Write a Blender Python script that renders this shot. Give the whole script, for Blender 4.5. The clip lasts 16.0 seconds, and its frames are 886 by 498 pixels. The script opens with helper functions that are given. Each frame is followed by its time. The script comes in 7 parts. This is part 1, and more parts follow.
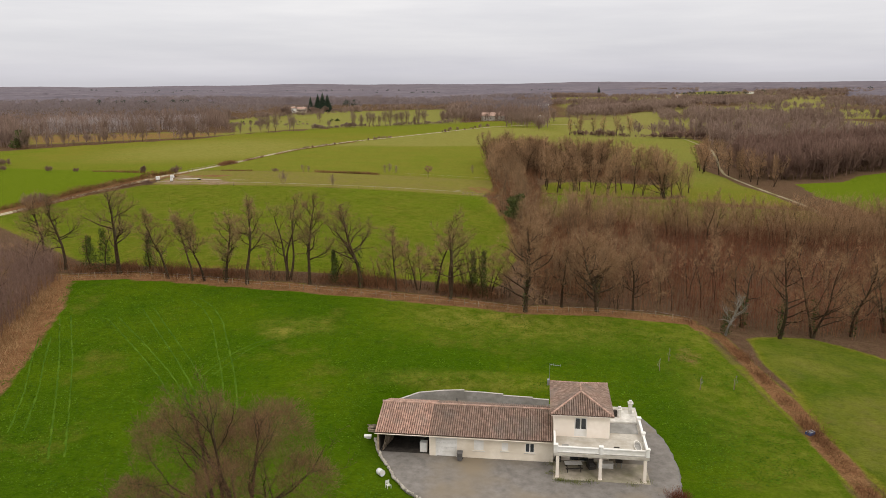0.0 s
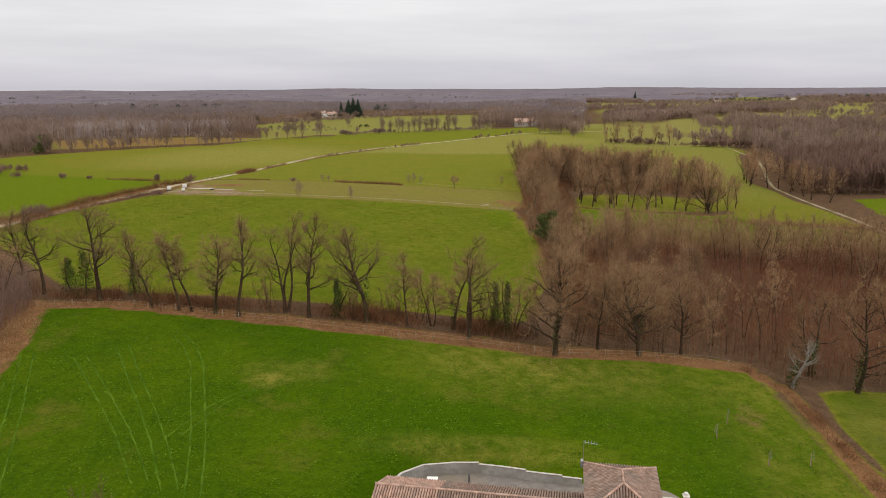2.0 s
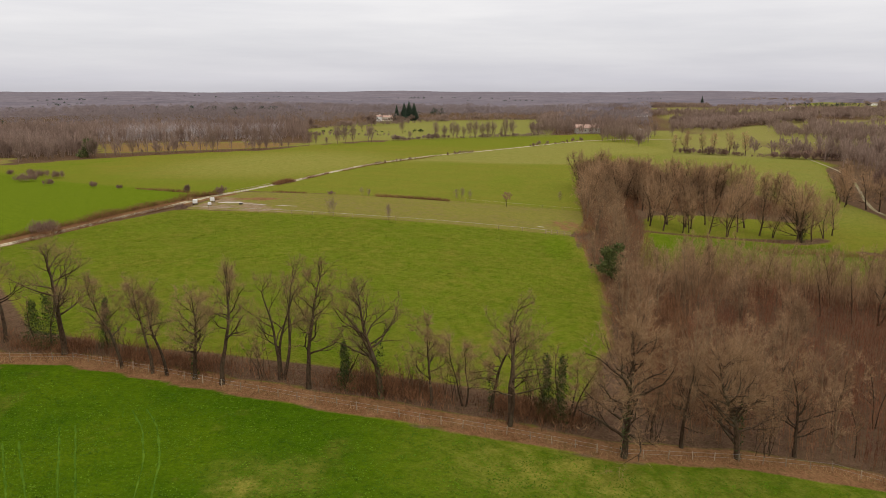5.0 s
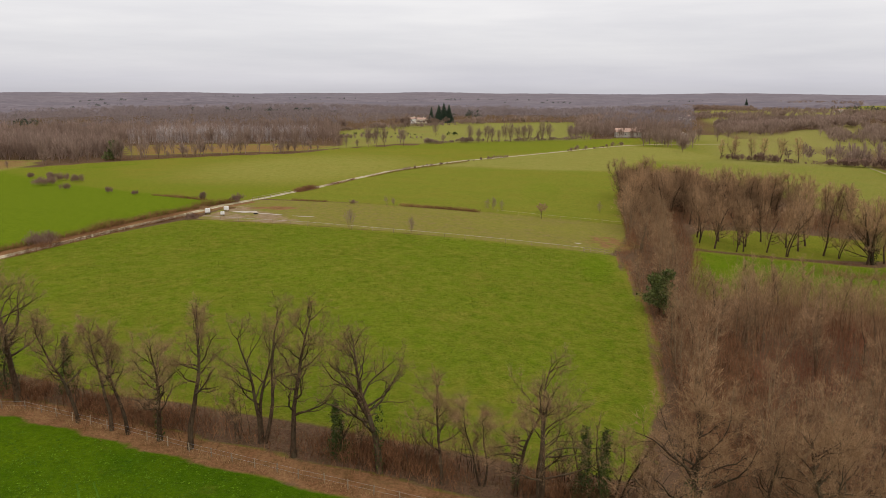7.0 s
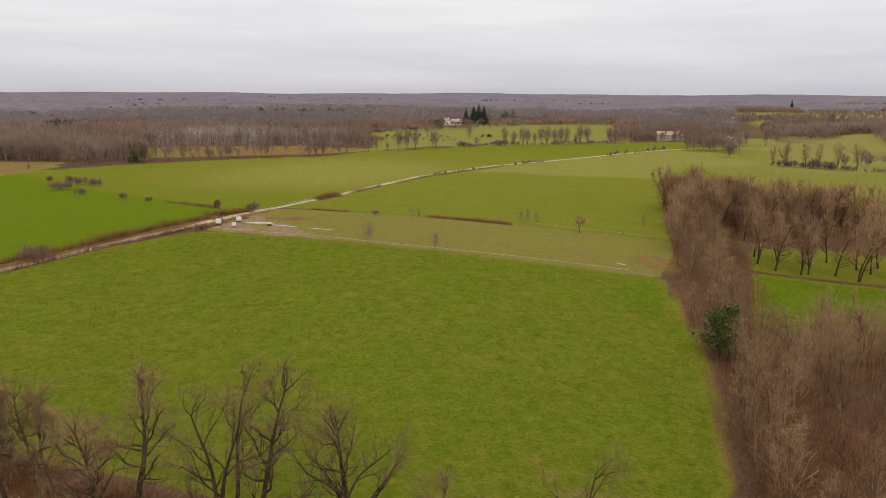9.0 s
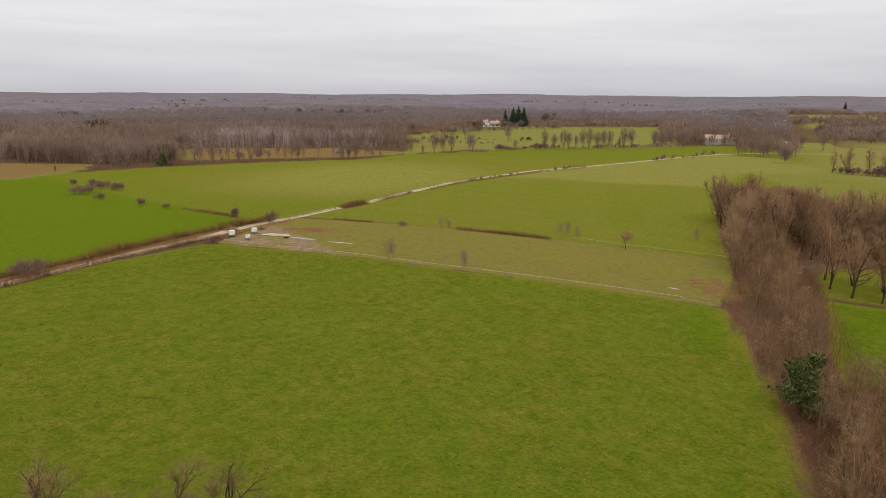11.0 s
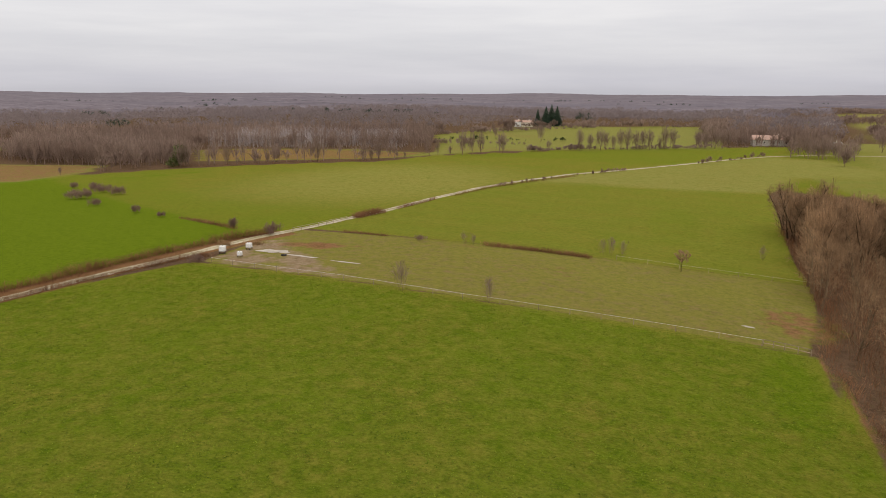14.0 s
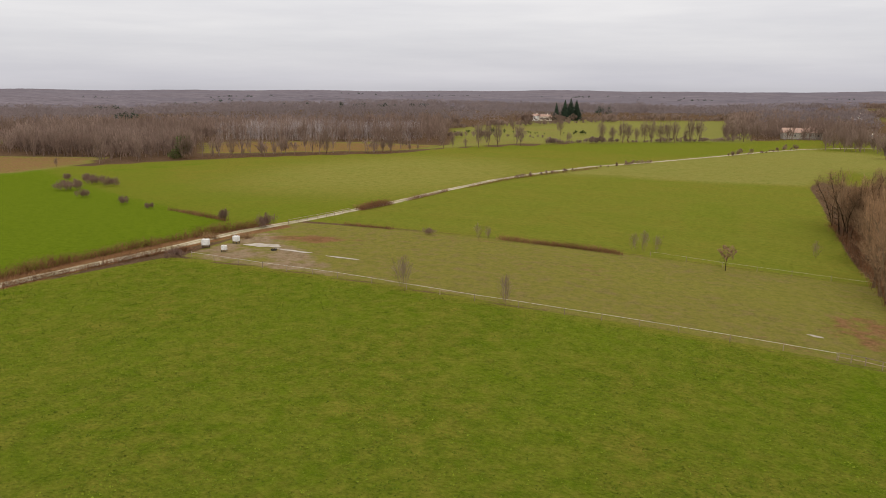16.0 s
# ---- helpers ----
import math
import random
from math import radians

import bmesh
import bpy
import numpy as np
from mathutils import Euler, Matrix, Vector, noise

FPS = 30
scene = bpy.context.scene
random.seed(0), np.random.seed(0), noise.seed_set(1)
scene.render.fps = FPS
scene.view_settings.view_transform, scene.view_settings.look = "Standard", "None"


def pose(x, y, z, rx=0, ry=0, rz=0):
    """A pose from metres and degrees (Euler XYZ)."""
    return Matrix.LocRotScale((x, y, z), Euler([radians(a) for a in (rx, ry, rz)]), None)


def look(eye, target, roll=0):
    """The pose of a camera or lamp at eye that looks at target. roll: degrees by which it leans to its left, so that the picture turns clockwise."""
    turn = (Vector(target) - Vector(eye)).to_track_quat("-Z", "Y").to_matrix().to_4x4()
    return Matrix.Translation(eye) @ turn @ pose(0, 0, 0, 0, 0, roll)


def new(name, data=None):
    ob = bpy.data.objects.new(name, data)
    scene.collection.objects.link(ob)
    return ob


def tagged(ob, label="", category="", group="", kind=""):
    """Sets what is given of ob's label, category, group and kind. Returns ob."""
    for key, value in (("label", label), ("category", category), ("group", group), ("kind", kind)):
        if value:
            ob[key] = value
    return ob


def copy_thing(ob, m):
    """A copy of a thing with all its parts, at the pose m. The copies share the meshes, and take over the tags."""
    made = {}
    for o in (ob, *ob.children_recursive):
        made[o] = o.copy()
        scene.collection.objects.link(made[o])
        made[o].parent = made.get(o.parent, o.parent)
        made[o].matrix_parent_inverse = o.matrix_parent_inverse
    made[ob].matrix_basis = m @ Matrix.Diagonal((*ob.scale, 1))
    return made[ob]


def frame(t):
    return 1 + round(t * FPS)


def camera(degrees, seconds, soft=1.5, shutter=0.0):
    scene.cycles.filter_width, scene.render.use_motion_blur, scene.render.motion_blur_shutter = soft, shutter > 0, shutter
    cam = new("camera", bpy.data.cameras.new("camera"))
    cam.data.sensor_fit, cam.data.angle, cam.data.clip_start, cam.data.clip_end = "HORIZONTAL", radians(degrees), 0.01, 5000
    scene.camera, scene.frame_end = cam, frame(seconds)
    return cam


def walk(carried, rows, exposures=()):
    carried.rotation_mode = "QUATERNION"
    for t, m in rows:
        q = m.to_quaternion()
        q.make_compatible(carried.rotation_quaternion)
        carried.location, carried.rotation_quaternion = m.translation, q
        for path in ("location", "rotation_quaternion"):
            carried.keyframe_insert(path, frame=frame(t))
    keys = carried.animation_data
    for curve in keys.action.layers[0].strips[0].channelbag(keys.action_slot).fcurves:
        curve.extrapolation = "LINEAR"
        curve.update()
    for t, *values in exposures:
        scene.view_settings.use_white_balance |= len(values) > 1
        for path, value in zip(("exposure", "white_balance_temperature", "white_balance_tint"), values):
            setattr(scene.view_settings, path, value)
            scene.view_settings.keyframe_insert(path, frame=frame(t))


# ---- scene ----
cam = camera(62.0, 16.0, 0.9)
PATH = [
    (0, (0.003, 0.001, 34.431), (-0.026, 97.496, 12.191), -0.40),
    (0.5, (0.518, 4.217, 34.467), (-0.641, 101.746, 12.403), -0.33),
    (1, (1.063, 8.432, 34.505), (-1.206, 105.972, 12.577), -0.28),
    (1.5, (1.662, 12.648, 34.499), (-1.675, 110.200, 12.761), -0.28),
    (2, (2.127, 16.975, 34.631), (-2.265, 114.511, 13.010), -0.25),
    (2.5, (2.524, 21.302, 34.863), (-3.056, 118.782, 13.265), -0.25),
    (3, (2.807, 25.599, 35.088), (-4.223, 122.991, 13.516), -0.27),
    (3.5, (3.049, 29.922, 35.259), (-5.457, 127.212, 13.759), -0.16),
    (4, (3.210, 34.292, 35.386), (-6.494, 131.489, 13.969), -0.11),
    (4.5, (3.259, 38.675, 35.544), (-7.635, 135.763, 14.206), -0.03),
    (7, (3.008, 60.378, 35.939), (-13.841, 156.664, 14.839), 0.18),
    (7.5, (2.719, 64.753, 35.992), (-15.323, 160.830, 14.925), 0.30),
    (8, (2.368, 69.149, 36.109), (-16.850, 164.997, 15.041), 0.30),
    (8.5, (1.944, 73.596, 36.290), (-18.351, 169.222, 15.224), 0.30),
    (11, (-0.501, 95.174, 36.496), (-27.058, 189.276, 15.534), 0.36),
    (11.5, (-1.282, 99.311, 36.491), (-28.724, 193.171, 15.579), 0.38),
    (12, (-2.114, 103.450, 36.470), (-29.544, 197.313, 15.557), 0.28),
    (12.5, (-2.972, 107.585, 36.373), (-30.463, 201.420, 15.413), 0.21),
    (13, (-3.891, 111.816, 36.232), (-31.758, 205.525, 15.205), 0.21),
    (13.5, (-4.914, 116.065, 35.904), (-34.052, 209.377, 14.835), 0.24),
    (14, (-5.978, 120.415, 35.379), (-36.507, 213.290, 14.350), 0.28),
    (14.5, (-7.026, 124.755, 34.602), (-38.784, 217.210, 13.544), 0.23),
    (15, (-8.091, 128.985, 33.581), (-40.783, 221.092, 12.428), 0.26),
    (15.5, (-9.194, 133.131, 32.312), (-41.862, 225.224, 11.061), 0.22),
    (16, (-10.330, 137.297, 30.985), (-42.983, 229.382, 9.671), 0.20),
]
walk(cam, [(t, look(eye, target, roll)) for t, eye, target, roll in PATH], [(0, 0.0), (8.5, 0.0), (11.5, -0.05), (16, -0.07)])

# ---- sky and light ----
world = bpy.data.worlds.new("overcast_sky")
scene.world = world
world.use_nodes = True


def build_sky():
    nt = world.node_tree
    nt.nodes.clear()
    L = nt.links
    out = nt.nodes.new("ShaderNodeOutputWorld")
    bg = nt.nodes.new("ShaderNodeBackground")
    sky = nt.nodes.new("ShaderNodeTexSky")
    sky.sky_type = 'NISHITA'
    sky.sun_disc = False
    sky.sun_elevation = radians(38)
    sky.sun_rotation = radians(150)
    co = nt.nodes.new("ShaderNodeTexCoord")
    sep = nt.nodes.new("ShaderNodeSeparateXYZ")
    L.new(co.outputs["Generated"], sep.inputs[0])
    # cloud deck brighter overhead than at the horizon
    ramp = nt.nodes.new("ShaderNodeValToRGB")
    e = ramp.color_ramp.elements
    e[0].position, e[0].color = 0.0, (0.575, 0.565, 0.605, 1)
    e[1].position, e[1].color = 1.0, (1.62, 1.56, 1.49, 1)
    for p, c in ((0.012, (0.635, 0.625, 0.67, 1)), (0.05, (0.72, 0.71, 0.735, 1)), (0.11, (0.84, 0.825, 0.835, 1)), (0.4, (1.15, 1.12, 1.09, 1))):
        k = e.new(p)
        k.color = c
    L.new(sep.outputs["Z"], ramp.inputs[0])
    mp = nt.nodes.new("ShaderNodeMapping")
    mp.inputs["Scale"].default_value = (1.6, 1.6, 16.0)
    L.new(co.outputs["Generated"], mp.inputs[0])
    nz = nt.nodes.new("ShaderNodeTexNoise")
    nz.inputs["Scale"].default_value = 1.9
    nz.inputs["Detail"].default_value = 6
    nz.inputs["Roughness"].default_value = 0.55
    L.new(mp.outputs[0], nz.inputs["Vector"])
    cl = nt.nodes.new("ShaderNodeValToRGB")
    cl.color_ramp.elements[0].position, cl.color_ramp.elements[0].color = 0.28, (0.92, 0.922, 0.945, 1)
    cl.color_ramp.elements[1].position, cl.color_ramp.elements[1].color = 0.7, (1.10, 1.095, 1.085, 1)
    L.new(nz.outputs[0], cl.inputs[0])
    mul = nt.nodes.new("ShaderNodeMix")
    mul.data_type, mul.blend_type = 'RGBA', 'MULTIPLY'
    mul.inputs["Factor"].default_value = 1.0
    L.new(ramp.outputs[0], mul.inputs["A"])
    L.new(cl.outputs[0], mul.inputs["B"])
    dim = nt.nodes.new("ShaderNodeMix")
    dim.data_type, dim.blend_type = 'RGBA', 'MULTIPLY'
    dim.inputs["Factor"].default_value = 1.0
    dim.inputs["B"].default_value = (0.1, 0.1, 0.1, 1)
    L.new(sky.outputs[0], dim.inputs["A"])
    mix = nt.nodes.new("ShaderNodeMix")
    mix.data_type = 'RGBA'
    mix.inputs["Factor"].default_value = 0.96
    L.new(dim.outputs["Result"], mix.inputs["A"])
    L.new(mul.outputs["Result"], mix.inputs["B"])
    L.new(mix.outputs["Result"], bg.inputs[0])
    bg.inputs[1].default_value = 1.0
    L.new(bg.outputs[0], out.inputs[0])


build_sky()
sun = new("sun", bpy.data.lights.new("sun", 'SUN'))
sun.data.energy = 0.9
sun.data.angle = radians(14)
sun.data.color = (1.0, 0.96, 0.9)
sun.matrix_world = look((0, 0, 200), (-60, 105, 45))


# ---- materials ----
def mat(name, c1, c2, scale=3.0, detail=5.0, rough=0.85, big=0.0, big_c=None, bump=0.0, bump_scale=None, obj_vary=0.0, island=0.0, metal=0.0, spec=0.06, stretch=(1, 1, 1), thin=0.0):
    """Two-scale procedural colour with fine relief; obj_vary / island shift the value per object or per piece."""
    m = bpy.data.materials.new(name)
    m.use_nodes = True
    nt = m.node_tree
    L = nt.links
    b = nt.nodes["Principled BSDF"]
    b.inputs["Roughness"].default_value = rough
    b.inputs["Metallic"].default_value = metal
    b.inputs["Specular IOR Level"].default_value = spec
    co = nt.nodes.new("ShaderNodeTexCoord")
    mp = nt.nodes.new("ShaderNodeMapping")
    mp.inputs["Scale"].default_value = stretch
    L.new(co.outputs["Object"], mp.inputs[0])
    nz = nt.nodes.new("ShaderNodeTexNoise")
    nz.inputs["Scale"].default_value = scale
    nz.inputs["Detail"].default_value = detail
    nz.inputs["Roughness"].default_value = 0.65
    L.new(mp.outputs[0], nz.inputs["Vector"])
    rp = nt.nodes.new("ShaderNodeValToRGB")
    rp.color_ramp.elements[0].position, rp.color_ramp.elements[0].color = 0.32, (*c1, 1)
    rp.color_ramp.elements[1].position, rp.color_ramp.elements[1].color = 0.68, (*c2, 1)
    L.new(nz.outputs[0], rp.inputs[0])
    col = rp.outputs[0]
    if big:
        n2 = nt.nodes.new("ShaderNodeTexNoise")
        n2.inputs["Scale"].default_value = big
        n2.inputs["Detail"].default_value = 3
        L.new(mp.outputs[0], n2.inputs["Vector"])
        r2 = nt.nodes.new("ShaderNodeMapRange")
        r2.inputs[1].default_value, r2.inputs[2].default_value = 0.45, 0.7
        L.new(n2.outputs[0], r2.inputs[0])
        mx = nt.nodes.new("ShaderNodeMix")
        mx.data_type = 'RGBA'
        L.new(r2.outputs[0], mx.inputs["Factor"])
        L.new(col, mx.inputs["A"])
        mx.inputs["B"].default_value = (*(big_c or c1), 1)
        col = mx.outputs["Result"]
    for on, sock in ((obj_vary, "o"), (island, "i")):
        if not on:
            continue
        src = nt.nodes.new("ShaderNodeObjectInfo").outputs["Random"] if sock == "o" else nt.nodes.new("ShaderNodeNewGeometry").outputs["Random Per Island"]
        mr = nt.nodes.new("ShaderNodeMapRange")
        mr.inputs[3].default_value, mr.inputs[4].default_value = 1 - on, 1 + on
        L.new(src, mr.inputs[0])
        hs = nt.nodes.new("ShaderNodeHueSaturation")
        L.new(mr.outputs[0], hs.inputs["Value"])
        L.new(col, hs.inputs["Color"])
        col = hs.outputs[0]
    L.new(col, b.inputs["Base Color"])
    if bump:
        bp = nt.nodes.new("ShaderNodeBump")
        bp.inputs["Strength"].default_value = bump
        bp.inputs["Distance"].default_value = 0.05
        n3 = nt.nodes.new("ShaderNodeTexNoise")
        n3.inputs["Scale"].default_value = bump_scale or scale * 4
        n3.inputs["Detail"].default_value = 4
        L.new(mp.outputs[0], n3.inputs["Vector"])
        L.new(n3.outputs[0], bp.inputs["Height"])
        L.new(bp.outputs[0], b.inputs["Normal"])
    if thin:
        # light that filters through a haze of twigs
        tl = nt.nodes.new("ShaderNodeBsdfTranslucent")
        L.new(col, tl.inputs["Color"])
        ms = nt.nodes.new("ShaderNodeMixShader")
        ms.inputs[0].default_value = thin
        L.new(b.outputs[0], ms.inputs[1])
        L.new(tl.outputs[0], ms.inputs[2])
        L.new(ms.outputs[0], nt.nodes["Material Output"].inputs["Surface"])
    return m


M_BARK = mat("bark", (0.02, 0.012, 0.007), (0.09, 0.057, 0.034), 4.5, 6, 0.95, big=0.8, big_c=(0.08, 0.064, 0.038), bump=0.5, obj_vary=0.3, stretch=(1, 1, 0.5))
M_BARK_TAN = mat("tan_bark", (0.1, 0.06, 0.033), (0.26, 0.168, 0.098), 2.5, 6, 0.95, big=0.6, big_c=(0.17, 0.135, 0.08), obj_vary=0.25, stretch=(1, 1, 0.3))
M_BARK_PALE = mat("pale_bark", (0.16, 0.14, 0.12), (0.38, 0.35, 0.31), 2.0, 5, 0.9, big=0.7, big_c=(0.2, 0.2, 0.15), obj_vary=0.15)
M_TWIG = mat("twigs", (0.2, 0.115, 0.06), (0.38, 0.245, 0.135), 0.8, 3, 0.95, obj_vary=0.2, island=0.3, thin=0.35)
M_TWIG_WOOD = mat("wood_twigs", (0.185, 0.108, 0.057), (0.4, 0.256, 0.145), 0.5, 3, 0.95, obj_vary=0.3, island=0.4, thin=0.35)
M_TWIG_RED = mat("red_twigs", (0.088, 0.03, 0.017), (0.235, 0.09, 0.048), 0.09, 4, 0.95, island=0.4, thin=0.2)
M_SCRUB = mat("scrub_stems", (0.135, 0.06, 0.03), (0.29, 0.15, 0.074), 0.12, 4, 0.95, island=0.4, thin=0.15)
M_BRAMBLE = mat("dark_brambles", (0.095, 0.042, 0.02), (0.24, 0.12, 0.058), 0.35, 4, 0.95, island=0.45)
M_REED = mat("dry_stalks", (0.2, 0.115, 0.054), (0.39, 0.25, 0.128), 0.3, 4, 0.95, island=0.3)
M_IVY = mat("ivy_leaves", (0.022, 0.034, 0.008), (0.065, 0.08, 0.022), 1.2, 4, 0.6, island=0.4)
M_EVERGREEN = mat("evergreen_leaves", (0.04, 0.052, 0.014), (0.13, 0.145, 0.045), 0.9, 4, 0.6, island=0.5)
M_CONIFER = mat("conifer_needles", (0.02, 0.034, 0.022), (0.05, 0.07, 0.042), 0.4, 4, 0.8, island=0.3)
# mauve of bare twigs, paled and blued further: distance haze put into both colours
M_FARWOOD_HAZED = mat("far_wood", (0.19, 0.148, 0.138), (0.285, 0.232, 0.222), 0.012, 6, 0.95, big=0.004, big_c=(0.21, 0.172, 0.168), island=0.05, thin=0.4)
M_FARTHEST_HAZED = mat("hazed_farthest_wood", (0.112, 0.092, 0.106), (0.24, 0.204, 0.224), 0.03, 9, 0.95, big=0.004, big_c=(0.15, 0.132, 0.155), thin=0.2, stretch=(0.3, 1, 1))
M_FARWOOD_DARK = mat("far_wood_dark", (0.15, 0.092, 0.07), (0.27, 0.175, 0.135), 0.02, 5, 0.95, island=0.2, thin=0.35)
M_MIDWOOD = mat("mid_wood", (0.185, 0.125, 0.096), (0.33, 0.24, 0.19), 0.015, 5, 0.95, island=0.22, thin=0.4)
M_TWIG_FINE = mat("fine_twigs", (0.135, 0.072, 0.04), (0.27, 0.16, 0.09), 0.8, 3, 0.95, island=0.3, thin=0.3)
# roof boarding darkened so that shade between barrel tiles is in its colour
M_TILE_BASE = mat("tile_gap_shade", (0.06, 0.036, 0.026), (0.13, 0.083, 0.06), 2.0, 5, 0.95)
M_BIRCH = mat("birch_wood", (0.26, 0.21, 0.195), (0.5, 0.44, 0.42), 0.05, 4, 0.95, island=0.25, thin=0.3)
M_ROAD = mat("pale_gravel_road", (0.3, 0.25, 0.17), (0.5, 0.435, 0.32), 0.9, 6, 0.95, big=0.2, big_c=(0.27, 0.23, 0.13), bump=0.3)
M_GRAVEL = mat("grey_gravel", (0.145, 0.131, 0.117), (0.228, 0.208, 0.188), 1.1, 8, 0.95, big=0.14, big_c=(0.215, 0.175, 0.125), bump=0.5, bump_scale=12)
M_RENDER = mat("cream_render", (0.72, 0.635, 0.515), (0.83, 0.75, 0.635), 1.2, 6, 0.9, big=0.35, big_c=(0.66, 0.575, 0.46), bump=0.15, bump_scale=30)
M_RENDER_PINK = mat("pale_tower_render", (0.79, 0.70, 0.605), (0.87, 0.79, 0.70), 1.0, 6, 0.9, big=0.3, big_c=(0.74, 0.65, 0.555), bump=0.15, bump_scale=30)
M_WHITE = mat("white_paint", (0.70, 0.68, 0.64), (0.82, 0.80, 0.77), 1.5, 5, 0.55, big=0.5, big_c=(0.62, 0.59, 0.53))
M_STONEWHITE = mat("weathered_white_concrete", (0.55, 0.52, 0.46), (0.74, 0.71, 0.66), 1.8, 7, 0.85, big=0.8, big_c=(0.42, 0.40, 0.36), bump=0.2)
M_CONCRETE = mat("grey_concrete", (0.22, 0.21, 0.19), (0.36, 0.345, 0.32), 1.3, 7, 0.9, big=0.4, big_c=(0.2, 0.19, 0.17), bump=0.2)
M_TILE = mat("brown_clay_tile", (0.185, 0.12, 0.092), (0.34, 0.245, 0.195), 2.4, 6, 0.9, big=0.45, big_c=(0.22, 0.175, 0.145), island=0.2, bump=0.3)
M_TILE_PINK = mat("pink_clay_tile", (0.32, 0.195, 0.15), (0.52, 0.35, 0.275), 2.2, 6, 0.9, big=0.6, big_c=(0.36, 0.26, 0.21), island=0.22, bump=0.3)
# dark furnishings and fittings, and the carport's painted-in shade
M_DARK = mat("dark_parts_and_shade", (0.03, 0.027, 0.024), (0.07, 0.06, 0.05), 1.5, 4, 0.9)
M_GLASS = mat("dark_window_glass", (0.02, 0.024, 0.028), (0.05, 0.055, 0.06), 0.8, 2, 0.08, spec=0.6)
M_WOOD = mat("weathered_wood", (0.15, 0.115, 0.08), (0.33, 0.27, 0.20), 3, 6, 0.9, stretch=(1, 1, 0.2), obj_vary=0.3)
M_WOODPALE = mat("pale_stake_wood", (0.2, 0.15, 0.1), (0.38, 0.3, 0.21), 3, 6, 0.9, obj_vary=0.3)
M_STONE = mat("pale_field_stone", (0.28, 0.25, 0.2), (0.5, 0.46, 0.4), 2, 6, 0.9, obj_vary=0.25, bump=0.4)
M_METAL = mat("grey_metal", (0.3, 0.31, 0.32), (0.45, 0.46, 0.47), 3, 4, 0.45, metal=0.8)
M_BLUE = mat("blue_plastic", (0.03, 0.06, 0.16), (0.06, 0.11, 0.26), 2, 4, 0.5)
M_PLASTIC_GREY = mat("grey_plastic", (0.09, 0.085, 0.08), (0.15, 0.14, 0.135), 2, 4, 0.55)
M_PLASTIC_WHITE = mat("white_plastic", (0.62, 0.61, 0.58), (0.78, 0.77, 0.74), 2, 4, 0.5, big=1.0, big_c=(0.5, 0.46, 0.4))
M_TAPE = mat("pale_fence_tape", (0.46, 0.42, 0.34), (0.62, 0.58, 0.5), 2, 3, 0.7)
M_WATER = mat("muddy_water", (0.25, 0.2, 0.145), (0.45, 0.39, 0.31), 0.7, 6, 0.4, big=0.3, big_c=(0.24, 0.185, 0.125), spec=0.3)
M_PALEGRASS = mat("flattened_grass", (0.034, 0.078, 0.003), (0.088, 0.15, 0.009), 0.8, 6, 0.95, big=0.25, big_c=(0.034, 0.076, 0.002))
M_TUFT_WEED = mat("weed_leaves", (0.07, 0.09, 0.012), (0.2, 0.21, 0.05), 0.9, 4, 0.9, island=0.3)
M_TRACK = mat("worn_track", (0.19, 0.155, 0.095), (0.33, 0.28, 0.19), 0.9, 6, 0.95, big=0.15, big_c=(0.15, 0.135, 0.05), bump=0.3)
M_VERGE = mat("verge_grass", (0.15, 0.13, 0.055), (0.27, 0.23, 0.12), 0.9, 6, 0.95, big=0.25, big_c=(0.27, 0.225, 0.14), bump=0.3)
M_TERRACE = mat("terrace_tiles", (0.40, 0.365, 0.31), (0.56, 0.52, 0.455), 1.6, 7, 0.85, big=0.6, big_c=(0.36, 0.32, 0.26))
M_PORCH = mat("beige_porch_slab", (0.27, 0.235, 0.18), (0.42, 0.37, 0.29), 1.3, 7, 0.9, big=0.5, big_c=(0.22, 0.2, 0.13), bump=0.3)
M_COPING = mat("pale_coping", (0.36, 0.33, 0.28), (0.52, 0.49, 0.43), 1.8, 6, 0.9)
M_LEAFLITTER = mat("leaf_litter", (0.16, 0.09, 0.05), (0.32, 0.2, 0.115), 1.2, 6, 0.95, bump=0.4)

# ---- terrain ----
BUMP_X = [-210 + 60 * i for i in range(7)]
BUMP_Y = [60 + 60 * i for i in range(6)]
BUMPS = [0.01, 0.15, -0.34, -4.3, -1.79, -0.46, -0.33, 0.02, 0.15, -0.02, 3.21, -0.63, -5.72, -1.23, 0.01, 0.18, -0.76, 1.26, -0.3, -2.7, -0.25,
         -0.06, 0.87, 1.31, 1.86, -0.75, -1.25, 0.45, -0.54, 0.38, 1.05, -0.51, -1.06, -2.59, -0.4, -0.45, -0.07, 0.27, -0.16, 0.64, -0.48, -0.2]
PAD_Z = -5.65
HOUSE = Matrix.Translation((-1.67, 73.9, PAD_Z)) @ pose(0, 0, 0, 0, 0, -7.5)


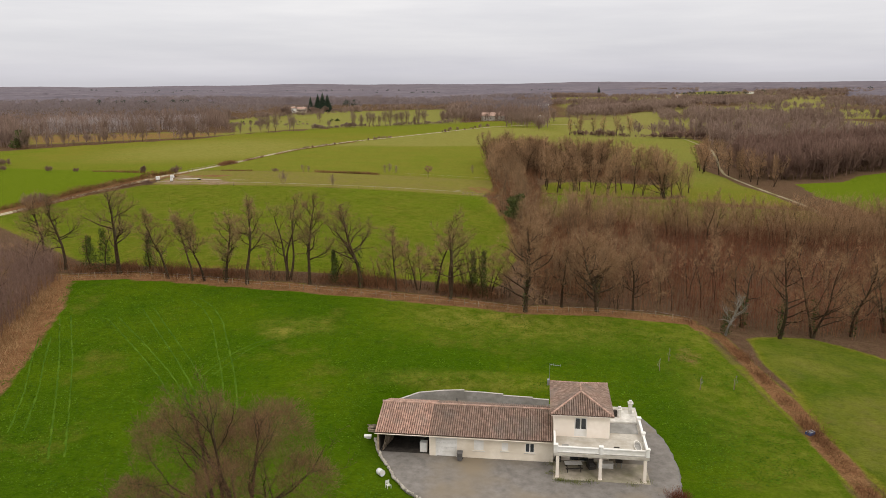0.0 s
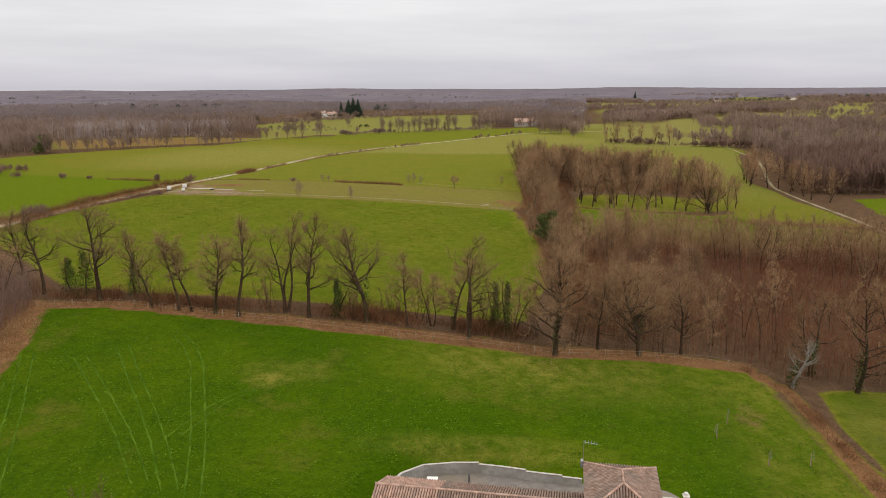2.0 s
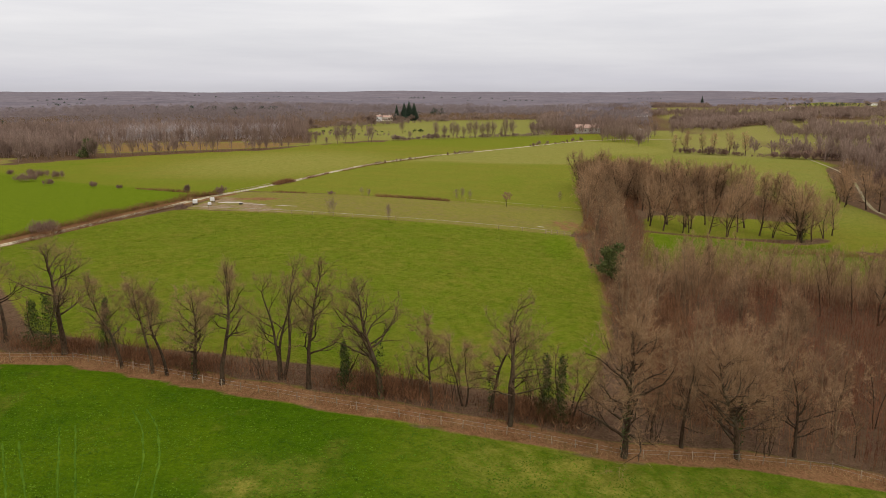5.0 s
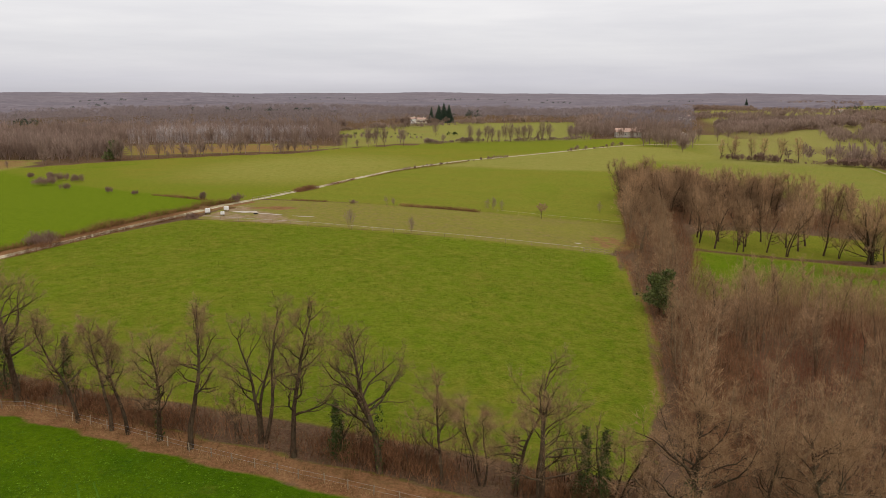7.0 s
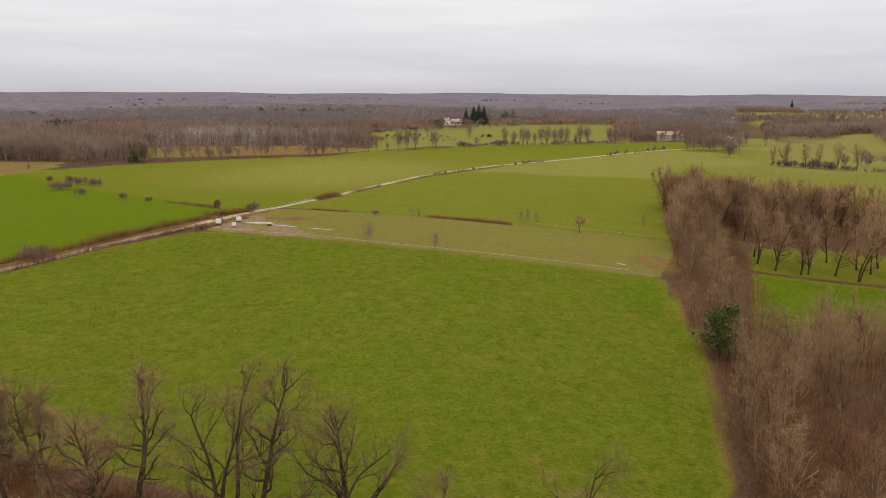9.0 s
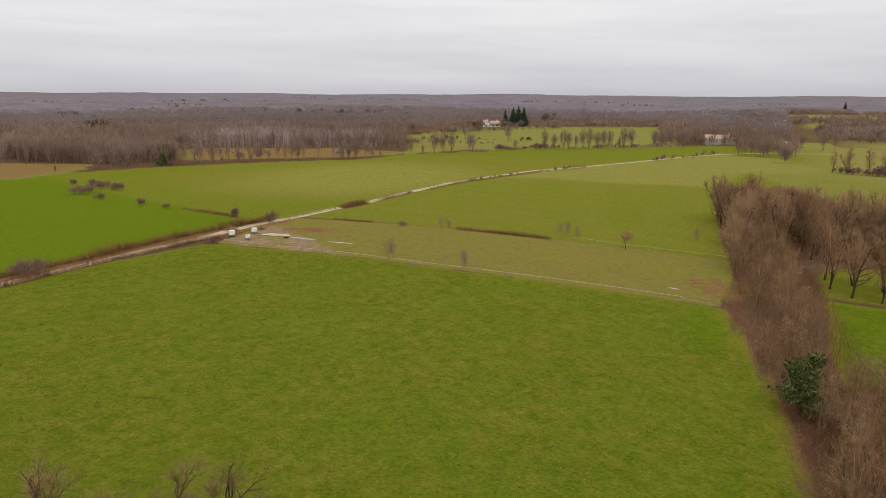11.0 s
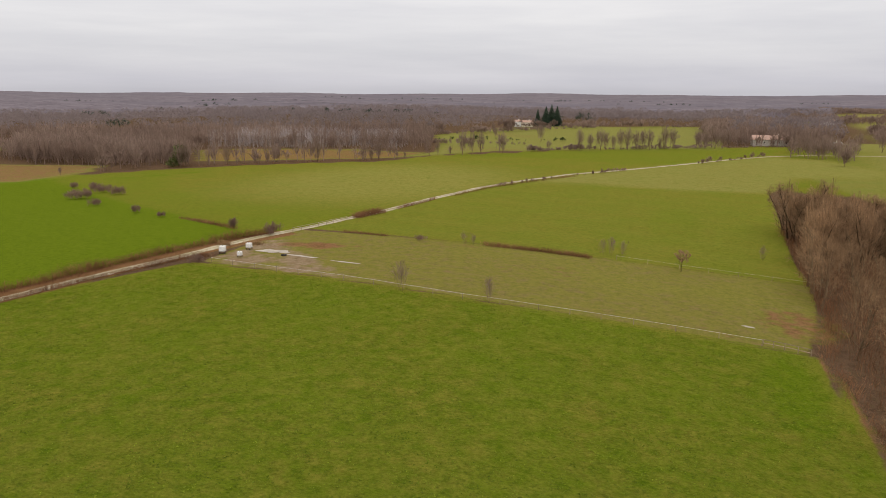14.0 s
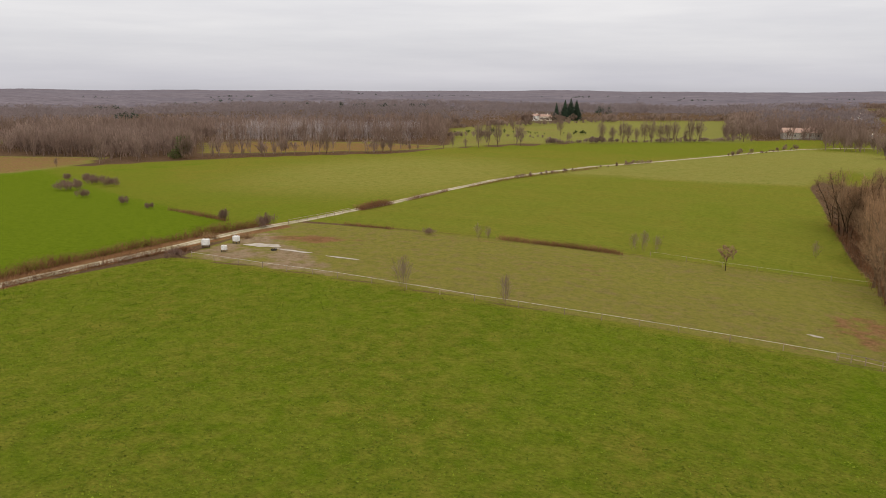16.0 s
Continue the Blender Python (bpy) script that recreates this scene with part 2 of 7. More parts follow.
def poly_dist(x, y, poly, closed=True):
    """Signed distance to a polygon (inside positive), or minus the distance to an open line."""
    x, y = np.asarray(x, float), np.asarray(y, float)
    best = np.full(x.shape, 1e18)
    inside = np.zeros(x.shape, bool)
    n = len(poly)
    for i in range(n if closed else n - 1):
        (ax, ay), (bx, by) = poly[i][:2], poly[(i + 1) % n][:2]
        dx, dy = bx - ax, by - ay
        k = np.clip(((x - ax) * dx + (y - ay) * dy) / (dx * dx + dy * dy + 1e-12), 0, 1)
        best = np.minimum(best, (x - ax - k * dx) ** 2 + (y - ay - k * dy) ** 2)
        if closed:
            cross = ((ay > y) != (by > y)) & (x < (bx - ax) * (y - ay) / ((by - ay) or 1e-12) + ax)
            inside ^= cross
    d = np.sqrt(best)
    return np.where(inside, d, -d) if closed else -d


PAD = [(-8.2, 77), (-7.6, 74.6), (-6.3, 71.6), (-5, 68.2), (-2.8, 65), (1, 61), (8, 58), (18, 58.5), (22.5, 62), (24.3, 67.5), (25.2, 73), (25.2, 78),
       (24.4, 82.5), (22, 86), (17, 87.2), (13, 86.9), (8, 88), (3, 88.9), (-1, 88.9), (-4, 88), (-6.6, 85.6), (-8, 81)]


def ground_np(x, y):
    x, y = np.asarray(x, float), np.asarray(y, float)
    s = np.clip((np.hypot(x, y) - 2400) / 2300, 0, 1)
    z = -1.0 + 11 * s * s * (3 - 2 * s)
    k = 0
    for b in BUMP_Y:
        for a in BUMP_X:
            z = z + BUMPS[k] * np.exp(-((x - a) ** 2 + (y - b) ** 2) / 4608.0)
            k += 1
    far = np.clip((np.hypot(x, y - 100) - 700) / 600, 0, 1)
    z = z + far * (4.0 * np.sin(x / 310 + 1.3) * np.sin(y / 420) + 2.5 * np.sin(x / 140 + y / 230))
    d = poly_dist(x, y, PAD)
    k = np.clip((d + 2.2) / 2.2, 0, 1)
    return z * (1 - k) + (PAD_Z - 0.2) * k


def gz(x, y):
    return float(ground_np(np.array([x]), np.array([y]))[0])


# ---- mesh helpers ----
def mesh_from(name, verts, faces, material=None, smooth=False):
    me = bpy.data.meshes.new(name)
    me.from_pydata([tuple(v) for v in verts], [], faces)
    if smooth:
        me.shade_smooth()
    if material:
        me.materials.append(material)
    return me


def tri_mesh(name, tris, material):
    """A mesh from an array of triangles (n, 3, 3), each an island of its own."""
    tris = np.asarray(tris, np.float32).reshape(-1, 3, 3)
    n = len(tris)
    me = bpy.data.meshes.new(name)
    me.vertices.add(n * 3)
    me.vertices.foreach_set("co", tris.ravel())
    me.loops.add(n * 3)
    me.loops.foreach_set("vertex_index", np.arange(n * 3, dtype=np.int32))
    me.polygons.add(n)
    me.polygons.foreach_set("loop_start", np.arange(0, n * 3, 3, dtype=np.int32))
    me.update(calc_edges=True)
    me.materials.append(material)
    return me


def link(name, me, parent=None, label=""):
    ob = new(name, me)
    if parent:
        ob.parent = parent
    if label:
        ob["label"] = label
    return ob


def empty(name, m, label, category, group="", kind=""):
    ob = new(name)
    ob.empty_display_size = 0.5
    ob.matrix_world = m
    return tagged(ob, label, category, group, kind)


def part(name, bm, material, parent, label=""):
    me = bpy.data.meshes.new(name)
    bm.to_mesh(me)
    bm.free()
    me.materials.append(material)
    return link(name, me, parent, label)


def box(bm, x0, x1, y0, y1, z0, z1, bevel=0.0):
    geo = bmesh.ops.create_cube(bm, size=1.0)
    for v in geo["verts"]:
        v.co = Vector(((x0 + x1) / 2 + v.co.x * (x1 - x0), (y0 + y1) / 2 + v.co.y * (y1 - y0), (z0 + z1) / 2 + v.co.z * (z1 - z0)))
    if bevel:
        edges = list({e for v in geo["verts"] for e in v.link_edges})
        bmesh.ops.bevel(bm, geom=edges, offset=bevel, segments=1, affect='EDGES', profile=0.5)
    return bm


def boxes(*dims, bevel=0.0):
    bm = bmesh.new()
    for d in dims:
        box(bm, *d, bevel=bevel)
    return bm


def tube(verts, faces, path, radii, sides=5, cap=False):
    """Adds a tapered tube along path to the lists."""
    start = len(verts)
    n = len(path)
    for i, p in enumerate(path):
        a = path[max(i - 1, 0)]
        b = path[min(i + 1, n - 1)]
        d = (b - a).normalized() if (b - a).length > 1e-6 else Vector((0, 0, 1))
        u = d.orthogonal().normalized()
        w = d.cross(u)
        for k in range(sides):
            t = 2 * math.pi * k / sides
            verts.append(p + (u * math.cos(t) + w * math.sin(t)) * radii[i])
    for i in range(n - 1):
        for k in range(sides):
            a, b = start + i * sides + k, start + i * sides + (k + 1) % sides
            faces.append((a, b, b + sides, a + sides))
    if cap:
        faces.append(tuple(start + (n - 1) * sides + k for k in range(sides)))


# ---- ground cover ----
LOT = [(-68, 126.5), (-57, 127.5), (-45, 125), (-34, 122.5), (-21.6, 120.4), (-9, 119), (1, 118.2), (13.3, 117), (26.5, 120), (36, 121.6), (41, 120.4), (42.6, 115.4),
       (42.6, 103), (42.5, 91), (42.6, 83), (42, 75), (40.6, 66), (39, 40), (36, -60), (-50, -60), (-54, 60), (-55.3, 85.7), (-58, 99), (-62, 113)]
FIELD = [(-121, 190), (-70, 139), (-52, 134), (-20, 131), (0, 129.5), (10, 130), (15, 150), (15.6, 173), (15.8, 190), (14.6, 212), (12.5, 231.5), (-30, 232), (-75, 237.5), (-98, 240)]
PADDOCK = [(-96, 241), (-75, 238.5), (-30, 233), (12.5, 232.5), (18, 262), (20, 280), (-6, 280), (-48, 280), (-95, 279), (-97, 265)]
UPFIELD = [(-94, 281), (-48, 281), (20, 281), (19, 300), (21, 346), (23, 410), (-8, 408), (-40, 417), (-69, 417), (-79, 390), (-86, 352), (-91, 318)]
STUBBLE = [(-69, 417), (-40, 417), (-8, 410), (24, 412), (40, 470), (75, 480), (86, 500), (70, 560), (38, 584), (-10, 514), (-54, 452)]
WFIELD = [(-117, 192), (-112, 220), (-103, 260), (-98, 275), (-93, 300), (-88, 345), (-80, 392), (-55, 452), (-10, 514), (40, 585), (60, 660), (-10, 650), (-60, 612), (-103, 560),
          (-142, 522), (-157, 478), (-189, 455), (-216, 430), (-233, 414), (-252, 384), (-270, 350), (-330, 300), (-330, 150), (-150, 140)]
SHEEP = [(50, 115.5), (56, 117.3), (62, 117.5), (66, 114), (71, 107), (90, 100), (120, 60), (120, -40), (44, -40), (44, 67), (45, 80), (47.4, 94), (47.8, 104)]
SMALL = [(26.5, 200), (28, 216), (33.5, 247), (34, 250), (60, 249), (76, 247), (84, 252), (86, 238), (100, 228), (112, 222), (112, 205), (92, 205), (60, 206), (36, 206)]
CLEARING = [(34.5, 253), (37, 273), (42, 284), (55, 289), (72, 287), (84, 282), (88, 262), (78, 254), (60, 252)]
EMEADOW = [(84, 262), (86, 242), (100, 233), (112, 226), (113, 256), (112, 275), (114, 297), (113, 322), (128, 372), (142, 420), (146, 456), (113, 474), (84, 488), (45, 470), (55, 400), (86, 345), (92, 300)]
EGREEN = [(131, 272), (148, 270), (160, 283), (200, 300), (240, 230), (150, 190), (127, 206), (126, 230), (125, 245)]
PLOUGH = [(-420, 380), (-319, 396), (-275, 411), (-262, 388), (-262, 345), (-420, 300)]
BROWN = [(-246, 443), (-290, 505), (-268, 523), (-206, 546), (-152, 540), (-160, 497), (-197, 473)]
PASTURE = [(-160, 498), (-150, 542), (-180, 640), (-207, 706), (-185, 841), (-113, 915), (-60, 925), (31, 935), (22, 780), (15, 638), (-70, 594), (-117, 566)]
FAR_GREEN = [[(255, 1130), (431, 1808), (555, 1700), (500, 1400), (384, 1115)], [(168, 640), (182, 741), (207, 815), (281, 874), (245, 760), (208, 655), (182, 635)], [(345, 690), (410, 828), (495, 837), (390, 658)], [(255, 500), (282, 560), (345, 640), (353, 620), (290, 490)]] + [
             [(80, 628), (95, 725), (130, 730), (126, 650), (102, 640)], [(-465, 490), (-439, 524), (-388, 478), (-396, 445)], [(-480, 600), (-448, 630), (-410, 596), (-445, 570)],
             [(120, 1350), (200, 1480), (260, 1380), (180, 1260)], [(410, 925), (452, 912), (700, 1450), (640, 1500)], [(-903, 1690), (-860, 1640), (-800, 1560), (-860, 1570)], [(60, 1080), (90, 1200), (150, 1190), (130, 1090)], [(230, 1900), (300, 2050), (430, 1990), (360, 1860)], [(560, 1850), (700, 1980), (800, 1800), (700, 1700)]]
ROAD = [(-150, 120), (-134, 158), (-118, 194), (-112.5, 212), (-108.5, 226), (-105, 237), (-102.5, 247), (-100.5, 260), (-98.5, 270), (-96.3, 276), (-94.3, 286), (-92.8, 298), (-89.6, 318), (-86.5, 352), (-79.7, 390.5), (-69.5, 419),
        (-54.6, 451), (-33.6, 478), (-10, 513), (17, 555), (39, 584), (62, 600), (110, 612)]
EAST_ROAD = [(114, 215), (114.5, 240), (114.5, 256), (115, 272), (116, 290), (117, 305), (122, 325), (130, 350), (140, 385), (143, 410), (145, 430), (148, 462)]


def axis(lo, hi, step, lo_end, hi_end, grow):
    mid = list(np.arange(lo, hi + 0.01, step))
    up, s = [], step
    v = mid[-1]
    while v < hi_end:
        s *= grow
        v += s
        up.append(v)
    down, s = [], step
    v = mid[0]
    while v > lo_end:
        s *= grow
        v -= s
        down.append(v)
    return np.array(down[::-1] + mid + up)


def smooth01(v, a, b):
    t = np.clip((v - a) / (b - a), 0, 1)
    return t * t * (3 - 2 * t)


def ground_material():
    m = bpy.data.materials.new("meadow_ground")
    m.use_nodes = True
    nt = m.node_tree
    L = nt.links
    b = nt.nodes["Principled BSDF"]
    b.inputs["Roughness"].default_value = 0.95
    b.inputs["Specular IOR Level"].default_value = 0.0
    # the bloom of grass seen along its blades
    b.inputs["Sheen Weight"].default_value = 0.06
    b.inputs["Sheen Roughness"].default_value = 0.3
    b.inputs["Sheen Tint"].default_value = (0.8, 0.74, 0.2, 1)
    co = nt.nodes.new("ShaderNodeTexCoord")

    def noise_tex(scale, detail=4.0, rough=0.6, stretch=None):
        n = nt.nodes.new("ShaderNodeTexNoise")
        n.inputs["Scale"].default_value, n.inputs["Detail"].default_value, n.inputs["Roughness"].default_value = scale, detail, rough
        if stretch:
            mp = nt.nodes.new("ShaderNodeMapping")
            mp.inputs["Scale"].default_value = stretch
            L.new(co.outputs["Object"], mp.inputs[0])
            L.new(mp.outputs[0], n.inputs["Vector"])
        else:
            L.new(co.outputs["Object"], n.inputs["Vector"])
        return n.outputs[0]

    def ramp(src, *stops):
        r = nt.nodes.new("ShaderNodeValToRGB")
        el = r.color_ramp.elements
        for i, (p, c) in enumerate(stops):
            k = el[i] if i < 2 else el.new(p)
            k.position, k.color = p, (*c, 1)
        L.new(src, r.inputs[0])
        return r.outputs[0]

    def blend(fac, a, c, mode='MIX'):
        x = nt.nodes.new("ShaderNodeMix")
        x.data_type, x.blend_type = 'RGBA', mode
        if isinstance(fac, float):
            x.inputs["Factor"].default_value = fac
        else:
            L.new(fac, x.inputs["Factor"])
        L.new(a, x.inputs["A"])
        L.new(c, x.inputs["B"])
        return x.outputs["Result"]

    def attr(name):
        a = nt.nodes.new("ShaderNodeAttribute")
        a.attribute_name = name
        s = nt.nodes.new("ShaderNodeSeparateColor")
        L.new(a.outputs["Color"], s.inputs[0])
        return s.outputs

    def maprange(src, a, c, lo=0.0, hi=1.0):
        r = nt.nodes.new("ShaderNodeMapRange")
        r.inputs[1].default_value, r.inputs[2].default_value, r.inputs[3].default_value, r.inputs[4].default_value = a, c, lo, hi
        L.new(src, r.inputs[0])
        return r.outputs[0]

    def ragged(mask, src, amount=0.5):
        """Lets a noise eat into the edge of a mask."""
        a = nt.nodes.new("ShaderNodeMath")
        a.operation = 'MULTIPLY_ADD'
        L.new(src, a.inputs[0])
        a.inputs[1].default_value, a.inputs[2].default_value = amount, -amount / 2
        s = nt.nodes.new("ShaderNodeMath")
        s.operation = 'ADD'
        L.new(mask, s.inputs[0])
        L.new(a.outputs[0], s.inputs[1])
        return maprange(s.outputs[0], 0.38, 0.62)

    fine, mid, wide, vast = noise_tex(3.2, 6, 0.7), noise_tex(0.45, 5, 0.62), noise_tex(0.06, 4), noise_tex(0.018, 3)
    blades = noise_tex(2.0, 8, 0.78, (1.0, 1.5, 1.0))
    c1, c2 = attr("cover_a"), attr("cover_b")
    meadow = blend(maprange(wide, 0.38, 0.66), ramp(blades, (0.3, (0.084, 0.084, 0.009)), (0.7, (0.218, 0.202, 0.028))), ramp(blades, (0.3, (0.074, 0.089, 0.008)), (0.7, (0.182, 0.202, 0.021))))
    lush = blend(maprange(wide, 0.42, 0.62), ramp(blades, (0.25, (0.023, 0.055, 0.001)), (0.78, (0.068, 0.134, 0.003))), ramp(blades, (0.25, (0.034, 0.068, 0.001)), (0.75, (0.096, 0.155, 0.004))))
    lush = blend(maprange(noise_tex(0.09, 5, 0.7), 0.56, 0.72), lush, ramp(blades, (0.25, (0.06, 0.075, 0.006)), (0.75, (0.15, 0.155, 0.02))))
    bright = ramp(blades, (0.28, (0.056, 0.088, 0.004)), (0.72, (0.148, 0.194, 0.011)))
    brown = blend(maprange(mid, 0.47, 0.75), ramp(blades, (0.25, (0.108, 0.1, 0.018)), (0.75, (0.225, 0.198, 0.045))), ramp(fine, (0.3, (0.12, 0.085, 0.035)), (0.7, (0.23, 0.16, 0.075))))
    brown = blend(maprange(vast, 0.48, 0.74), brown, ramp(blades, (0.25, (0.115, 0.113, 0.016)), (0.75, (0.222, 0.208, 0.04))))
    litter = blend(maprange(mid, 0.3, 0.7), ramp(fine, (0.3, (0.095, 0.04, 0.018)), (0.7, (0.225, 0.11, 0.052))), ramp(fine, (0.3, (0.145, 0.07, 0.032)), (0.72, (0.31, 0.178, 0.088))))
    woodfloor = blend(maprange(mid, 0.3, 0.7), ramp(fine, (0.3, (0.05, 0.028, 0.018)), (0.7, (0.135, 0.08, 0.052))), ramp(fine, (0.3, (0.078, 0.043, 0.026)), (0.7, (0.17, 0.106, 0.068))))
    mud = blend(maprange(mid, 0.4, 0.62), ramp(fine, (0.3, (0.15, 0.094, 0.055)), (0.7, (0.28, 0.195, 0.12))), ramp(fine, (0.3, (0.19, 0.132, 0.08)), (0.7, (0.32, 0.24, 0.155))))
    straw = ramp(fine, (0.3, (0.165, 0.147, 0.018)), (0.7, (0.31, 0.272, 0.055)))
    col = meadow
    col = blend(ragged(c2[1], mid), col, bright)
    col = blend(ragged(c1[0], mid, 0.3), col, lush)
    col = blend(ragged(c1[2], wide, 0.5), col, brown)
    tint = nt.nodes.new("ShaderNodeMath")
    tint.operation = 'MULTIPLY'
    L.new(c2[2], tint.inputs[0])
    L.new(maprange(mid, 0.32, 0.66, 0.15, 1.25), tint.inputs[1])
    col = blend(tint.outputs[0], col, straw)
    a3 = attr("cover_c")
    # stubble tone; its mask also carries haze over the distant greens
    pale = nt.nodes.new("ShaderNodeMath")
    pale.operation = 'MULTIPLY'
    L.new(a3[1], pale.inputs[0])
    L.new(maprange(mid, 0.3, 0.68, 0.55, 1.15), pale.inputs[1])
    col = blend(pale.outputs[0], col, ramp(fine, (0.3, (0.18, 0.17, 0.058)), (0.7, (0.3, 0.272, 0.105))))
    col = blend(ragged(c2[0], mid, 0.6), col, mud)
    col = blend(ragged(c1[1], mid, 0.5), col, litter)
    col = blend(ragged(a3[0], mid, 0.4), col, woodfloor)
    # patches of shorter and denser sward
    col = blend(1.0, col, ramp(noise_tex(0.85, 6, 0.72), (0.36, (0.72, 0.77, 0.71)), (0.5, (0.91, 0.91, 0.91)), (0.7, (1.02, 0.99, 1.04))), 'MULTIPLY')
    L.new(col, b.inputs["Base Color"])
    bp = nt.nodes.new("ShaderNodeBump")
    bp.inputs["Strength"].default_value, bp.inputs["Distance"].default_value = 0.9, 0.25
    L.new(blades, bp.inputs["Height"])
    L.new(bp.outputs[0], b.inputs["Normal"])
    return m


def build_ground():
    xs, ys = axis(-130, 110, 1.5, -4950, 4950, 1.06), axis(50, 300, 1.5, -1500, 4950, 1.06)
    X, Y = np.meshgrid(xs, ys)
    x, y = X.ravel(), Y.ravel()
    z = ground_np(x, y)
    nx, ny = len(xs), len(ys)
    i = np.arange(nx * ny).reshape(ny, nx)
    q = np.stack([i[:-1, :-1], i[:-1, 1:], i[1:, 1:], i[1:, :-1]], -1).reshape(-1, 4)
    me = bpy.data.meshes.new("ground")
    me.vertices.add(len(x))
    me.vertices.foreach_set("co", np.stack([x, y, z], 1).astype(np.float32).ravel())
    me.loops.add(len(q) * 4)
    me.loops.foreach_set("vertex_index", q.astype(np.int32).ravel())
    me.polygons.add(len(q))
    me.polygons.foreach_set("loop_start", np.arange(0, len(q) * 4, 4, dtype=np.int32))
    me.update(calc_edges=True)
    me.shade_smooth()

    def soft(poly, w=1.2):
        return smooth01(poly_dist(x, y, poly), -w, w)

    lot, field, pad = soft(LOT), soft(FIELD), soft(PADDOCK)
    up, stub, wf, sheep = soft(UPFIELD), soft(STUBBLE, 6), soft(WFIELD), soft(SHEEP)
    small, clear, em, eg = soft(SMALL, 2.5), soft(CLEARING, 5), soft(EMEADOW, 2), soft(EGREEN)
    past = soft(PASTURE, 6)
    green = np.clip(lot + field + pad + up + stub + wf + sheep + small + clear + em + eg + past, 0, 1)
    far_green = np.zeros_like(x)
    for p in FAR_GREEN:
        far_green = np.maximum(far_green, soft(p, 12))
    green = np.maximum(green, far_green)
    plough, brownf = soft(PLOUGH, 4), soft(BROWN, 4)
    # thin grass over all the open land in the east
    east = smooth01(x - (95 + (y - 667) * .147), -40, 40) * smooth01(x - (.5 * y + 60), 40, -20) * smooth01(y, 440, 470) * smooth01(y, 1900, 1840)
    green = np.maximum(green, np.maximum(plough, brownf))
    green = np.maximum(green, east * (0.52 + 0.3 * np.sin(x / 45) * np.sin(y / 60)))
    green = np.maximum(green, smooth01(y, 400, 430) * smooth01(np.abs(x - 90), 75, 45) * smooth01(y, 700, 640))
    lit = np.zeros_like(x)
    # leaf litter under the tree row, along the ditch and the western edge of the lot
    row = [(-70, 128.5), (-57, 129), (-45, 126.5), (-34, 124.2), (-20, 122.3), (0, 120.4), (13, 119.3), (27, 121.8), (42, 121.6)]
    lit = np.maximum(lit, smooth01(poly_dist(x, y, row, False), -2.9, -1.2))
    ditch = [(42, 121), (45.5, 114), (45.3, 103), (45, 92), (44, 82), (43.3, 74), (42.3, 66), (41, 40)]
    lit = np.maximum(lit, smooth01(poly_dist(x, y, ditch, False), -2.0, -0.6))
    west = [(-71, 127), (-65.5, 113), (-62, 99), (-59, 85), (-57, 60)]
    lit = np.maximum(lit, smooth01(poly_dist(x, y, west, False), -6.0, -3.0))
    kline = [(15.5, 150), (16.5, 173), (16.8, 190), (15.8, 212), (14, 231)]
    lit = np.maximum(lit, 0.6 * smooth01(poly_dist(x, y, kline, False), -1.6, -0.4))
    corner = smooth01(np.hypot((x - 14) / 11, (y - 248) / 15), 1.15, 0.4)
    lit = np.maximum(lit, corner * (0.52 + 0.16 * np.sin(x * 1.3 + 2 * np.sin(y * .7)) * np.sin(y * 1.1)))
    hedge = [(-119, 196), (-108, 232), (-101, 258), (-97, 272)]
    lit = np.maximum(lit, smooth01(poly_dist(x, y, hedge, False), -4.5, -3.0))
    lit = np.maximum(lit, np.maximum(brownf * 0.555, plough * 0.55))
    rough = 0.5 + 0.5 * np.sin(x / 2.7 + 1.3 * np.sin(y / 3.1)) * np.sin(y / 2.3 + 1.1 * np.sin(x / 4.3))
    mudp = smooth01(poly_dist(x, y, [(-96, 243), (-84, 238.5), (-62, 236.5), (-64, 243), (-74, 250), (-80, 258), (-92, 268), (-97, 262)]), -2.5, 3.0) * (0.36 + 0.42 * rough)
    mudp = np.maximum(mudp, .62 * smooth01(poly_dist(x, y, [(-104, 230), (-98, 243), (-93, 249)], False), -2.0, -.6))
    lit = np.maximum(lit, .75 * smooth01(np.hypot((x + 83) / 11, (y - 262) / 6), 1.2, .4) * (.6 + .4 * rough))
    lit = np.maximum(lit, smooth01(np.hypot((x + 76) / 11, (y - 263) / 6.5), 1.3, 0.3) * (0.3 + 0.35 * rough))
    mudp = np.maximum(mudp, smooth01(poly_dist(x, y, [(-97, 242), (-78, 240), (-60, 239), (-40, 235.5)], False), -2.0, -0.3) * 0.5)
    wide_patch = smooth01(np.sin(x / 13 + 1.5 * np.sin(y / 17)) * np.sin(y / 7 + 1.2 * np.sin(x / 21)), .1, .8)
    lit = np.maximum(lit, .43 * pad * wide_patch * (.7 + .3 * rough))
    tilled = np.maximum(brownf, plough)
    mudp = np.maximum(mudp, .42 * plough)
    # bare track worn along the paddock's northern side, a burnt patch on the lot
    patch = smooth01(np.hypot((x + 24.2) / 2.6, (y - 104.2) / 1.9), 1.3, 0.5)
    straw = np.maximum(patch * 1.0, 0.3 * smooth01(np.hypot((x + 22) / 8, (y - 107) / 4.5), 1.1, 0.4))
    straw = np.maximum(straw, 0.42 * smooth01(np.hypot((x - 4) / 15, (y - 91.5) / 3.0), 1.2, 0.5))
    straw = np.maximum(straw, 0.38 * smooth01(np.hypot((x - 38) / 4.5, (y - 108) / 7), 1.2, 0.5))
    straw = np.maximum(straw, 0.3 * smooth01(np.hypot((x - 8) / 17, (y - 113) / 4), 1.2, 0.5))
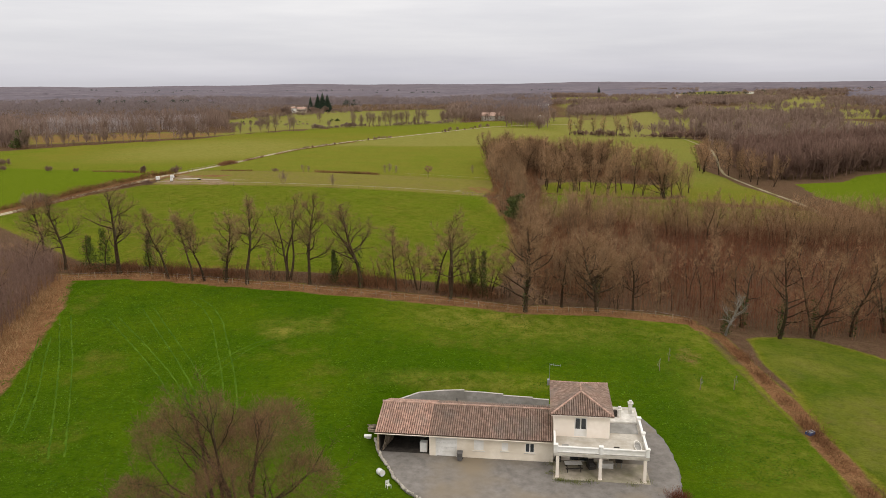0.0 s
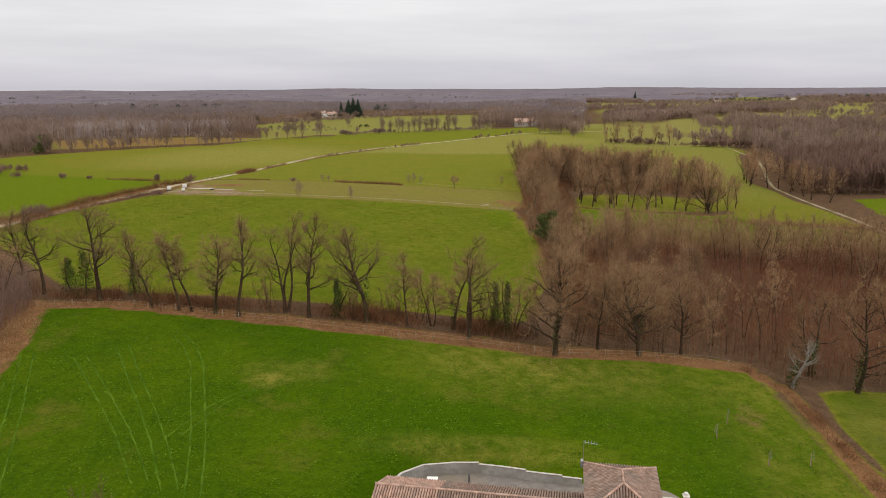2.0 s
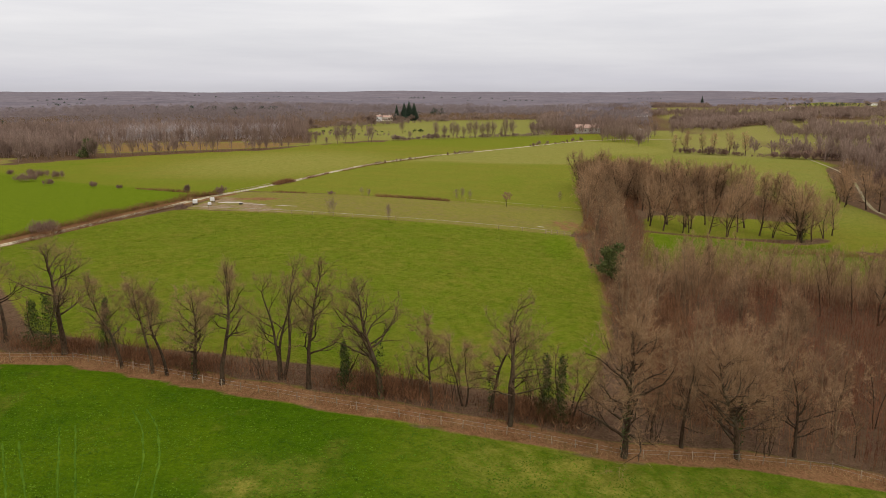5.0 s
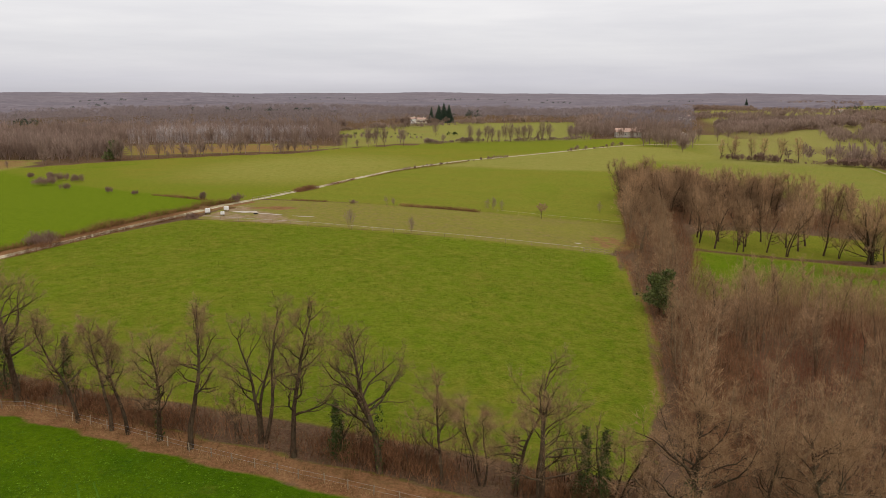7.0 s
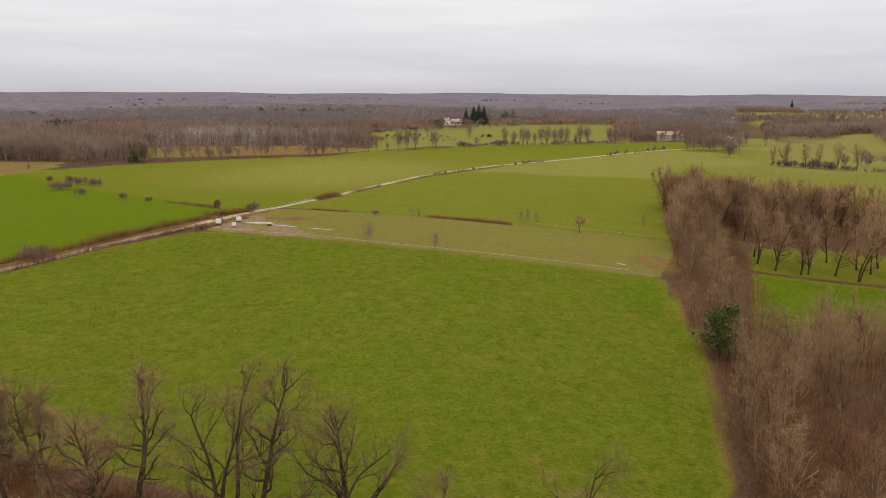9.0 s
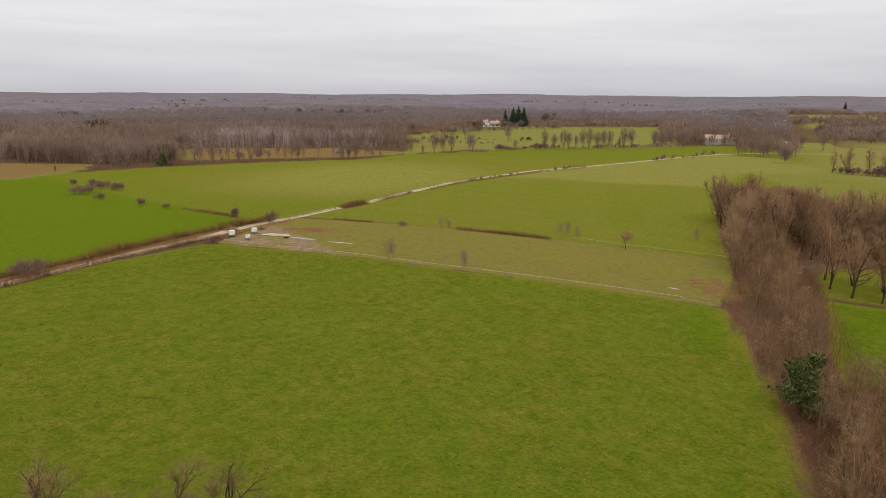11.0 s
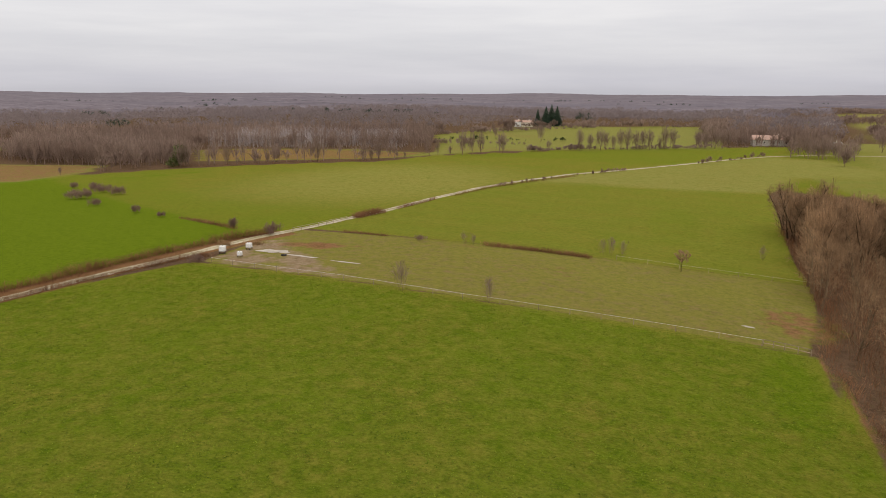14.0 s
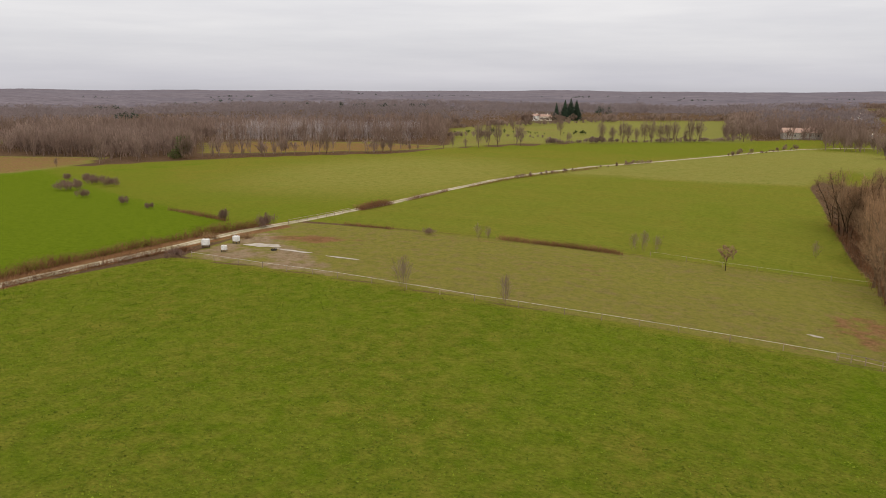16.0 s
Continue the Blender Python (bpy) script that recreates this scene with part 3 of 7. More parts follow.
    straw = np.maximum(straw, 0.3 * smooth01(np.hypot((x - 35) / 4, (y - 88) / 12), 1.2, 0.4))
    straw = np.maximum(straw, 0.46 * stub)
    straw = np.maximum(straw, 0.06 * east)
    straw = np.maximum(straw, lot * smooth01(y + 0.06 * x, 100, 114) * smooth01(x, -24, 4) * (0.3 + 0.2 * np.sin(x / 8 + 1) + 0.2 * smooth01(x, -12, 14)))
    straw = np.maximum(straw, lot * 0.3 * smooth01(x, 26, 40))
    lit = np.maximum(lit, lot * .5 * smooth01(np.hypot((x - 37) / 4.5, (y - 106) / 7), 1.15, .5) * (.55 + .45 * rough))
    straw = np.maximum(straw, .12 * sheep * rough)
    straw = np.maximum(straw, 0.08 * up)
    bright = np.maximum(np.maximum(eg, small * 0.55), wf * smooth01(y - (275 - 0.574 * (x + 111)), 6, -4) * 0.8)
    bright = np.maximum(bright, field * 0.46)
    # lusher grass along the lane and the far edge of the western field, thinner in its middle
    bright = np.maximum(bright, wf * (0.5 * smooth01(np.hypot((x + 95) / 120, (y - 420) / 95), 0.75, 1.15)))
    thin_mid = wf * smooth01(np.hypot((x + 120) / 75, (y - 400) / 95), 1.1, 0.3)
    straw = np.maximum(straw, 0.6 * thin_mid)
    north = wf * smooth01(y - (275 - 0.574 * (x + 111)), -4, 6)
    straw = np.maximum(straw, 0.16 * north)
    straw = np.maximum(straw, np.maximum(0.06 * pad, 0.05 * tilled))
    strip = past * smooth01(np.sin((y + .55 * x) / 24 + .6 * np.sin(x / 60)), -.2, .5) * smooth01(x + .2 * (y - 700), -60, -130)
    lit = np.maximum(lit, .42 * strip)
    bright = np.maximum(bright, .34 * past * smooth01(x + .2 * (y - 700), -110, -40))
    furrow = smooth01(poly_dist(x, y, [(-236, 362), (-219, 399), (-200, 428)], False), -2.2, -0.8)
    bright = np.maximum(bright, 0.75 * furrow)
    # mowing swaths
    swath = np.sin((y + 0.12 * x) / 2.6 + 0.8 * np.sin(x / 23)) * 0.5 + 0.5
    straw = np.maximum(straw, up * (0.15 + 0.05 * swath))
    bright = np.maximum(bright, up * .43)
    bright = np.maximum(bright, up * 0.5 * smooth01(np.hypot((x + 8) / 12, (y - 335) / 45), 1.1, 0.5))
    bright = np.maximum(bright, smooth01(np.hypot((x - 9) / 7, (y - 215) / 26), 1.2, 0.3) * 0.6)
    # stubble, plus distance haze put into colour over far greens and eastern land
    pale = np.maximum(np.maximum(0.42 * stub, 0.55 * past), np.maximum(0.5 * east, np.maximum(.1 * brownf, .3 * plough)))
    pale = np.maximum(pale, np.maximum(up * (0.03 + 0.02 * swath), 0.3 * thin_mid))
    pale = np.maximum(pale, np.maximum(0.05 * pad, np.maximum(.5 * far_green, .34 * em * smooth01(y, 240, 330))))
    for nm, chans in (("cover_a", (np.maximum(np.maximum(lot, 0.6 * sheep), np.maximum(0.49 * small, 0.42 * field)), lit, np.maximum(np.maximum(pad, tilled), np.maximum(0.47 * sheep, 0.6 * east)))), ("cover_b", (mudp, bright, straw)), ("cover_c", (1 - np.maximum(green, lit), pale, green))):
        a = me.attributes.new(nm, 'FLOAT_COLOR', 'POINT')
        a.data.foreach_set("color", np.stack([*chans, np.ones_like(x)], 1).astype(np.float32).ravel())
    me.materials.append(ground_material())
    return tagged(new("ground", me), "green meadows, leaf litter and brown woodland floor over rolling land", "ground", kind="structure")


build_ground()


def ribbon(name, line, width, material, lift=0.03, step=2.0, wobble=0.12):
    """A strip that lies on the ground along a line."""
    pts = []
    for a, b in zip(line[:-1], line[1:]):
        n = max(1, int(math.dist(a, b) / step))
        pts += [(a[0] + (b[0] - a[0]) * k / n, a[1] + (b[1] - a[1]) * k / n) for k in range(n)]
    pts.append(line[-1])
    for _ in range(3):
        pts = [pts[0]] + [tuple((pts[i - 1][j] + 2 * pts[i][j] + pts[i + 1][j]) / 4 for j in (0, 1)) for i in range(1, len(pts) - 1)] + [pts[-1]]
    verts, faces = [], []
    for i, p in enumerate(pts):
        a, b = pts[max(i - 1, 0)], pts[min(i + 1, len(pts) - 1)]
        d = Vector((b[0] - a[0], b[1] - a[1])).normalized()
        for k in (-1, -0.33, 0.33, 1):
            w = width / 2 * k * (1 + random.uniform(-wobble, wobble))
            x, y = p[0] - d.y * w, p[1] + d.x * w
            verts.append((x, y, gz(x, y) + lift - (0.06 if abs(k) == 1 else 0)))
        if i:
            o = i * 4
            for k in range(3):
                faces.append((o - 4 + k, o - 3 + k, o + 1 + k, o + k))
    return link(name, mesh_from(name, verts, faces, material, True))


tagged(ribbon("road", ROAD, 2.8, M_ROAD, 0.09), "narrow pale gravel farm lane between fields", "road", kind="structure")
tagged(ribbon("road_verge", ROAD, .55, M_VERGE, 0.12, 2.0, .15), "grassy strip between the wheel ruts of the lane", "verge", kind="structure")
tagged(ribbon("road_east", EAST_ROAD, 1.1, M_TRACK, 0.07), "pale farm track along the wood", "road", kind="structure")


# ---- plants ----
class Tree:
    """Grows a bare winter tree: tapered tubes for the wood, thin slivers for the twigs."""

    def __init__(self, seed, height, spread, radius, clear=0.3, limbs=9, lean=(0, 0), rise=0.5, forks=1, twigs=11, sub=5, twig_len=1.0, twig_w=0.008, crooked=0.2, fan=0.95, tan=0.0):
        self.r = random.Random(seed)
        self.verts, self.faces, self.tw = [], [], []
        self.sub, self.twigs, self.tl, self.twid, self.crooked, self.rise = sub, twigs, twig_len, twig_w, crooked, rise
        self.fan, self.tan = fan, tan
        r = self.r
        for f in range(forks):
            a = r.uniform(0, 6.28) + f * 6.28 / forks
            d = Vector((lean[0], lean[1], 1.0)) + (Vector((math.cos(a), math.sin(a), 0)) * r.uniform(0.16, 0.3) if forks > 1 else Vector((0, 0, 0)))
            h = height * (1 if f == 0 else r.uniform(0.82, 0.97))
            trunk = self.stem(Vector((0.15 * math.cos(a), 0.15 * math.sin(a), -0.3)) if forks > 1 else Vector((0, 0, -0.3)), d.normalized(), h * 0.88, radius * (1 if forks == 1 else 0.72), 7, 11, 0.085, 0.22)
            n = max(3, int(limbs / forks + 0.5))
            for i in range(n):
                k = clear + (0.95 - clear) * (i + r.uniform(0, 0.9)) / n
                p, rad = self.at(trunk, k)
                b = r.uniform(0, 6.28) if forks == 1 else a + r.uniform(-1.6, 1.6)
                up = r.uniform(0.1, 0.8) * rise + 1.15 * k * k
                dr = Vector((math.cos(b), math.sin(b), up)).normalized()
                ln = spread * 0.5 * (1.05 - 0.55 * max(0, (k - clear) / (1 - clear)) ** 1.5) * r.uniform(0.7, 1.15)
                self.limb(p, dr, ln, min(rad * 0.62, 0.035 + ln * 0.021), 1)
            self.spray(trunk[0][-1], d, 1.2, 14)
            for i in range(3):
                self.limb(trunk[0][-1], (d + Vector((r.uniform(-1, 1), r.uniform(-1, 1), r.uniform(.2, 1))) * .8).normalized(), height * .16, trunk[1][-1] * .9, 2)

    def stem(self, p, d, length, radius, sides, segs, wander, taper):
        r = self.r
        pts, rad = [p.copy()], [radius * 1.25]
        q = p.copy()
        d = d.copy()
        for i in range(segs):
            d = (d + Vector((r.uniform(-1, 1), r.uniform(-1, 1), r.uniform(-0.5, 0.6))) * wander * 1.6).normalized()
            q = q + d * (length / segs)
            pts.append(q.copy())
            rad.append(radius * (1 - (1 - taper) * (i + 1) / segs))
        tube(self.verts, self.faces, pts, rad, sides)
        return pts, rad

    def at(self, stem, k):
        pts, rad = stem
        i = min(int(k * (len(pts) - 1)), len(pts) - 2)
        f = k * (len(pts) - 1) - i
        return pts[i].lerp(pts[i + 1], f), rad[i] + (rad[i + 1] - rad[i]) * f

    def limb(self, p, d, length, radius, level):
        """A crooked branch that bends towards the light and forks on alternate sides."""
        r = self.r
        segs = (0, 7, 4, 3)[level]
        pts, rad = [p.copy()], [radius]
        q, d = p.copy(), d.copy()
        for i in range(segs):
            kink = Vector((r.uniform(-1, 1), r.uniform(-1, 1), r.uniform(-.8, .8))) * self.crooked * (1.25 if level == 1 else 1.6)
            d = (d + kink + Vector((0, 0, .1 * self.rise))).normalized()
            q = q + d * (length / segs)
            pts.append(q.copy())
            rad.append(max(radius * (1 - 0.82 * (i + 1) / segs), 0.008))
        if level == 3 and self.tan:
            for a, b in zip(pts[:-1], pts[1:]):
                s = (b - a).cross(Vector((r.uniform(-1, 1), r.uniform(-1, 1), r.uniform(-1, 1)))).normalized() * self.tan
                self.tw.append((a - s, a + s, b + (b - a) * .2))
        else:
            tube(self.verts, self.faces, pts, rad, (0, 5, 3, 3)[level])
        if level < 3:
            n = self.sub if level == 1 else max(3, self.sub - 1)
            side = r.uniform(0, 6.28)
            for i in range(n):
                k = 0.22 + 0.78 * (i + r.uniform(0, 0.95)) / n
                a, ra = self.at((pts, rad), min(k, 0.99))
                j = min(int(k * segs), segs - 1)
                ax = (pts[j + 1] - pts[j]).normalized()
                u = ax.orthogonal().normalized()
                w = ax.cross(u)
                side += r.uniform(1.9, 3.6)
                off = r.uniform(.55, 1.15) * self.fan
                dd = (ax * math.cos(off) + (u * math.cos(side) + w * math.sin(side)) * math.sin(off) + Vector((0, 0, .18))).normalized()
                self.limb(a, dd, length * r.uniform(0.34, 0.62) * (1.15 - .4 * k), max(ra * 0.6, 0.011), level + 1)
        else:
            for i in range(self.twigs):
                a, _ = self.at((pts, rad), r.uniform(0.1, 1.0))
                self.spray(a, d, self.tl, 1)
        if level == 2:
            for i in range(self.twigs):
                a, _ = self.at((pts, rad), r.uniform(0.3, 1.0))
                self.spray(a, d, self.tl * 1.1, 1)

    def spray(self, p, d, length, n):
        r = self.r
        for _ in range(n):
            t = (d * .7 + Vector((r.uniform(-1, 1), r.uniform(-1, 1), r.uniform(-0.6, 1.0)))).normalized() * length * r.uniform(0.3, 1.0)
            s = t.cross(Vector((r.uniform(-1, 1), r.uniform(-1, 1), r.uniform(-1, 1)))).normalized() * self.twid
            q = p + t
            self.tw.append((p - s, p + s, q))


def leaf_cloud(rng, n, centre, size, leaf=0.16):
    """Small leaf triangles scattered in a rough ellipsoid."""
    u = rng.normal(size=(n, 3))
    u /= np.linalg.norm(u, axis=1)[:, None]
    c = np.array(centre) + u * (rng.uniform(0.35, 1.0, (n, 1)) ** 0.5) * np.array(size) * (1 + 0.22 * np.sin(u[:, :1] * 7 + u[:, 2:] * 5))
    a = rng.normal(size=(n, 3)) * leaf
    b = rng.normal(size=(n, 3)) * leaf
    return np.stack([c - a * 0.5, c + a * 0.5, c + b], 1)


def tree_thing(name, t, m, label, category="tree", group="", bark=None, twig=None, ivy=None, ivy_label="dark green ivy"):
    root = empty(name, m, label, category, group)
    link("trunk", mesh_from("trunk", t.verts, t.faces, bark or M_BARK, True), root)
    if t.tw:
        link("crown", tri_mesh("crown", [[tuple(v) for v in q] for q in t.tw], twig or M_TWIG), root)
    if ivy is not None:
        link("ivy", tri_mesh("ivy", ivy, M_IVY), root, ivy_label)
    return root


def place(x, y, turn=0.0, scale=1.0, sink=0.0):
    return Matrix.Translation((x, y, gz(x, y) - sink)) @ Matrix.Rotation(turn, 4, 'Z') @ Matrix.Scale(scale, 4)


RNG = np.random.default_rng(11)
ROW = "bare trees along the fence"
# x, y, height, spread, trunk radius, clear part, limbs, lean x, lean y, forks, ivy
ROW_TREES = [(-76.5, 137.5, 13.5, 8.5, .24, .35, 9, .02, 0, 1, 0), (-70.8, 134.3, 14.5, 9.5, .27, .33, 10, 0, 0, 1, 0), (-59.3, 130.7, 16, 11, .38, .34, 11, -.02, 0, 1, 0),
             (-49, 127, 12.5, 7, .2, .4, 8, -.1, .03, 1, 0), (-44.3, 126, 12, 6.5, .2, .45, 7, -.13, 0, 1, 0), (-42.1, 125.6, 11.5, 6.5, .2, .45, 7, -.16, .04, 1, 0)] + [
             (-38.2, 125.1, 13.8, 8, .25, .3, 12, 0, 0, 1, 1), (-34.3, 124.2, 14.8, 8, .28, .42, 10, 0, 0, 1, 0), (-27.5, 126.6, 14.5, 10, .3, .32, 10, 0, 0, 3, 0),
             (-23.5, 125, 15.5, 8.5, .28, .3, 11, 0, 0, 1, 0), (-14.5, 124.4, 14.2, 11.5, .34, .28, 12, 0, 0, 1, 1), (-8.2, 124, 11, 6, .17, .35, 7, .06, 0, 1, 0),
             (-4.4, 124.8, 9.5, 5, .15, .3, 6, -.08, 0, 2, 0), (-1.2, 124.3, 12.2, 5.5, .22, .3, 9, 0, 0, 1, 1), (1.1, 121.8, 14.6, 10.5, .3, .28, 10, 0, 0, 3, 0)] + [
             (8.2, 124.3, 9, 5, .16, .25, 8, .05, 0, 2, 0), (13.7, 118.4, 15.2, 12.1, .42, .26, 15, 0, 0, 1, 1), (26.5, 122, 13.4, 12.1, .4, .22, 15, 0, 0, 1, 1),
             (20.5, 122.5, 11, 7, .22, .3, 9, 0, 0, 1, 0), (33.5, 124.5, 11, 8, .22, .25, 10, 0, 0, 1, 0)]
for i, (x, y, h, sp, rad, cl, lb, lx, ly, fk, iv) in enumerate(ROW_TREES):
    dense = sp > 12
    t = Tree(100 + i, h * 1.04, sp * 1.12, rad * (.9 if dense else 1.12), .15 if dense else cl, lb + (11 if dense else 5), (lx, ly), 0.6, fk, 13 if dense else 15, 6, 1.1 if dense else 1.15, .011 if dense else .0045, .29, .95, .02 if dense else 0)
    ivy = None
    if iv:
        ivy = np.concatenate([leaf_cloud(RNG, 26, (lx * k * h, ly * k * h, k * h), (rad + .22, rad + .22, .6), .13) for k in np.linspace(.04, .5, 11)])
    tree_thing("tree", t, place(x, y), "tall bare oak with a broad twiggy crown beside the fence" if dense else "leafless deciduous tree in a hedgerow along the fence", "tree", ROW, ivy=ivy)

# ivy-clad stumps and columns in the row
for i, (x, y, h, w) in enumerate([(-66, 134, 6.5, 1.1), (-62.6, 132.6, 8.2, 1.2), (-54.6, 133.2, 7.2, .8), (-19.2, 126, 6.2, .8), (5.2, 124.4, 8.2, .7), (6.9, 124.0, 8.6, .65)]):
    t = Tree(300 + i, h * 1.08, 3.2, .15, .4, 6, (RNG.uniform(-.06, .06), 0), .8, 1, 6, 3, .6)
    ivy = np.concatenate([leaf_cloud(RNG, 230, (RNG.uniform(-.15, .15), RNG.uniform(-.15, .15), k * h), (w * (1.9 - 1.5 * k) * RNG.uniform(.6, 1.25), w * (1.9 - 1.5 * k) * RNG.uniform(.6, 1.25), h * .1), .1) for k in np.linspace(.05, .9, 11)])
    tree_thing("ivy_tree", t, place(x, y), "slender dead stem wrapped in dark green ivy", "tree", "ivy-clad stems in the row", ivy=ivy)

# clumps of thin saplings between the trees
for i, (x, y, h, n) in enumerate([(-30.8, 127.2, 6.3, 9), (-17, 127, 4.6, 6), (-10.8, 126, 6.0, 7), (-6, 126.5, 5.5, 8), (3.6, 125.5, 7.0, 9), (10.5, 124.5, 6.8, 10), (17.2, 123.2, 6.5, 10), (-52, 131, 5.0, 6), (30, 124, 6, 9)]):
    t = Tree(400 + i, h, 2.0, .05, .5, 4, (0, 0), .9, 1, 5, 3, .5)
    for k in range(n):
        u = Tree(430 + 20 * i + k, h * RNG.uniform(.6, 1.05), 1.4, .045, .5, 4, (RNG.uniform(-.14, .14), RNG.uniform(-.14, .14)), .9, 1, 4, 3, .5)
        o, off = len(t.verts), Vector((RNG.uniform(-1.3, 1.3), RNG.uniform(-.9, .9), 0))
        t.verts += [v + off for v in u.verts]
        t.faces += [tuple(q + o for q in f) for f in u.faces]
        t.tw += [tuple(v + off for v in q) for q in u.tw]
    tree_thing("sapling_clump", t, place(x, y), "clump of thin bare upright saplings in brown undergrowth", "saplings", "sapling clumps in the row")

# trees on the eastern wood's edge, the bleached dead tree, the big tree near the drive
for i, (x, y, h, sp) in enumerate([(56, 116.5, 13, 9), (62.3, 118.2, 14, 12), (70, 120, 13.5, 10), (77.5, 123, 13, 9), (84, 121, 12.5, 9), (51.5, 121, 11, 7)]):
    t = Tree(500 + i, h * 1.2, sp * 1.15, .32, .16, 17, (RNG.uniform(-.05, .05), 0), .6, 1 + i % 2, 10, 5, 1.1, .01, .24, .95, .016)
    ivy = np.concatenate([leaf_cloud(RNG, 40, (0, 0, k * h), (.7, .7, .8), .16) for k in np.linspace(.05, .45, 8)])
    tree_thing("tree", t, place(x, y), "bare ivy-stemmed tree at the edge of the brown wood", "tree", "trees at the wood edge", ivy=ivy)
t = Tree(540, 8.6, 6.4, .2, .25, 14, (.05, 0), .9, 1, 0, 4, .8, crooked=.3)
t.tw = []
ivy = np.concatenate([leaf_cloud(RNG, 80, (0, 0, k * 7), (.9, .9, .7), .12) for k in np.linspace(.05, .5, 7)])
tree_thing("dead_tree", t, place(46.7, 116), "bleached dead tree with broken pale branches and ivy", "tree", bark=M_BARK_PALE, ivy=ivy)
t = Tree(551, 17.2, 17.5, .42, .12, 26, (0, 0), .6, 4, 12, 5, .9, twig_w=.0055, crooked=.24, fan=1.0)
haze = []
for cx, cy, cz, rx, rz in ((-4.6, 0, 11.6, 3.6, 4.8), (-1.2, 1.4, 12.2, 2.6, 4.6), (4.0, .5, 12.0, 4.0, 4.6), (6.4, -.5, 8.6, 3.4, 3.6), (-7.2, -1, 6.8, 3.4, 3.4), (.6, -3.4, 9.0, 4.4, 4.6), (.5, 3.6, 9.6, 4.4, 4.4)):
    n = int(850 * rx * rx / 2)
    u = RNG.normal(size=(n, 3))
    u /= np.linalg.norm(u, axis=1)[:, None]
    u[:, 2] = np.abs(u[:, 2]) * 1.1 - .25
    lump = .8 + .2 * np.sin(u[:, :1] * 6 + cx) * np.sin(u[:, 1:2] * 5 + cy)
    p = np.array((cx, cy, cz)) + u * lump * RNG.uniform(.3, 1.0, (n, 1)) ** .5 * np.array((rx, rx, rz))
    d = (u * .5 + RNG.normal(0, .6, (n, 3)) + np.array((0, 0, .35))) * RNG.uniform(.25, .6, (n, 1))
    s = np.cross(d, RNG.normal(size=(n, 3)))
    s *= .0105 / np.linalg.norm(s, axis=1)[:, None]
    haze.append(np.stack([p - s, p + s, p + d], 1))
t.tw += [tuple(Vector(v) for v in q) for q in np.concatenate(haze)]
tree_thing("large_tree", t, place(-17.6, 54.2), "large many-stemmed leafless tree with hazy brown twigs on the lawn", "tree", twig=M_TWIG_FINE)
t = Tree(561, 12.5, 11, .3, .25, 12, (0, 0), .6, 2, 11, 5, 1.0)
tree_thing("tree", t, place(66.5, 181), "rounded bare tree standing above the thicket", "tree")


def brush(x, y, h, w, n, stem=True, fat=1.0):
    """Far leafless trees: fans of slivers round a trunk."""
    m = len(x)
    z = ground_np(x, y)
    out = []
    for k in range(n):
        a = RNG.uniform(0, 6.28, m)
        r = np.sqrt(RNG.uniform(0, 1, m)) * w * .5
        top = h * (1.0 - .42 * (r / (w * .5)) ** 2) * RNG.uniform(.82, 1.03, m)
        tip = np.stack([x + r * np.cos(a), y + r * np.sin(a), z + top], 1)
        q = r * RNG.uniform(.1, .6, m)
        low = np.stack([x + q * np.cos(a), y + q * np.sin(a), z + h * (RNG.uniform(.12, .5, m) if k % 4 == 0 else RNG.uniform(.35, .72, m))], 1)
        b = RNG.uniform(0, 6.28, m)
        s = np.stack([np.cos(b), np.sin(b), RNG.uniform(-.3, .3, m)], 1) * (w * fat * RNG.uniform(.03, .085, m))[:, None]
        out.append(np.stack([low, tip - s, tip + s], 1) if k % 2 else np.stack([low - s, low + s, tip], 1))
    if stem:
        b = RNG.uniform(0, 6.28, m)
        s = np.stack([np.cos(b), np.sin(b), np.zeros(m)], 1) * (h * .018)[:, None]
        p = np.stack([x, y, z - .3], 1)
        out.append(np.stack([p - s, p + s, p + np.array([0, 0, 1]) * (h * .8)[:, None]], 1))
    return np.concatenate(out)


def with_haze(t, h, w, n, fat):
    """Adds a fan of thin ascending twigs to a tree's crown."""
    o = np.zeros(1)
    t.tw += [tuple(Vector(v) for v in q) for q in brush(o, o, o + h, o + w, n, False, fat) - np.array([0, 0, gz(0, 0)])]
    return t


# models for repeated trees: planted again with copy_thing
def model(seed, **k):
    a = dict(height=12.0, spread=8.5, radius=.22, clear=.2, limbs=12, rise=.7, forks=2, twigs=5, sub=4, twig_len=1.3, twig_w=.013, tan=.024)
    a.update(k)
    return Tree(seed, **a)


HEDGE_LABEL = "bare tree in the dense brown tree belt between fields"
belt = [tree_thing("belt_tree", with_haze(model(600 + i, radius=.28, forks=1 + i % 3, spread=8 + i % 2, height=11.5 + .5 * i), 12 + .5 * i, 7.5, 90, .045), place(19, 262 + 6 * i), HEDGE_LABEL, "tree", "trees of the belt", bark=M_BARK_TAN, twig=M_TWIG_WOOD) for i in range(4)]
rnd = random.Random(5)
for k in range(44):
    y = 131 + k * 4.95 + rnd.uniform(-1.5, 1.5)
    wx = 20.5 + (1.0 if y < 200 else 0) + (y - 230) * 0.03 * (y > 230)
    x = wx + rnd.uniform(-4.2, 4.0) + (2.2 if y > 240 else 0)
    if abs(y - 187) < 5 and x < 23:
        x += 5
    copy_thing(belt[k % 4], place(x, y, rnd.uniform(0, 6.28), rnd.uniform(.62, .9) if y < 235 else rnd.uniform(.8, 1.05), .1))
COPSE_LABEL = "tall bare tree of a small copse on the meadow"
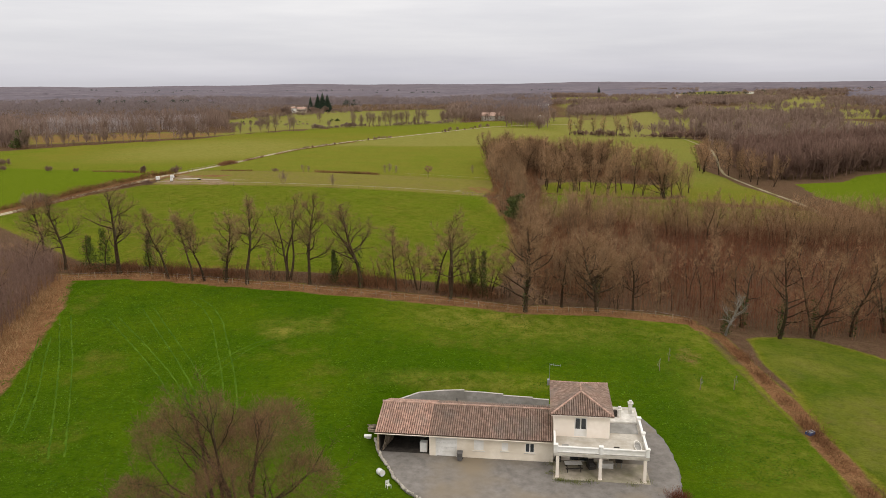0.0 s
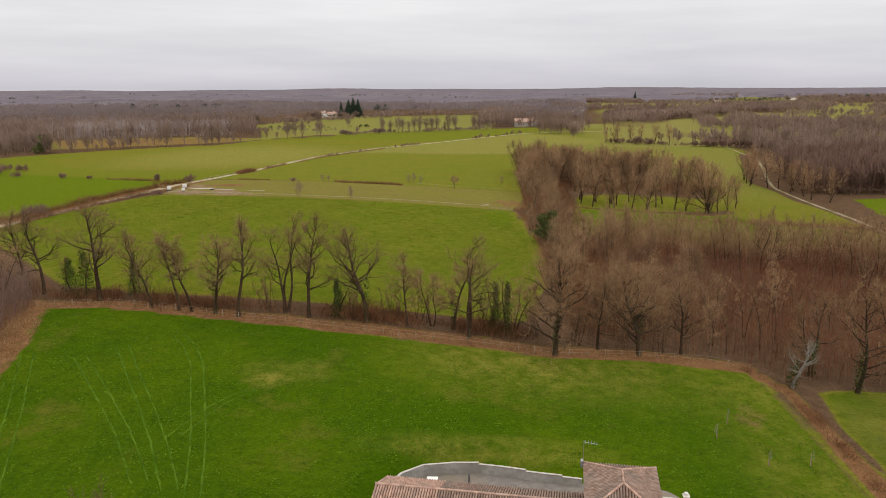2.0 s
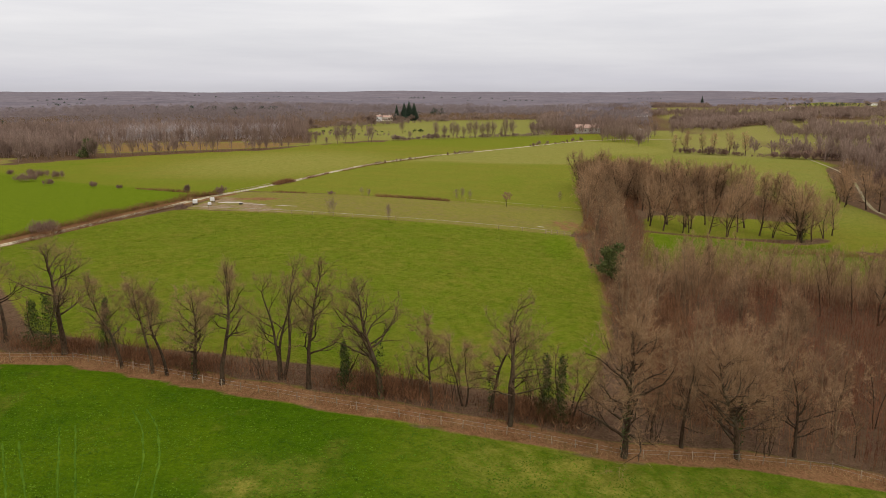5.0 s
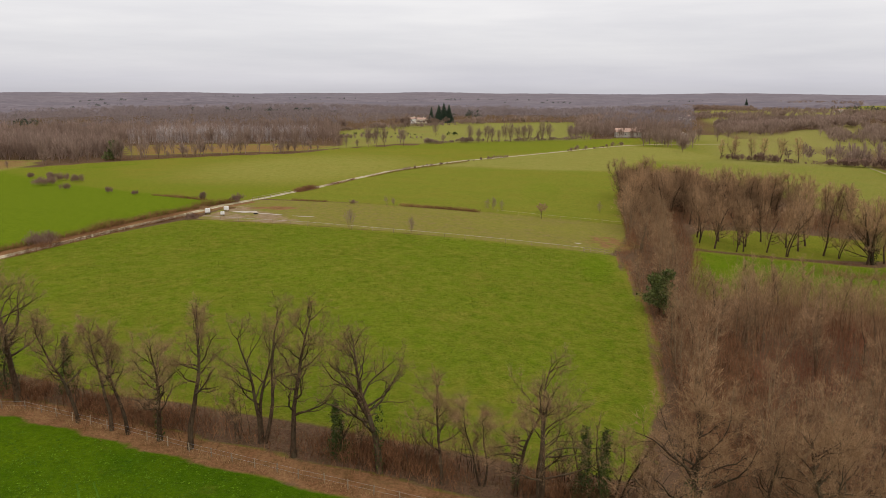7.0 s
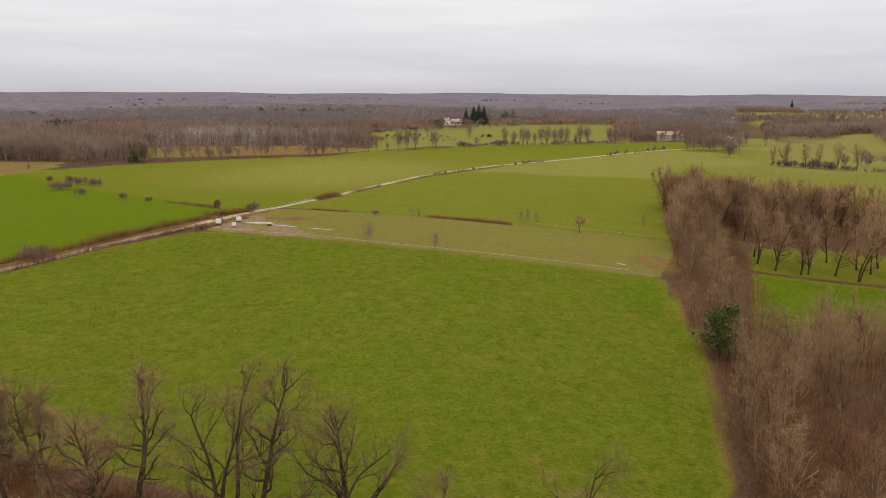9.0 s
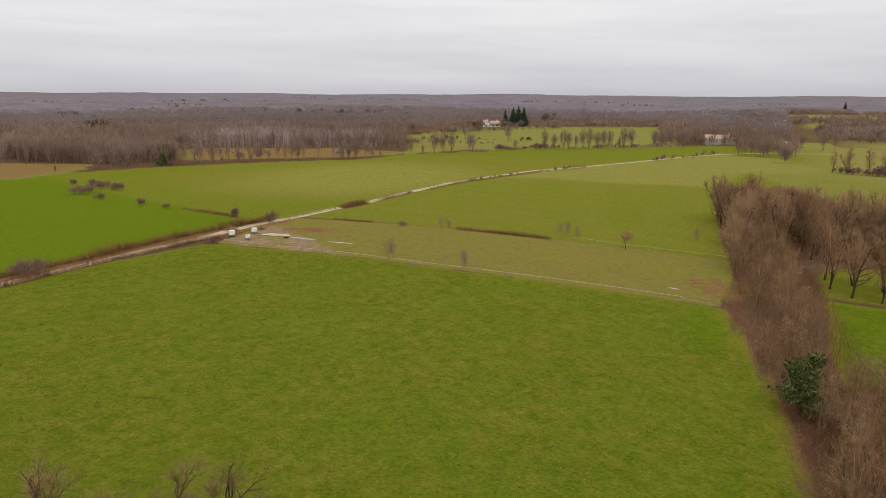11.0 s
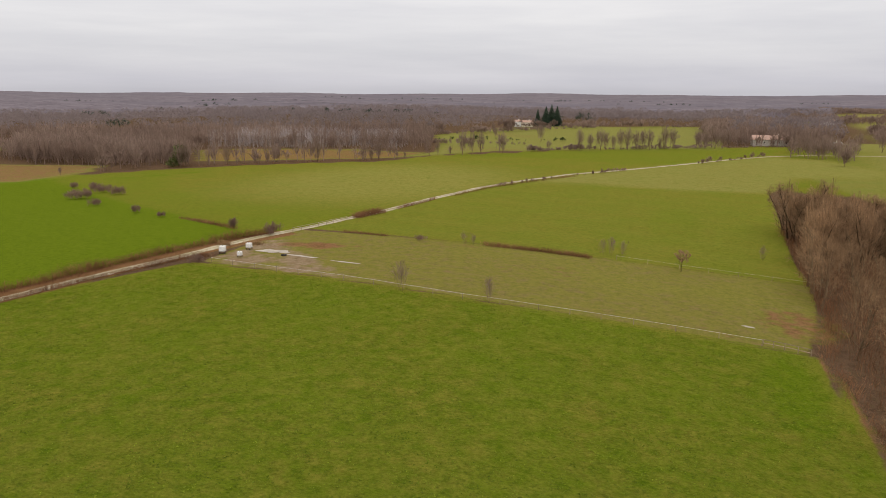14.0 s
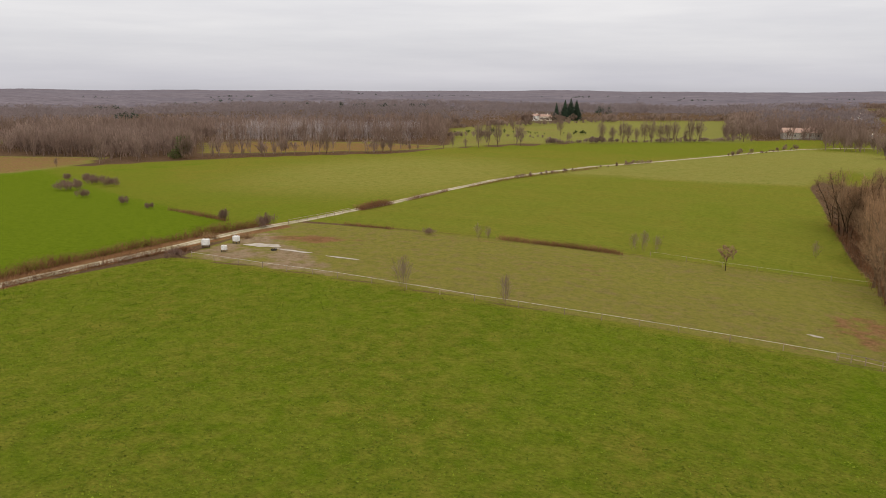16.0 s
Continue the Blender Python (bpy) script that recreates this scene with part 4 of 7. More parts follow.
cop = [tree_thing("copse_tree", with_haze(model(640 + i, height=14.5, spread=7.5, radius=.26, clear=.2, limbs=13, forks=1 + i % 2, twigs=6, twig_len=1.5, twig_w=.018, tan=.03), 15, 7, 190, .06), place(38 + 5 * i, 271 - 3 * i), COPSE_LABEL, "tree", "trees of the copse", bark=M_BARK, twig=M_TWIG_WOOD) for i in range(3)]
spots = [(40, 256), (45, 254.5), (47, 255.5), (53, 257), (57, 253.5), (49, 263), (60, 266), (37, 262), (55, 272), (66, 270), (80, 268), (43, 267), (67, 258), (70, 256), (74.5, 250), (79, 252), (84, 257), (62, 262), (88, 262)]
for k in range(64):
    u = rnd.random()
    spots.append((40 + u * 48 + rnd.uniform(-3, 3), 296 + 20 * rnd.random() + (1 - u) * 12))
for k in range(52):
    spots.append((23 + rnd.uniform(-3, 22), 292 + 52 * rnd.random()))
for k, (x, y) in enumerate(spots):
    copy_thing(cop[k % 3], place(x, y, rnd.uniform(0, 6.28), rnd.uniform(.78, 1.08), .1))
t = model(650, height=16.5, spread=16, radius=.4, limbs=22, twigs=8, sub=5, forks=3, clear=.08, twig_w=.016)
ivy = np.concatenate([leaf_cloud(RNG, 60, (0, 0, k), (1.1, 1.1, .9), .2) for k in np.linspace(.5, 8, 9)])
with_haze(t, 17, 15, 620, .03)
tree_thing("tree", t, place(76, 250.5), "broad bare tree with ivy at the corner of the copse", "tree", ivy=ivy)
EAST_LABEL = "bare roadside tree beside the farm track"
for k, (x, y) in enumerate([(111, 318), (113, 326), (117, 301), (117.5, 291), (119, 283), (118, 275), (110, 311), (121, 268), (114, 322), (117, 331), (112, 315), (120, 338), (115, 306), (121, 297), (122, 290), (84, 492), (90, 490), (99, 486), (104, 484), (112, 480), (92, 496), (120, 476)]):
    copy_thing(cop[k % 3], place(x, y, rnd.uniform(0, 6.28), rnd.uniform(.7, .95)))

# evergreen bush in the belt
ev = empty("evergreen_tree", place(18.8, 187.5), "dense dark evergreen tree in the brown belt", "tree")
t = Tree(660, 8, 6, .2, .15, 8, (0, 0), .4, 1, 0, 3)
link("trunk", mesh_from("trunk", t.verts, t.faces, M_BARK, True), ev)
link("crown", tri_mesh("crown", np.concatenate([leaf_cloud(RNG, 520, (RNG.uniform(-1.3, 1.3), RNG.uniform(-1.3, 1.3), 2 + 5.0 * k / 8), ((3.1 - .24 * k) * RNG.uniform(.6, 1.25), (3.1 - .24 * k) * RNG.uniform(.6, 1.25), 1.0), .2) for k in range(9)]), M_EVERGREEN), ev)


# ---- thickets, hedges and woods ----
def shoots(x, y, h, width=.05, spread=.22, twigs=2, base=0.0):
    """Thin upright slivers with side twigs, for scrub that nobody could count."""
    n = len(x)
    z = ground_np(x, y) + base
    p = np.stack([x, y, z - .1], 1)
    d = np.stack([RNG.normal(0, spread, n), RNG.normal(0, spread, n), np.ones(n)], 1) * h[:, None]
    a = RNG.uniform(0, 6.28, n)
    s = np.stack([np.cos(a), np.sin(a), np.zeros(n)], 1) * width / 2
    out = [np.stack([p - s, p + s, p + d], 1)]
    for _ in range(twigs):
        k = RNG.uniform(.25, .9, (n, 1))
        q = p + d * k
        e = (np.stack([RNG.normal(0, .5, n), RNG.normal(0, .5, n), RNG.uniform(.3, 1.0, n)], 1)) * (h * RNG.uniform(.2, .42, n))[:, None]
        a = RNG.uniform(0, 6.28, n)
        s = np.stack([np.cos(a), np.sin(a), np.zeros(n)], 1) * width * .36
        out.append(np.stack([q - s, q + s, q + e], 1))
    return np.concatenate(out)


def scatter(poly, n, keep=None):
    """Random points in a polygon."""
    xs, ys = [p[0] for p in poly], [p[1] for p in poly]
    x, y = RNG.uniform(min(xs), max(xs), n * 3 + 80), RNG.uniform(min(ys), max(ys), n * 3 + 80)
    ok = poly_dist(x, y, poly) > 0
    if keep is not None:
        ok &= keep(x, y)
    return x[ok][:n], y[ok][:n]


def along(line, n, width):
    """Random points near a line."""
    seg = np.array([math.dist(a, b) for a, b in zip(line[:-1], line[1:])])
    i = RNG.choice(len(seg), n, p=seg / seg.sum())
    k = RNG.uniform(0, 1, n)
    A, B = np.array(line)[:-1][i], np.array(line)[1:][i]
    p = A + (B - A) * k[:, None] + RNG.normal(0, width / 2, (n, 2))
    return p[:, 0], p[:, 1]


def stuff(name, tris, material, label, category):
    return tagged(new(name, tri_mesh(name, tris, material)), label, category, kind="stuff")


WOOD = [(16, 124), (27, 124.5), (42, 124), (48, 118.5), (58, 119.5), (70, 118), (82, 112), (120, 100), (150, 130), (150, 190), (112, 205), (92, 204), (60, 205), (36, 204), (26, 198), (20, 170), (17, 145)]


def red_zone(x, y):
    return (x > 34 + 7 * np.sin(y / 9)) & (y < 192 + 5 * np.sin(x / 11))


def saplings(x, y, h, twigs=9, width=.05, fine=.022):
    """Slim leaning stems, each with a tuft of fine ascending twigs in its upper half."""
    n = len(x)
    p = np.stack([x, y, ground_np(x, y) - .1], 1)
    d = np.stack([RNG.normal(0, .09, n), RNG.normal(0, .09, n), np.ones(n)], 1) * h[:, None]
    a = RNG.uniform(0, 6.28, n)
    s = np.stack([np.cos(a), np.sin(a), np.zeros(n)], 1) * width / 2
    stem, top = np.stack([p - s, p + s, p + d], 1), []
    for _ in range(twigs):
        q = p + d * RNG.uniform(.2, .97, (n, 1))
        e = np.stack([RNG.normal(0, .6, n), RNG.normal(0, .6, n), RNG.uniform(.2, 1.1, n)], 1) * (h * RNG.uniform(.1, .3, n))[:, None]
        a = RNG.uniform(0, 6.28, n)
        s = np.stack([np.cos(a), np.sin(a), np.zeros(n)], 1) * fine
        top.append(np.stack([q - s, q + s, q + e], 1))
    return stem, np.concatenate(top)


x, y = scatter(WOOD, 19000, red_zone)
stem, top = saplings(x, y, RNG.uniform(2.4, 6.4, len(x)) * (0.8 + 0.22 * np.sin(x / 6) * np.sin(y / 7) + .12 * np.sin(x / 2.1 + y / 3.3)))
stuff("thicket_stems", stem, M_SCRUB, "thin brown stems of the dense thicket", "thicket")
stuff("red_thicket", top, M_TWIG_RED, "dense reddish-brown leafless thicket", "thicket")
x, y = scatter(WOOD, 4600, lambda x, y: ~red_zone(x, y))
stem, top = saplings(x, y, RNG.uniform(1.5, 6.5, len(x)))
stuff("brown_thicket", np.concatenate([stem, top]), M_SCRUB, "dense brown leafless scrub and young trees", "thicket")
x, y = scatter([(18, 128), (29, 128), (31, 200), (34, 250), (37, 300), (30, 345), (20, 345), (17.5, 250), (18.5, 200), (17.5, 150)], 6500)
stuff("belt_scrub", shoots(x, y, RNG.uniform(1.0, 4.2, len(x)), .05, .25, 4), M_BRAMBLE, "brown brambles and scrub beneath the tree belt", "scrub")
x, y = scatter([(17.5, 128), (30, 128), (30, 200), (18.5, 200), (17.5, 150)], 5200)
stuff("belt_brambles", shoots(x, y, RNG.uniform(.6, 2.6, len(x)), .05, .3, 3), M_BRAMBLE, "dark reddish brambles along the field edge", "scrub")
x, y = along([(16.9, 133), (17.4, 165), (17.6, 190), (16.6, 212), (15.2, 231), (18.5, 250), (20.5, 280), (20.5, 340)], 4200, 1.5)
stuff("edge_brambles", shoots(x, y, RNG.uniform(.3, 1.9, len(x)) * (.75 + .4 * np.sin(y / 2.3)), .05, .4, 3), M_SCRUB, "reddish brambles spilling from the belt over the grass", "scrub")
x, y = scatter([(-75, 139), (-69, 128), (-67.5, 120), (-65, 108), (-63, 95), (-61, 80), (-60, 60), (-85, 60), (-110, 120), (-100, 140)], 11000)
stem, top = saplings(x, y, RNG.uniform(2.0, 7.0, len(x)), 9, .06, .026)
stuff("west_thicket", np.concatenate([stem, top]), M_FARWOOD_DARK, "brown leafless thicket beside the lawn", "thicket")
west = [tree_thing("tree", model(700 + i, height=11), place(-72 - 4 * i, 112 - 9 * i), "bare tree rising from the western thicket", "tree", "trees of the western thicket") for i in range(3)]
for k in range(22):
    copy_thing(west[k % 3], place(-70 - rnd.uniform(0, 26), 70 + rnd.uniform(0, 62), rnd.uniform(0, 6.28), rnd.uniform(.7, 1.0)))
wood = [tree_thing("young_tree", model(720 + i, height=11.5, spread=4.4, radius=.11, clear=.35, limbs=10, rise=1.4, twigs=7, sub=3, forks=1 + i % 2, twig_len=.9, twig_w=.011), place(40 + 7 * i, 130 + 6 * i), "slim bare young tree in the brown wood", "tree", "young trees of the wood", twig=M_TWIG_WOOD) for i in range(3)]
for k in range(175):
    x, y = scatter(WOOD, 1)
    if k < 85:
        x, y = scatter([(28, 186), (36, 203), (60, 204), (92, 203), (112, 204), (140, 188), (110, 178), (60, 190)], 1)
    copy_thing(wood[k % 3], place(float(x[0]), float(y[0]), rnd.uniform(0, 6.28), rnd.uniform(.65, 1.0)))

x, y = scatter([(28, 184), (34, 204), (60, 205), (92, 204), (112, 205), (145, 190), (112, 176), (60, 188)], 4600)
stem, top = saplings(x, y, RNG.uniform(4.5, 10.0, len(x)), 12, .07, .024)
stuff("young_stems", np.concatenate([stem, top]), M_TWIG_WOOD, "belt of thin upright young stems", "thicket")
x, y = scatter([(38, 290), (60, 294), (88, 290), (92, 300), (88, 318), (60, 322), (36, 330), (24, 346), (22, 310)], 5200)
stuff("copse_undergrowth", shoots(x, y, RNG.uniform(1.0, 5.0, len(x)), .06, .2, 3), M_SCRUB, "brown undergrowth beneath the copse trees", "thicket")
for k in range(38):
    x, y = scatter([(19, 127), (44, 127), (47, 150), (43, 192), (24, 196), (20, 160)], 1)
    copy_thing(belt[k % 4], place(float(x[0]), float(y[0]), rnd.uniform(0, 6.28), rnd.uniform(.6, .92), .1))
# undergrowth along the tree row and the ditch
x, y = along([(-78, 138), (-70, 133.8), (-57, 132), (-45, 129.4), (-34, 127.8), (-20, 127), (0, 125.6), (12, 124.5)], 15000, 2.8)
gaps = np.sin(x / 3.7 + 1.2 * np.sin(x / 9)) + RNG.normal(0, .5, len(x)) > -.35
x, y = x[gaps], y[gaps]
stuff("row_brambles", shoots(x, y, RNG.uniform(.5, 2.1, len(x)) * (1 + .35 * np.sin(x / 3.1)), .06, .35, 3), M_BRAMBLE, "brown brambles beneath the row of trees", "brambles")
x, y = along([(-69, 127.6), (-57, 128.5), (-45, 126), (-34, 123.4), (-21, 121.4), (-9, 120), (1, 119.4), (13, 118.4), (26, 121), (36, 122.6), (42, 121)], 2000, .8)
stuff("dry_grass", shoots(x, y, RNG.uniform(.25, .8, len(x)), .05, .35, 2), M_REED, "pale dry grass along the fence", "grass")
x, y = along([(42, 121), (45.3, 114), (45.3, 103), (45, 92), (44, 82), (43.3, 74), (42.3, 66), (41, 50)], 5500, 1.2)
clump = np.sin(y / 1.7 + 2 * np.sin(y / 5)) + RNG.normal(0, .6, len(x)) > -.2
x, y = x[clump], y[clump]
stuff("ditch_brambles", shoots(x, y, RNG.uniform(.3, 1.3, len(x)) * (.8 + .5 * np.sin(y / 3.1)), .045, .55, 4), M_BRAMBLE, "brown brambles and dead grass in the ditch", "brambles")
x, y = along([(-68, 122), (-65.5, 113), (-62, 99), (-59, 85), (-57, 65)], 4500, 3.0)
stuff("dry_bank_grass", shoots(x, y, RNG.uniform(.3, 1.1, len(x)), .06, .4, 2), M_REED, "pale dry stalks on the bank beside the lawn", "grass")


def hedge(name, line, n, width, h0, h1, label, material=None, category="hedge"):
    n = int(n * 1.35)
    x, y = along(line, n, width)
    tris = shoots(x, y, RNG.uniform(h0, h1, n) * (.8 + .25 * np.sin(x / 2.9) * np.sin(y / 3.7)), .045, .34, 4)
    return tagged(new(name, tri_mesh(name, tris, material or M_SCRUB)), label, category, "hedges and bushes")


hedge("hedge", [(-122, 200), (-114, 222), (-110, 240), (-106, 253), (-102.5, 264), (-99.5, 271)], 3600, 1.6, .9, 2.5, "long brown leafless hedge along the lane", M_BRAMBLE)
hedge("hedge", [(-115.5, 196), (-109, 219), (-104.5, 232), (-100.5, 243)], 1900, 1.2, .7, 2.0, "low brown hedge on the lane's field side", M_BRAMBLE)
hedge("hedge", [(-48.5, 279.8), (-35, 279.8), (-24.5, 279.2)], 1500, 1.1, .7, 1.6, "low brown hedge across the paddock")
hedge("hedge", [(-136, 287), (-124, 281), (-111, 275)], 900, 1.0, .5, 1.4, "thin brown hedge between two fields")
hedge("hedge", [(-84, 280), (-72, 279.3)], 420, .8, .4, 1.2, "short low hedge at the paddock's edge")
hedge("hedge", [(-91, 302), (-89, 316)], 1100, 1.6, .9, 2.3, "dark bushy hedge beside the lane")
hedge("hedge", [(-87.5, 325), (-85, 352)], 700, 1.1, .5, 1.3, "low brown hedge beside the lane")
hedge("hedge", [(-82, 362), (-76, 392), (-66, 415), (-52, 443)], 1400, 1.4, .5, 1.6, "broken low hedge along the far lane")
hedge("hedge", [(60, 236), (85, 234), (101, 229.5), (115, 222), (128, 203), (145, 190)], 2600, 1.6, .8, 2.6, "brown hedge between the meadow and the wood")
hedge("hedge", [(34, 251), (48, 249.6), (62, 249.4), (76, 248)], 900, .9, .3, 1.0, "low brown hedge below the copse", M_BRAMBLE)
for x0, y0, r, h in [(-201, 318, 4.2, 3.4), (-214, 339, 2.6, 2.8), (-206, 334.5, 2.8, 3.0), (-196.5, 331, 2.4, 3.0), (-226, 341, 1.8, 2.2), (-182, 305, 1.8, 2.4), (-157, 294, 1.5, 2.2), (-143, 287.4, 1.6, 1.6), (-97.2, 240.6, 2.4, 1.6), (-63.2, 277.2, 1.3, 1.5),
                     (-98.5, 271, 2.6, 2.6), (-112, 275.3, .8, 2.6), (-116, 207, 4.0, 3.0), (-260, 322, 3, 2.2)]:
    n = int(6 + 5 * r)
    x, y = x0 + RNG.normal(0, r * .42, n), y0 + RNG.normal(0, r * .36, n)
    tagged(new("bush", tri_mesh("bush", brush(x, y, RNG.uniform(.7, 1.25, n) * h, RNG.uniform(.7, 1.1, n) * h, 70, False, .22), M_FARWOOD_DARK)), "rounded purplish-brown leafless bush in the meadow", "bush", "hedges and bushes")

# young trees in the paddock
for i, (x, y, h, w) in enumerate([(-50.5, 233.3, 5.6, 4.2), (-35, 232.4, 4.6, 3.0), (-20.6, 285.3, 4.6, 2.6), (-22.4, 284.6, 4.0, 2.2), (-18, 286, 3.8, 2.0), (-53, 278.5, 3.4, 2.0), (-50.6, 278, 3.0, 1.8), (12, 300, 4, 2)]):
    t = Tree(760 + i, h, w * .7, .03, .15, 8, (0, 0), 1.1, 2, 0, 3, .6, .006)
    t.tw = []
    with_haze(t, h, w, 190, .1)
    tree_thing("young_tree", t, place(x, y), "small bare young tree in the paddock", "tree", "young trees in the paddock", bark=M_BARK_TAN, twig=M_MIDWOOD)
t = Tree(775, 4.6, 3.2, .08, .35, 7, (0, 0), .6, 1, 4, 4, .5)
rl = empty("red_leaved_tree", place(-5.4, 277), "small tree still holding rusty brown leaves", "tree")
link("trunk", mesh_from("trunk", t.verts, t.faces, M_BARK, True), rl)
link("crown", tri_mesh("crown", leaf_cloud(RNG, 420, (0, 0, 3.4), (1.5, 1.5, 1.3), .16), M_LEAFLITTER), rl)


# ---- far trees and woods ----
def crowns(x, y, h, w, n, size=.16, stem=False):
    """Far leafless crowns: a loose dome of twig clusters on every trunk."""
    m = len(x)
    z = ground_np(x, y)
    out = []
    for k in range(n):
        u = RNG.normal(size=(m, 3))
        u /= np.linalg.norm(u, axis=1)[:, None]
        u[:, 2] = np.abs(u[:, 2]) if k % 3 else u[:, 2]
        r = (RNG.uniform(.3, 1.0, (m, 1)) ** .5)
        c = np.stack([x, y, z + h * .62], 1) + u * r * np.stack([w * .5, w * .5, h * .38], 1)
        a, b = RNG.normal(size=(m, 3)), RNG.normal(size=(m, 3))
        q = np.stack([w * size, w * size, h * .1], 1)
        out.append(np.stack([c - a * q * .5, c + a * q * .5, c + b * q * .35], 1))
    if stem:
        b = RNG.uniform(0, 6.28, m)
        s = np.stack([np.cos(b), np.sin(b), np.zeros(m)], 1) * (h * .012)[:, None]
        p = np.stack([x, y, z - .3], 1)
        out.append(np.stack([p - s, p + s, p + np.array([0, 0, 1]) * (h * .8)[:, None]], 1))
    return np.concatenate(out)


def open_land(x, y, margin=4.0):
    ok = np.ones(len(x), bool)
    for p in [LOT, FIELD, PADDOCK, UPFIELD, STUBBLE, WFIELD, SHEEP, SMALL, CLEARING, EMEADOW, EGREEN, PLOUGH, BROWN, PASTURE] + FAR_GREEN:
        ok &= poly_dist(x, y, p) < -margin
    for line in (ROAD, EAST_ROAD):
        ok &= poly_dist(x, y, line, False) < -margin
    return ok


def wedge(n, r0, r1, power):
    r = (r0 ** power + RNG.uniform(0, 1, n) * (r1 ** power - r0 ** power)) ** (1 / power)
    a = RNG.uniform(radians(-54), radians(46), n)
    return r * np.sin(a), 80 + r * np.cos(a), r


EAST_WOODS = [[(110, 478), (144, 461), (160, 468), (172, 456), (182, 475), (160, 500), (118, 495)], [(192, 520), (275, 514), (300, 560), (335, 627), (300, 730), (250, 760), (205, 640)],
              [(0, 640), (24, 662), (34, 700), (68, 702), (84, 694), (80, 800), (105, 1000), (60, 1080), (10, 950)], [(125, 733), (175, 726), (200, 800), (284, 876), (330, 1000), (240, 1010), (150, 900)], [(500, 2076), (650, 1919), (720, 2100), (560, 2250)], [(660, 1600), (863, 1470), (1000, 1700), (760, 1820)]] + [ [(467, 932), (554, 938), (700, 1100), (640, 1250)],
              [(100, 1060), (230, 1040), (250, 1120), (120, 1220)], [(300, 1010), (420, 930), (600, 1300), (520, 1380)], [(190, 1500), (330, 1560), (400, 1820), (250, 1860)], [(390, 660), (470, 640), (600, 820), (500, 830)], [(120, 1240), (170, 1250), (110, 1330)]]


def in_east(x, y):
    return (x > 95 + (y - 667) * .147) & (y > 455) & (y < 1850) & (x < .5 * y + 60)


for r0, r1, n, b, wk in ((330, 700, 7000, 56, 1.0), (650, 1350, 12000, 32, 1.1)):
    x, y, r = wedge(n, r0, r1, 2.0 if r1 < 1000 else 1.0)
    ok = open_land(x, y) & ((y > 330) | (np.abs(x) > 115)) & ~((y < 480) & (x > -110) & (x < 112)) & ~in_east(x, y)
    glade = np.sin(x / 260 + 1.1) * np.sin(y / 190 + .4) + .6 * np.sin(x / 90 - y / 130)
    ok &= (glade < 1.15)
    x, y, r = x[ok], y[ok], r[ok]
    s = np.maximum(7.0, .0085 * r) * wk
    h = RNG.uniform(7.5, 14, len(x)) + 2.0 * np.sin(x / 80) * np.sin(y / 60)
    far_w = s * RNG.uniform(.7, 1.25, len(x))
    # the outer ring's material has distance haze in its colour
    stuff("far_wood", brush(x, y, h, far_w, b, True, .45) if r1 < 1000 else crowns(x, y, h, far_w, b, .14, False), M_MIDWOOD if r1 < 1000 else M_FARWOOD_HAZED, "distant mauve-brown leafless woodland", "woodland")
wx, wy = [], []
for p in EAST_WOODS:
    area = abs(sum(p[i - 1][0] * p[i][1] - p[i][0] * p[i - 1][1] for i in range(len(p)))) / 2
    x, y = scatter(p, int(area / (55 if p[0][1] < 760 else 130)))
    wx.append(x)
    wy.append(y)
x, y = np.concatenate(wx), np.concatenate(wy)
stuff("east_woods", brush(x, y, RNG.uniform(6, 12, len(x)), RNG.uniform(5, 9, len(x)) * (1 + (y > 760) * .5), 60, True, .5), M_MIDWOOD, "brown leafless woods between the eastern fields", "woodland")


def far_canopy():
    """The unbroken roof of the farthest woods: one uneven sheet of crowns that dips to the ground at the glades."""
    na, nr = 420, 150
    a, r = np.meshgrid(np.radians(np.linspace(-56, 48, na)), np.geomspace(1150, 4800, nr))
    a = a + RNG.normal(0, .0008, a.shape)
    r = r * (1 + RNG.normal(0, .002, r.shape))
    x, y = (r * np.sin(a)).ravel(), (80 + r * np.cos(a)).ravel()
    top = 8.5 + 2.2 * np.sin(x / 37 + 2 * np.sin(y / 90)) * np.sin(y / 51 + np.sin(x / 70)) + RNG.normal(0, .6, len(x)) + 1.6 * np.sin(x / 210) * np.sin(y / 160)
    top *= 1 - .45 * smooth01(r.ravel(), 1800, 3400)
    for p in FAR_GREEN:
        top = np.where(poly_dist(x, y, p) > -8, -3, top)
    top = np.where(in_east(x, y) | (r.ravel() < 1190), -3, top)
    z = ground_np(x, y) + top
    i = np.arange(na * nr).reshape(nr, na)
    q = np.stack([i[:-1, :-1], i[:-1, 1:], i[1:, 1:], i[1:, :-1]], -1).reshape(-1, 4)
    me = bpy.data.meshes.new("far_canopy")
    me.vertices.add(len(x))
    me.vertices.foreach_set("co", np.stack([x, y, z], 1).astype(np.float32).ravel())
    me.loops.add(len(q) * 4)
    me.loops.foreach_set("vertex_index", q.astype(np.int32).ravel())
    me.polygons.add(len(q))
    me.polygons.foreach_set("loop_start", np.arange(0, len(q) * 4, 4, dtype=np.int32))
    me.update(calc_edges=True)
    me.shade_smooth()
    # canopy colour includes the grey-blue haze of distance
    me.materials.append(M_FARTHEST_HAZED)
    tagged(new("far_canopy", me), "unbroken roof of leafless woodland to the horizon, greyed by painted haze", "woodland", kind="stuff")


far_canopy()
# the darker wood east of the track, the birch wood and the wood west of the fields
x, y = scatter([(122, 288), (130, 282), (148, 276), (160, 288), (205, 304), (260, 330), (290, 400), (210, 368), (150, 356), (134, 347), (127, 322)], 900)
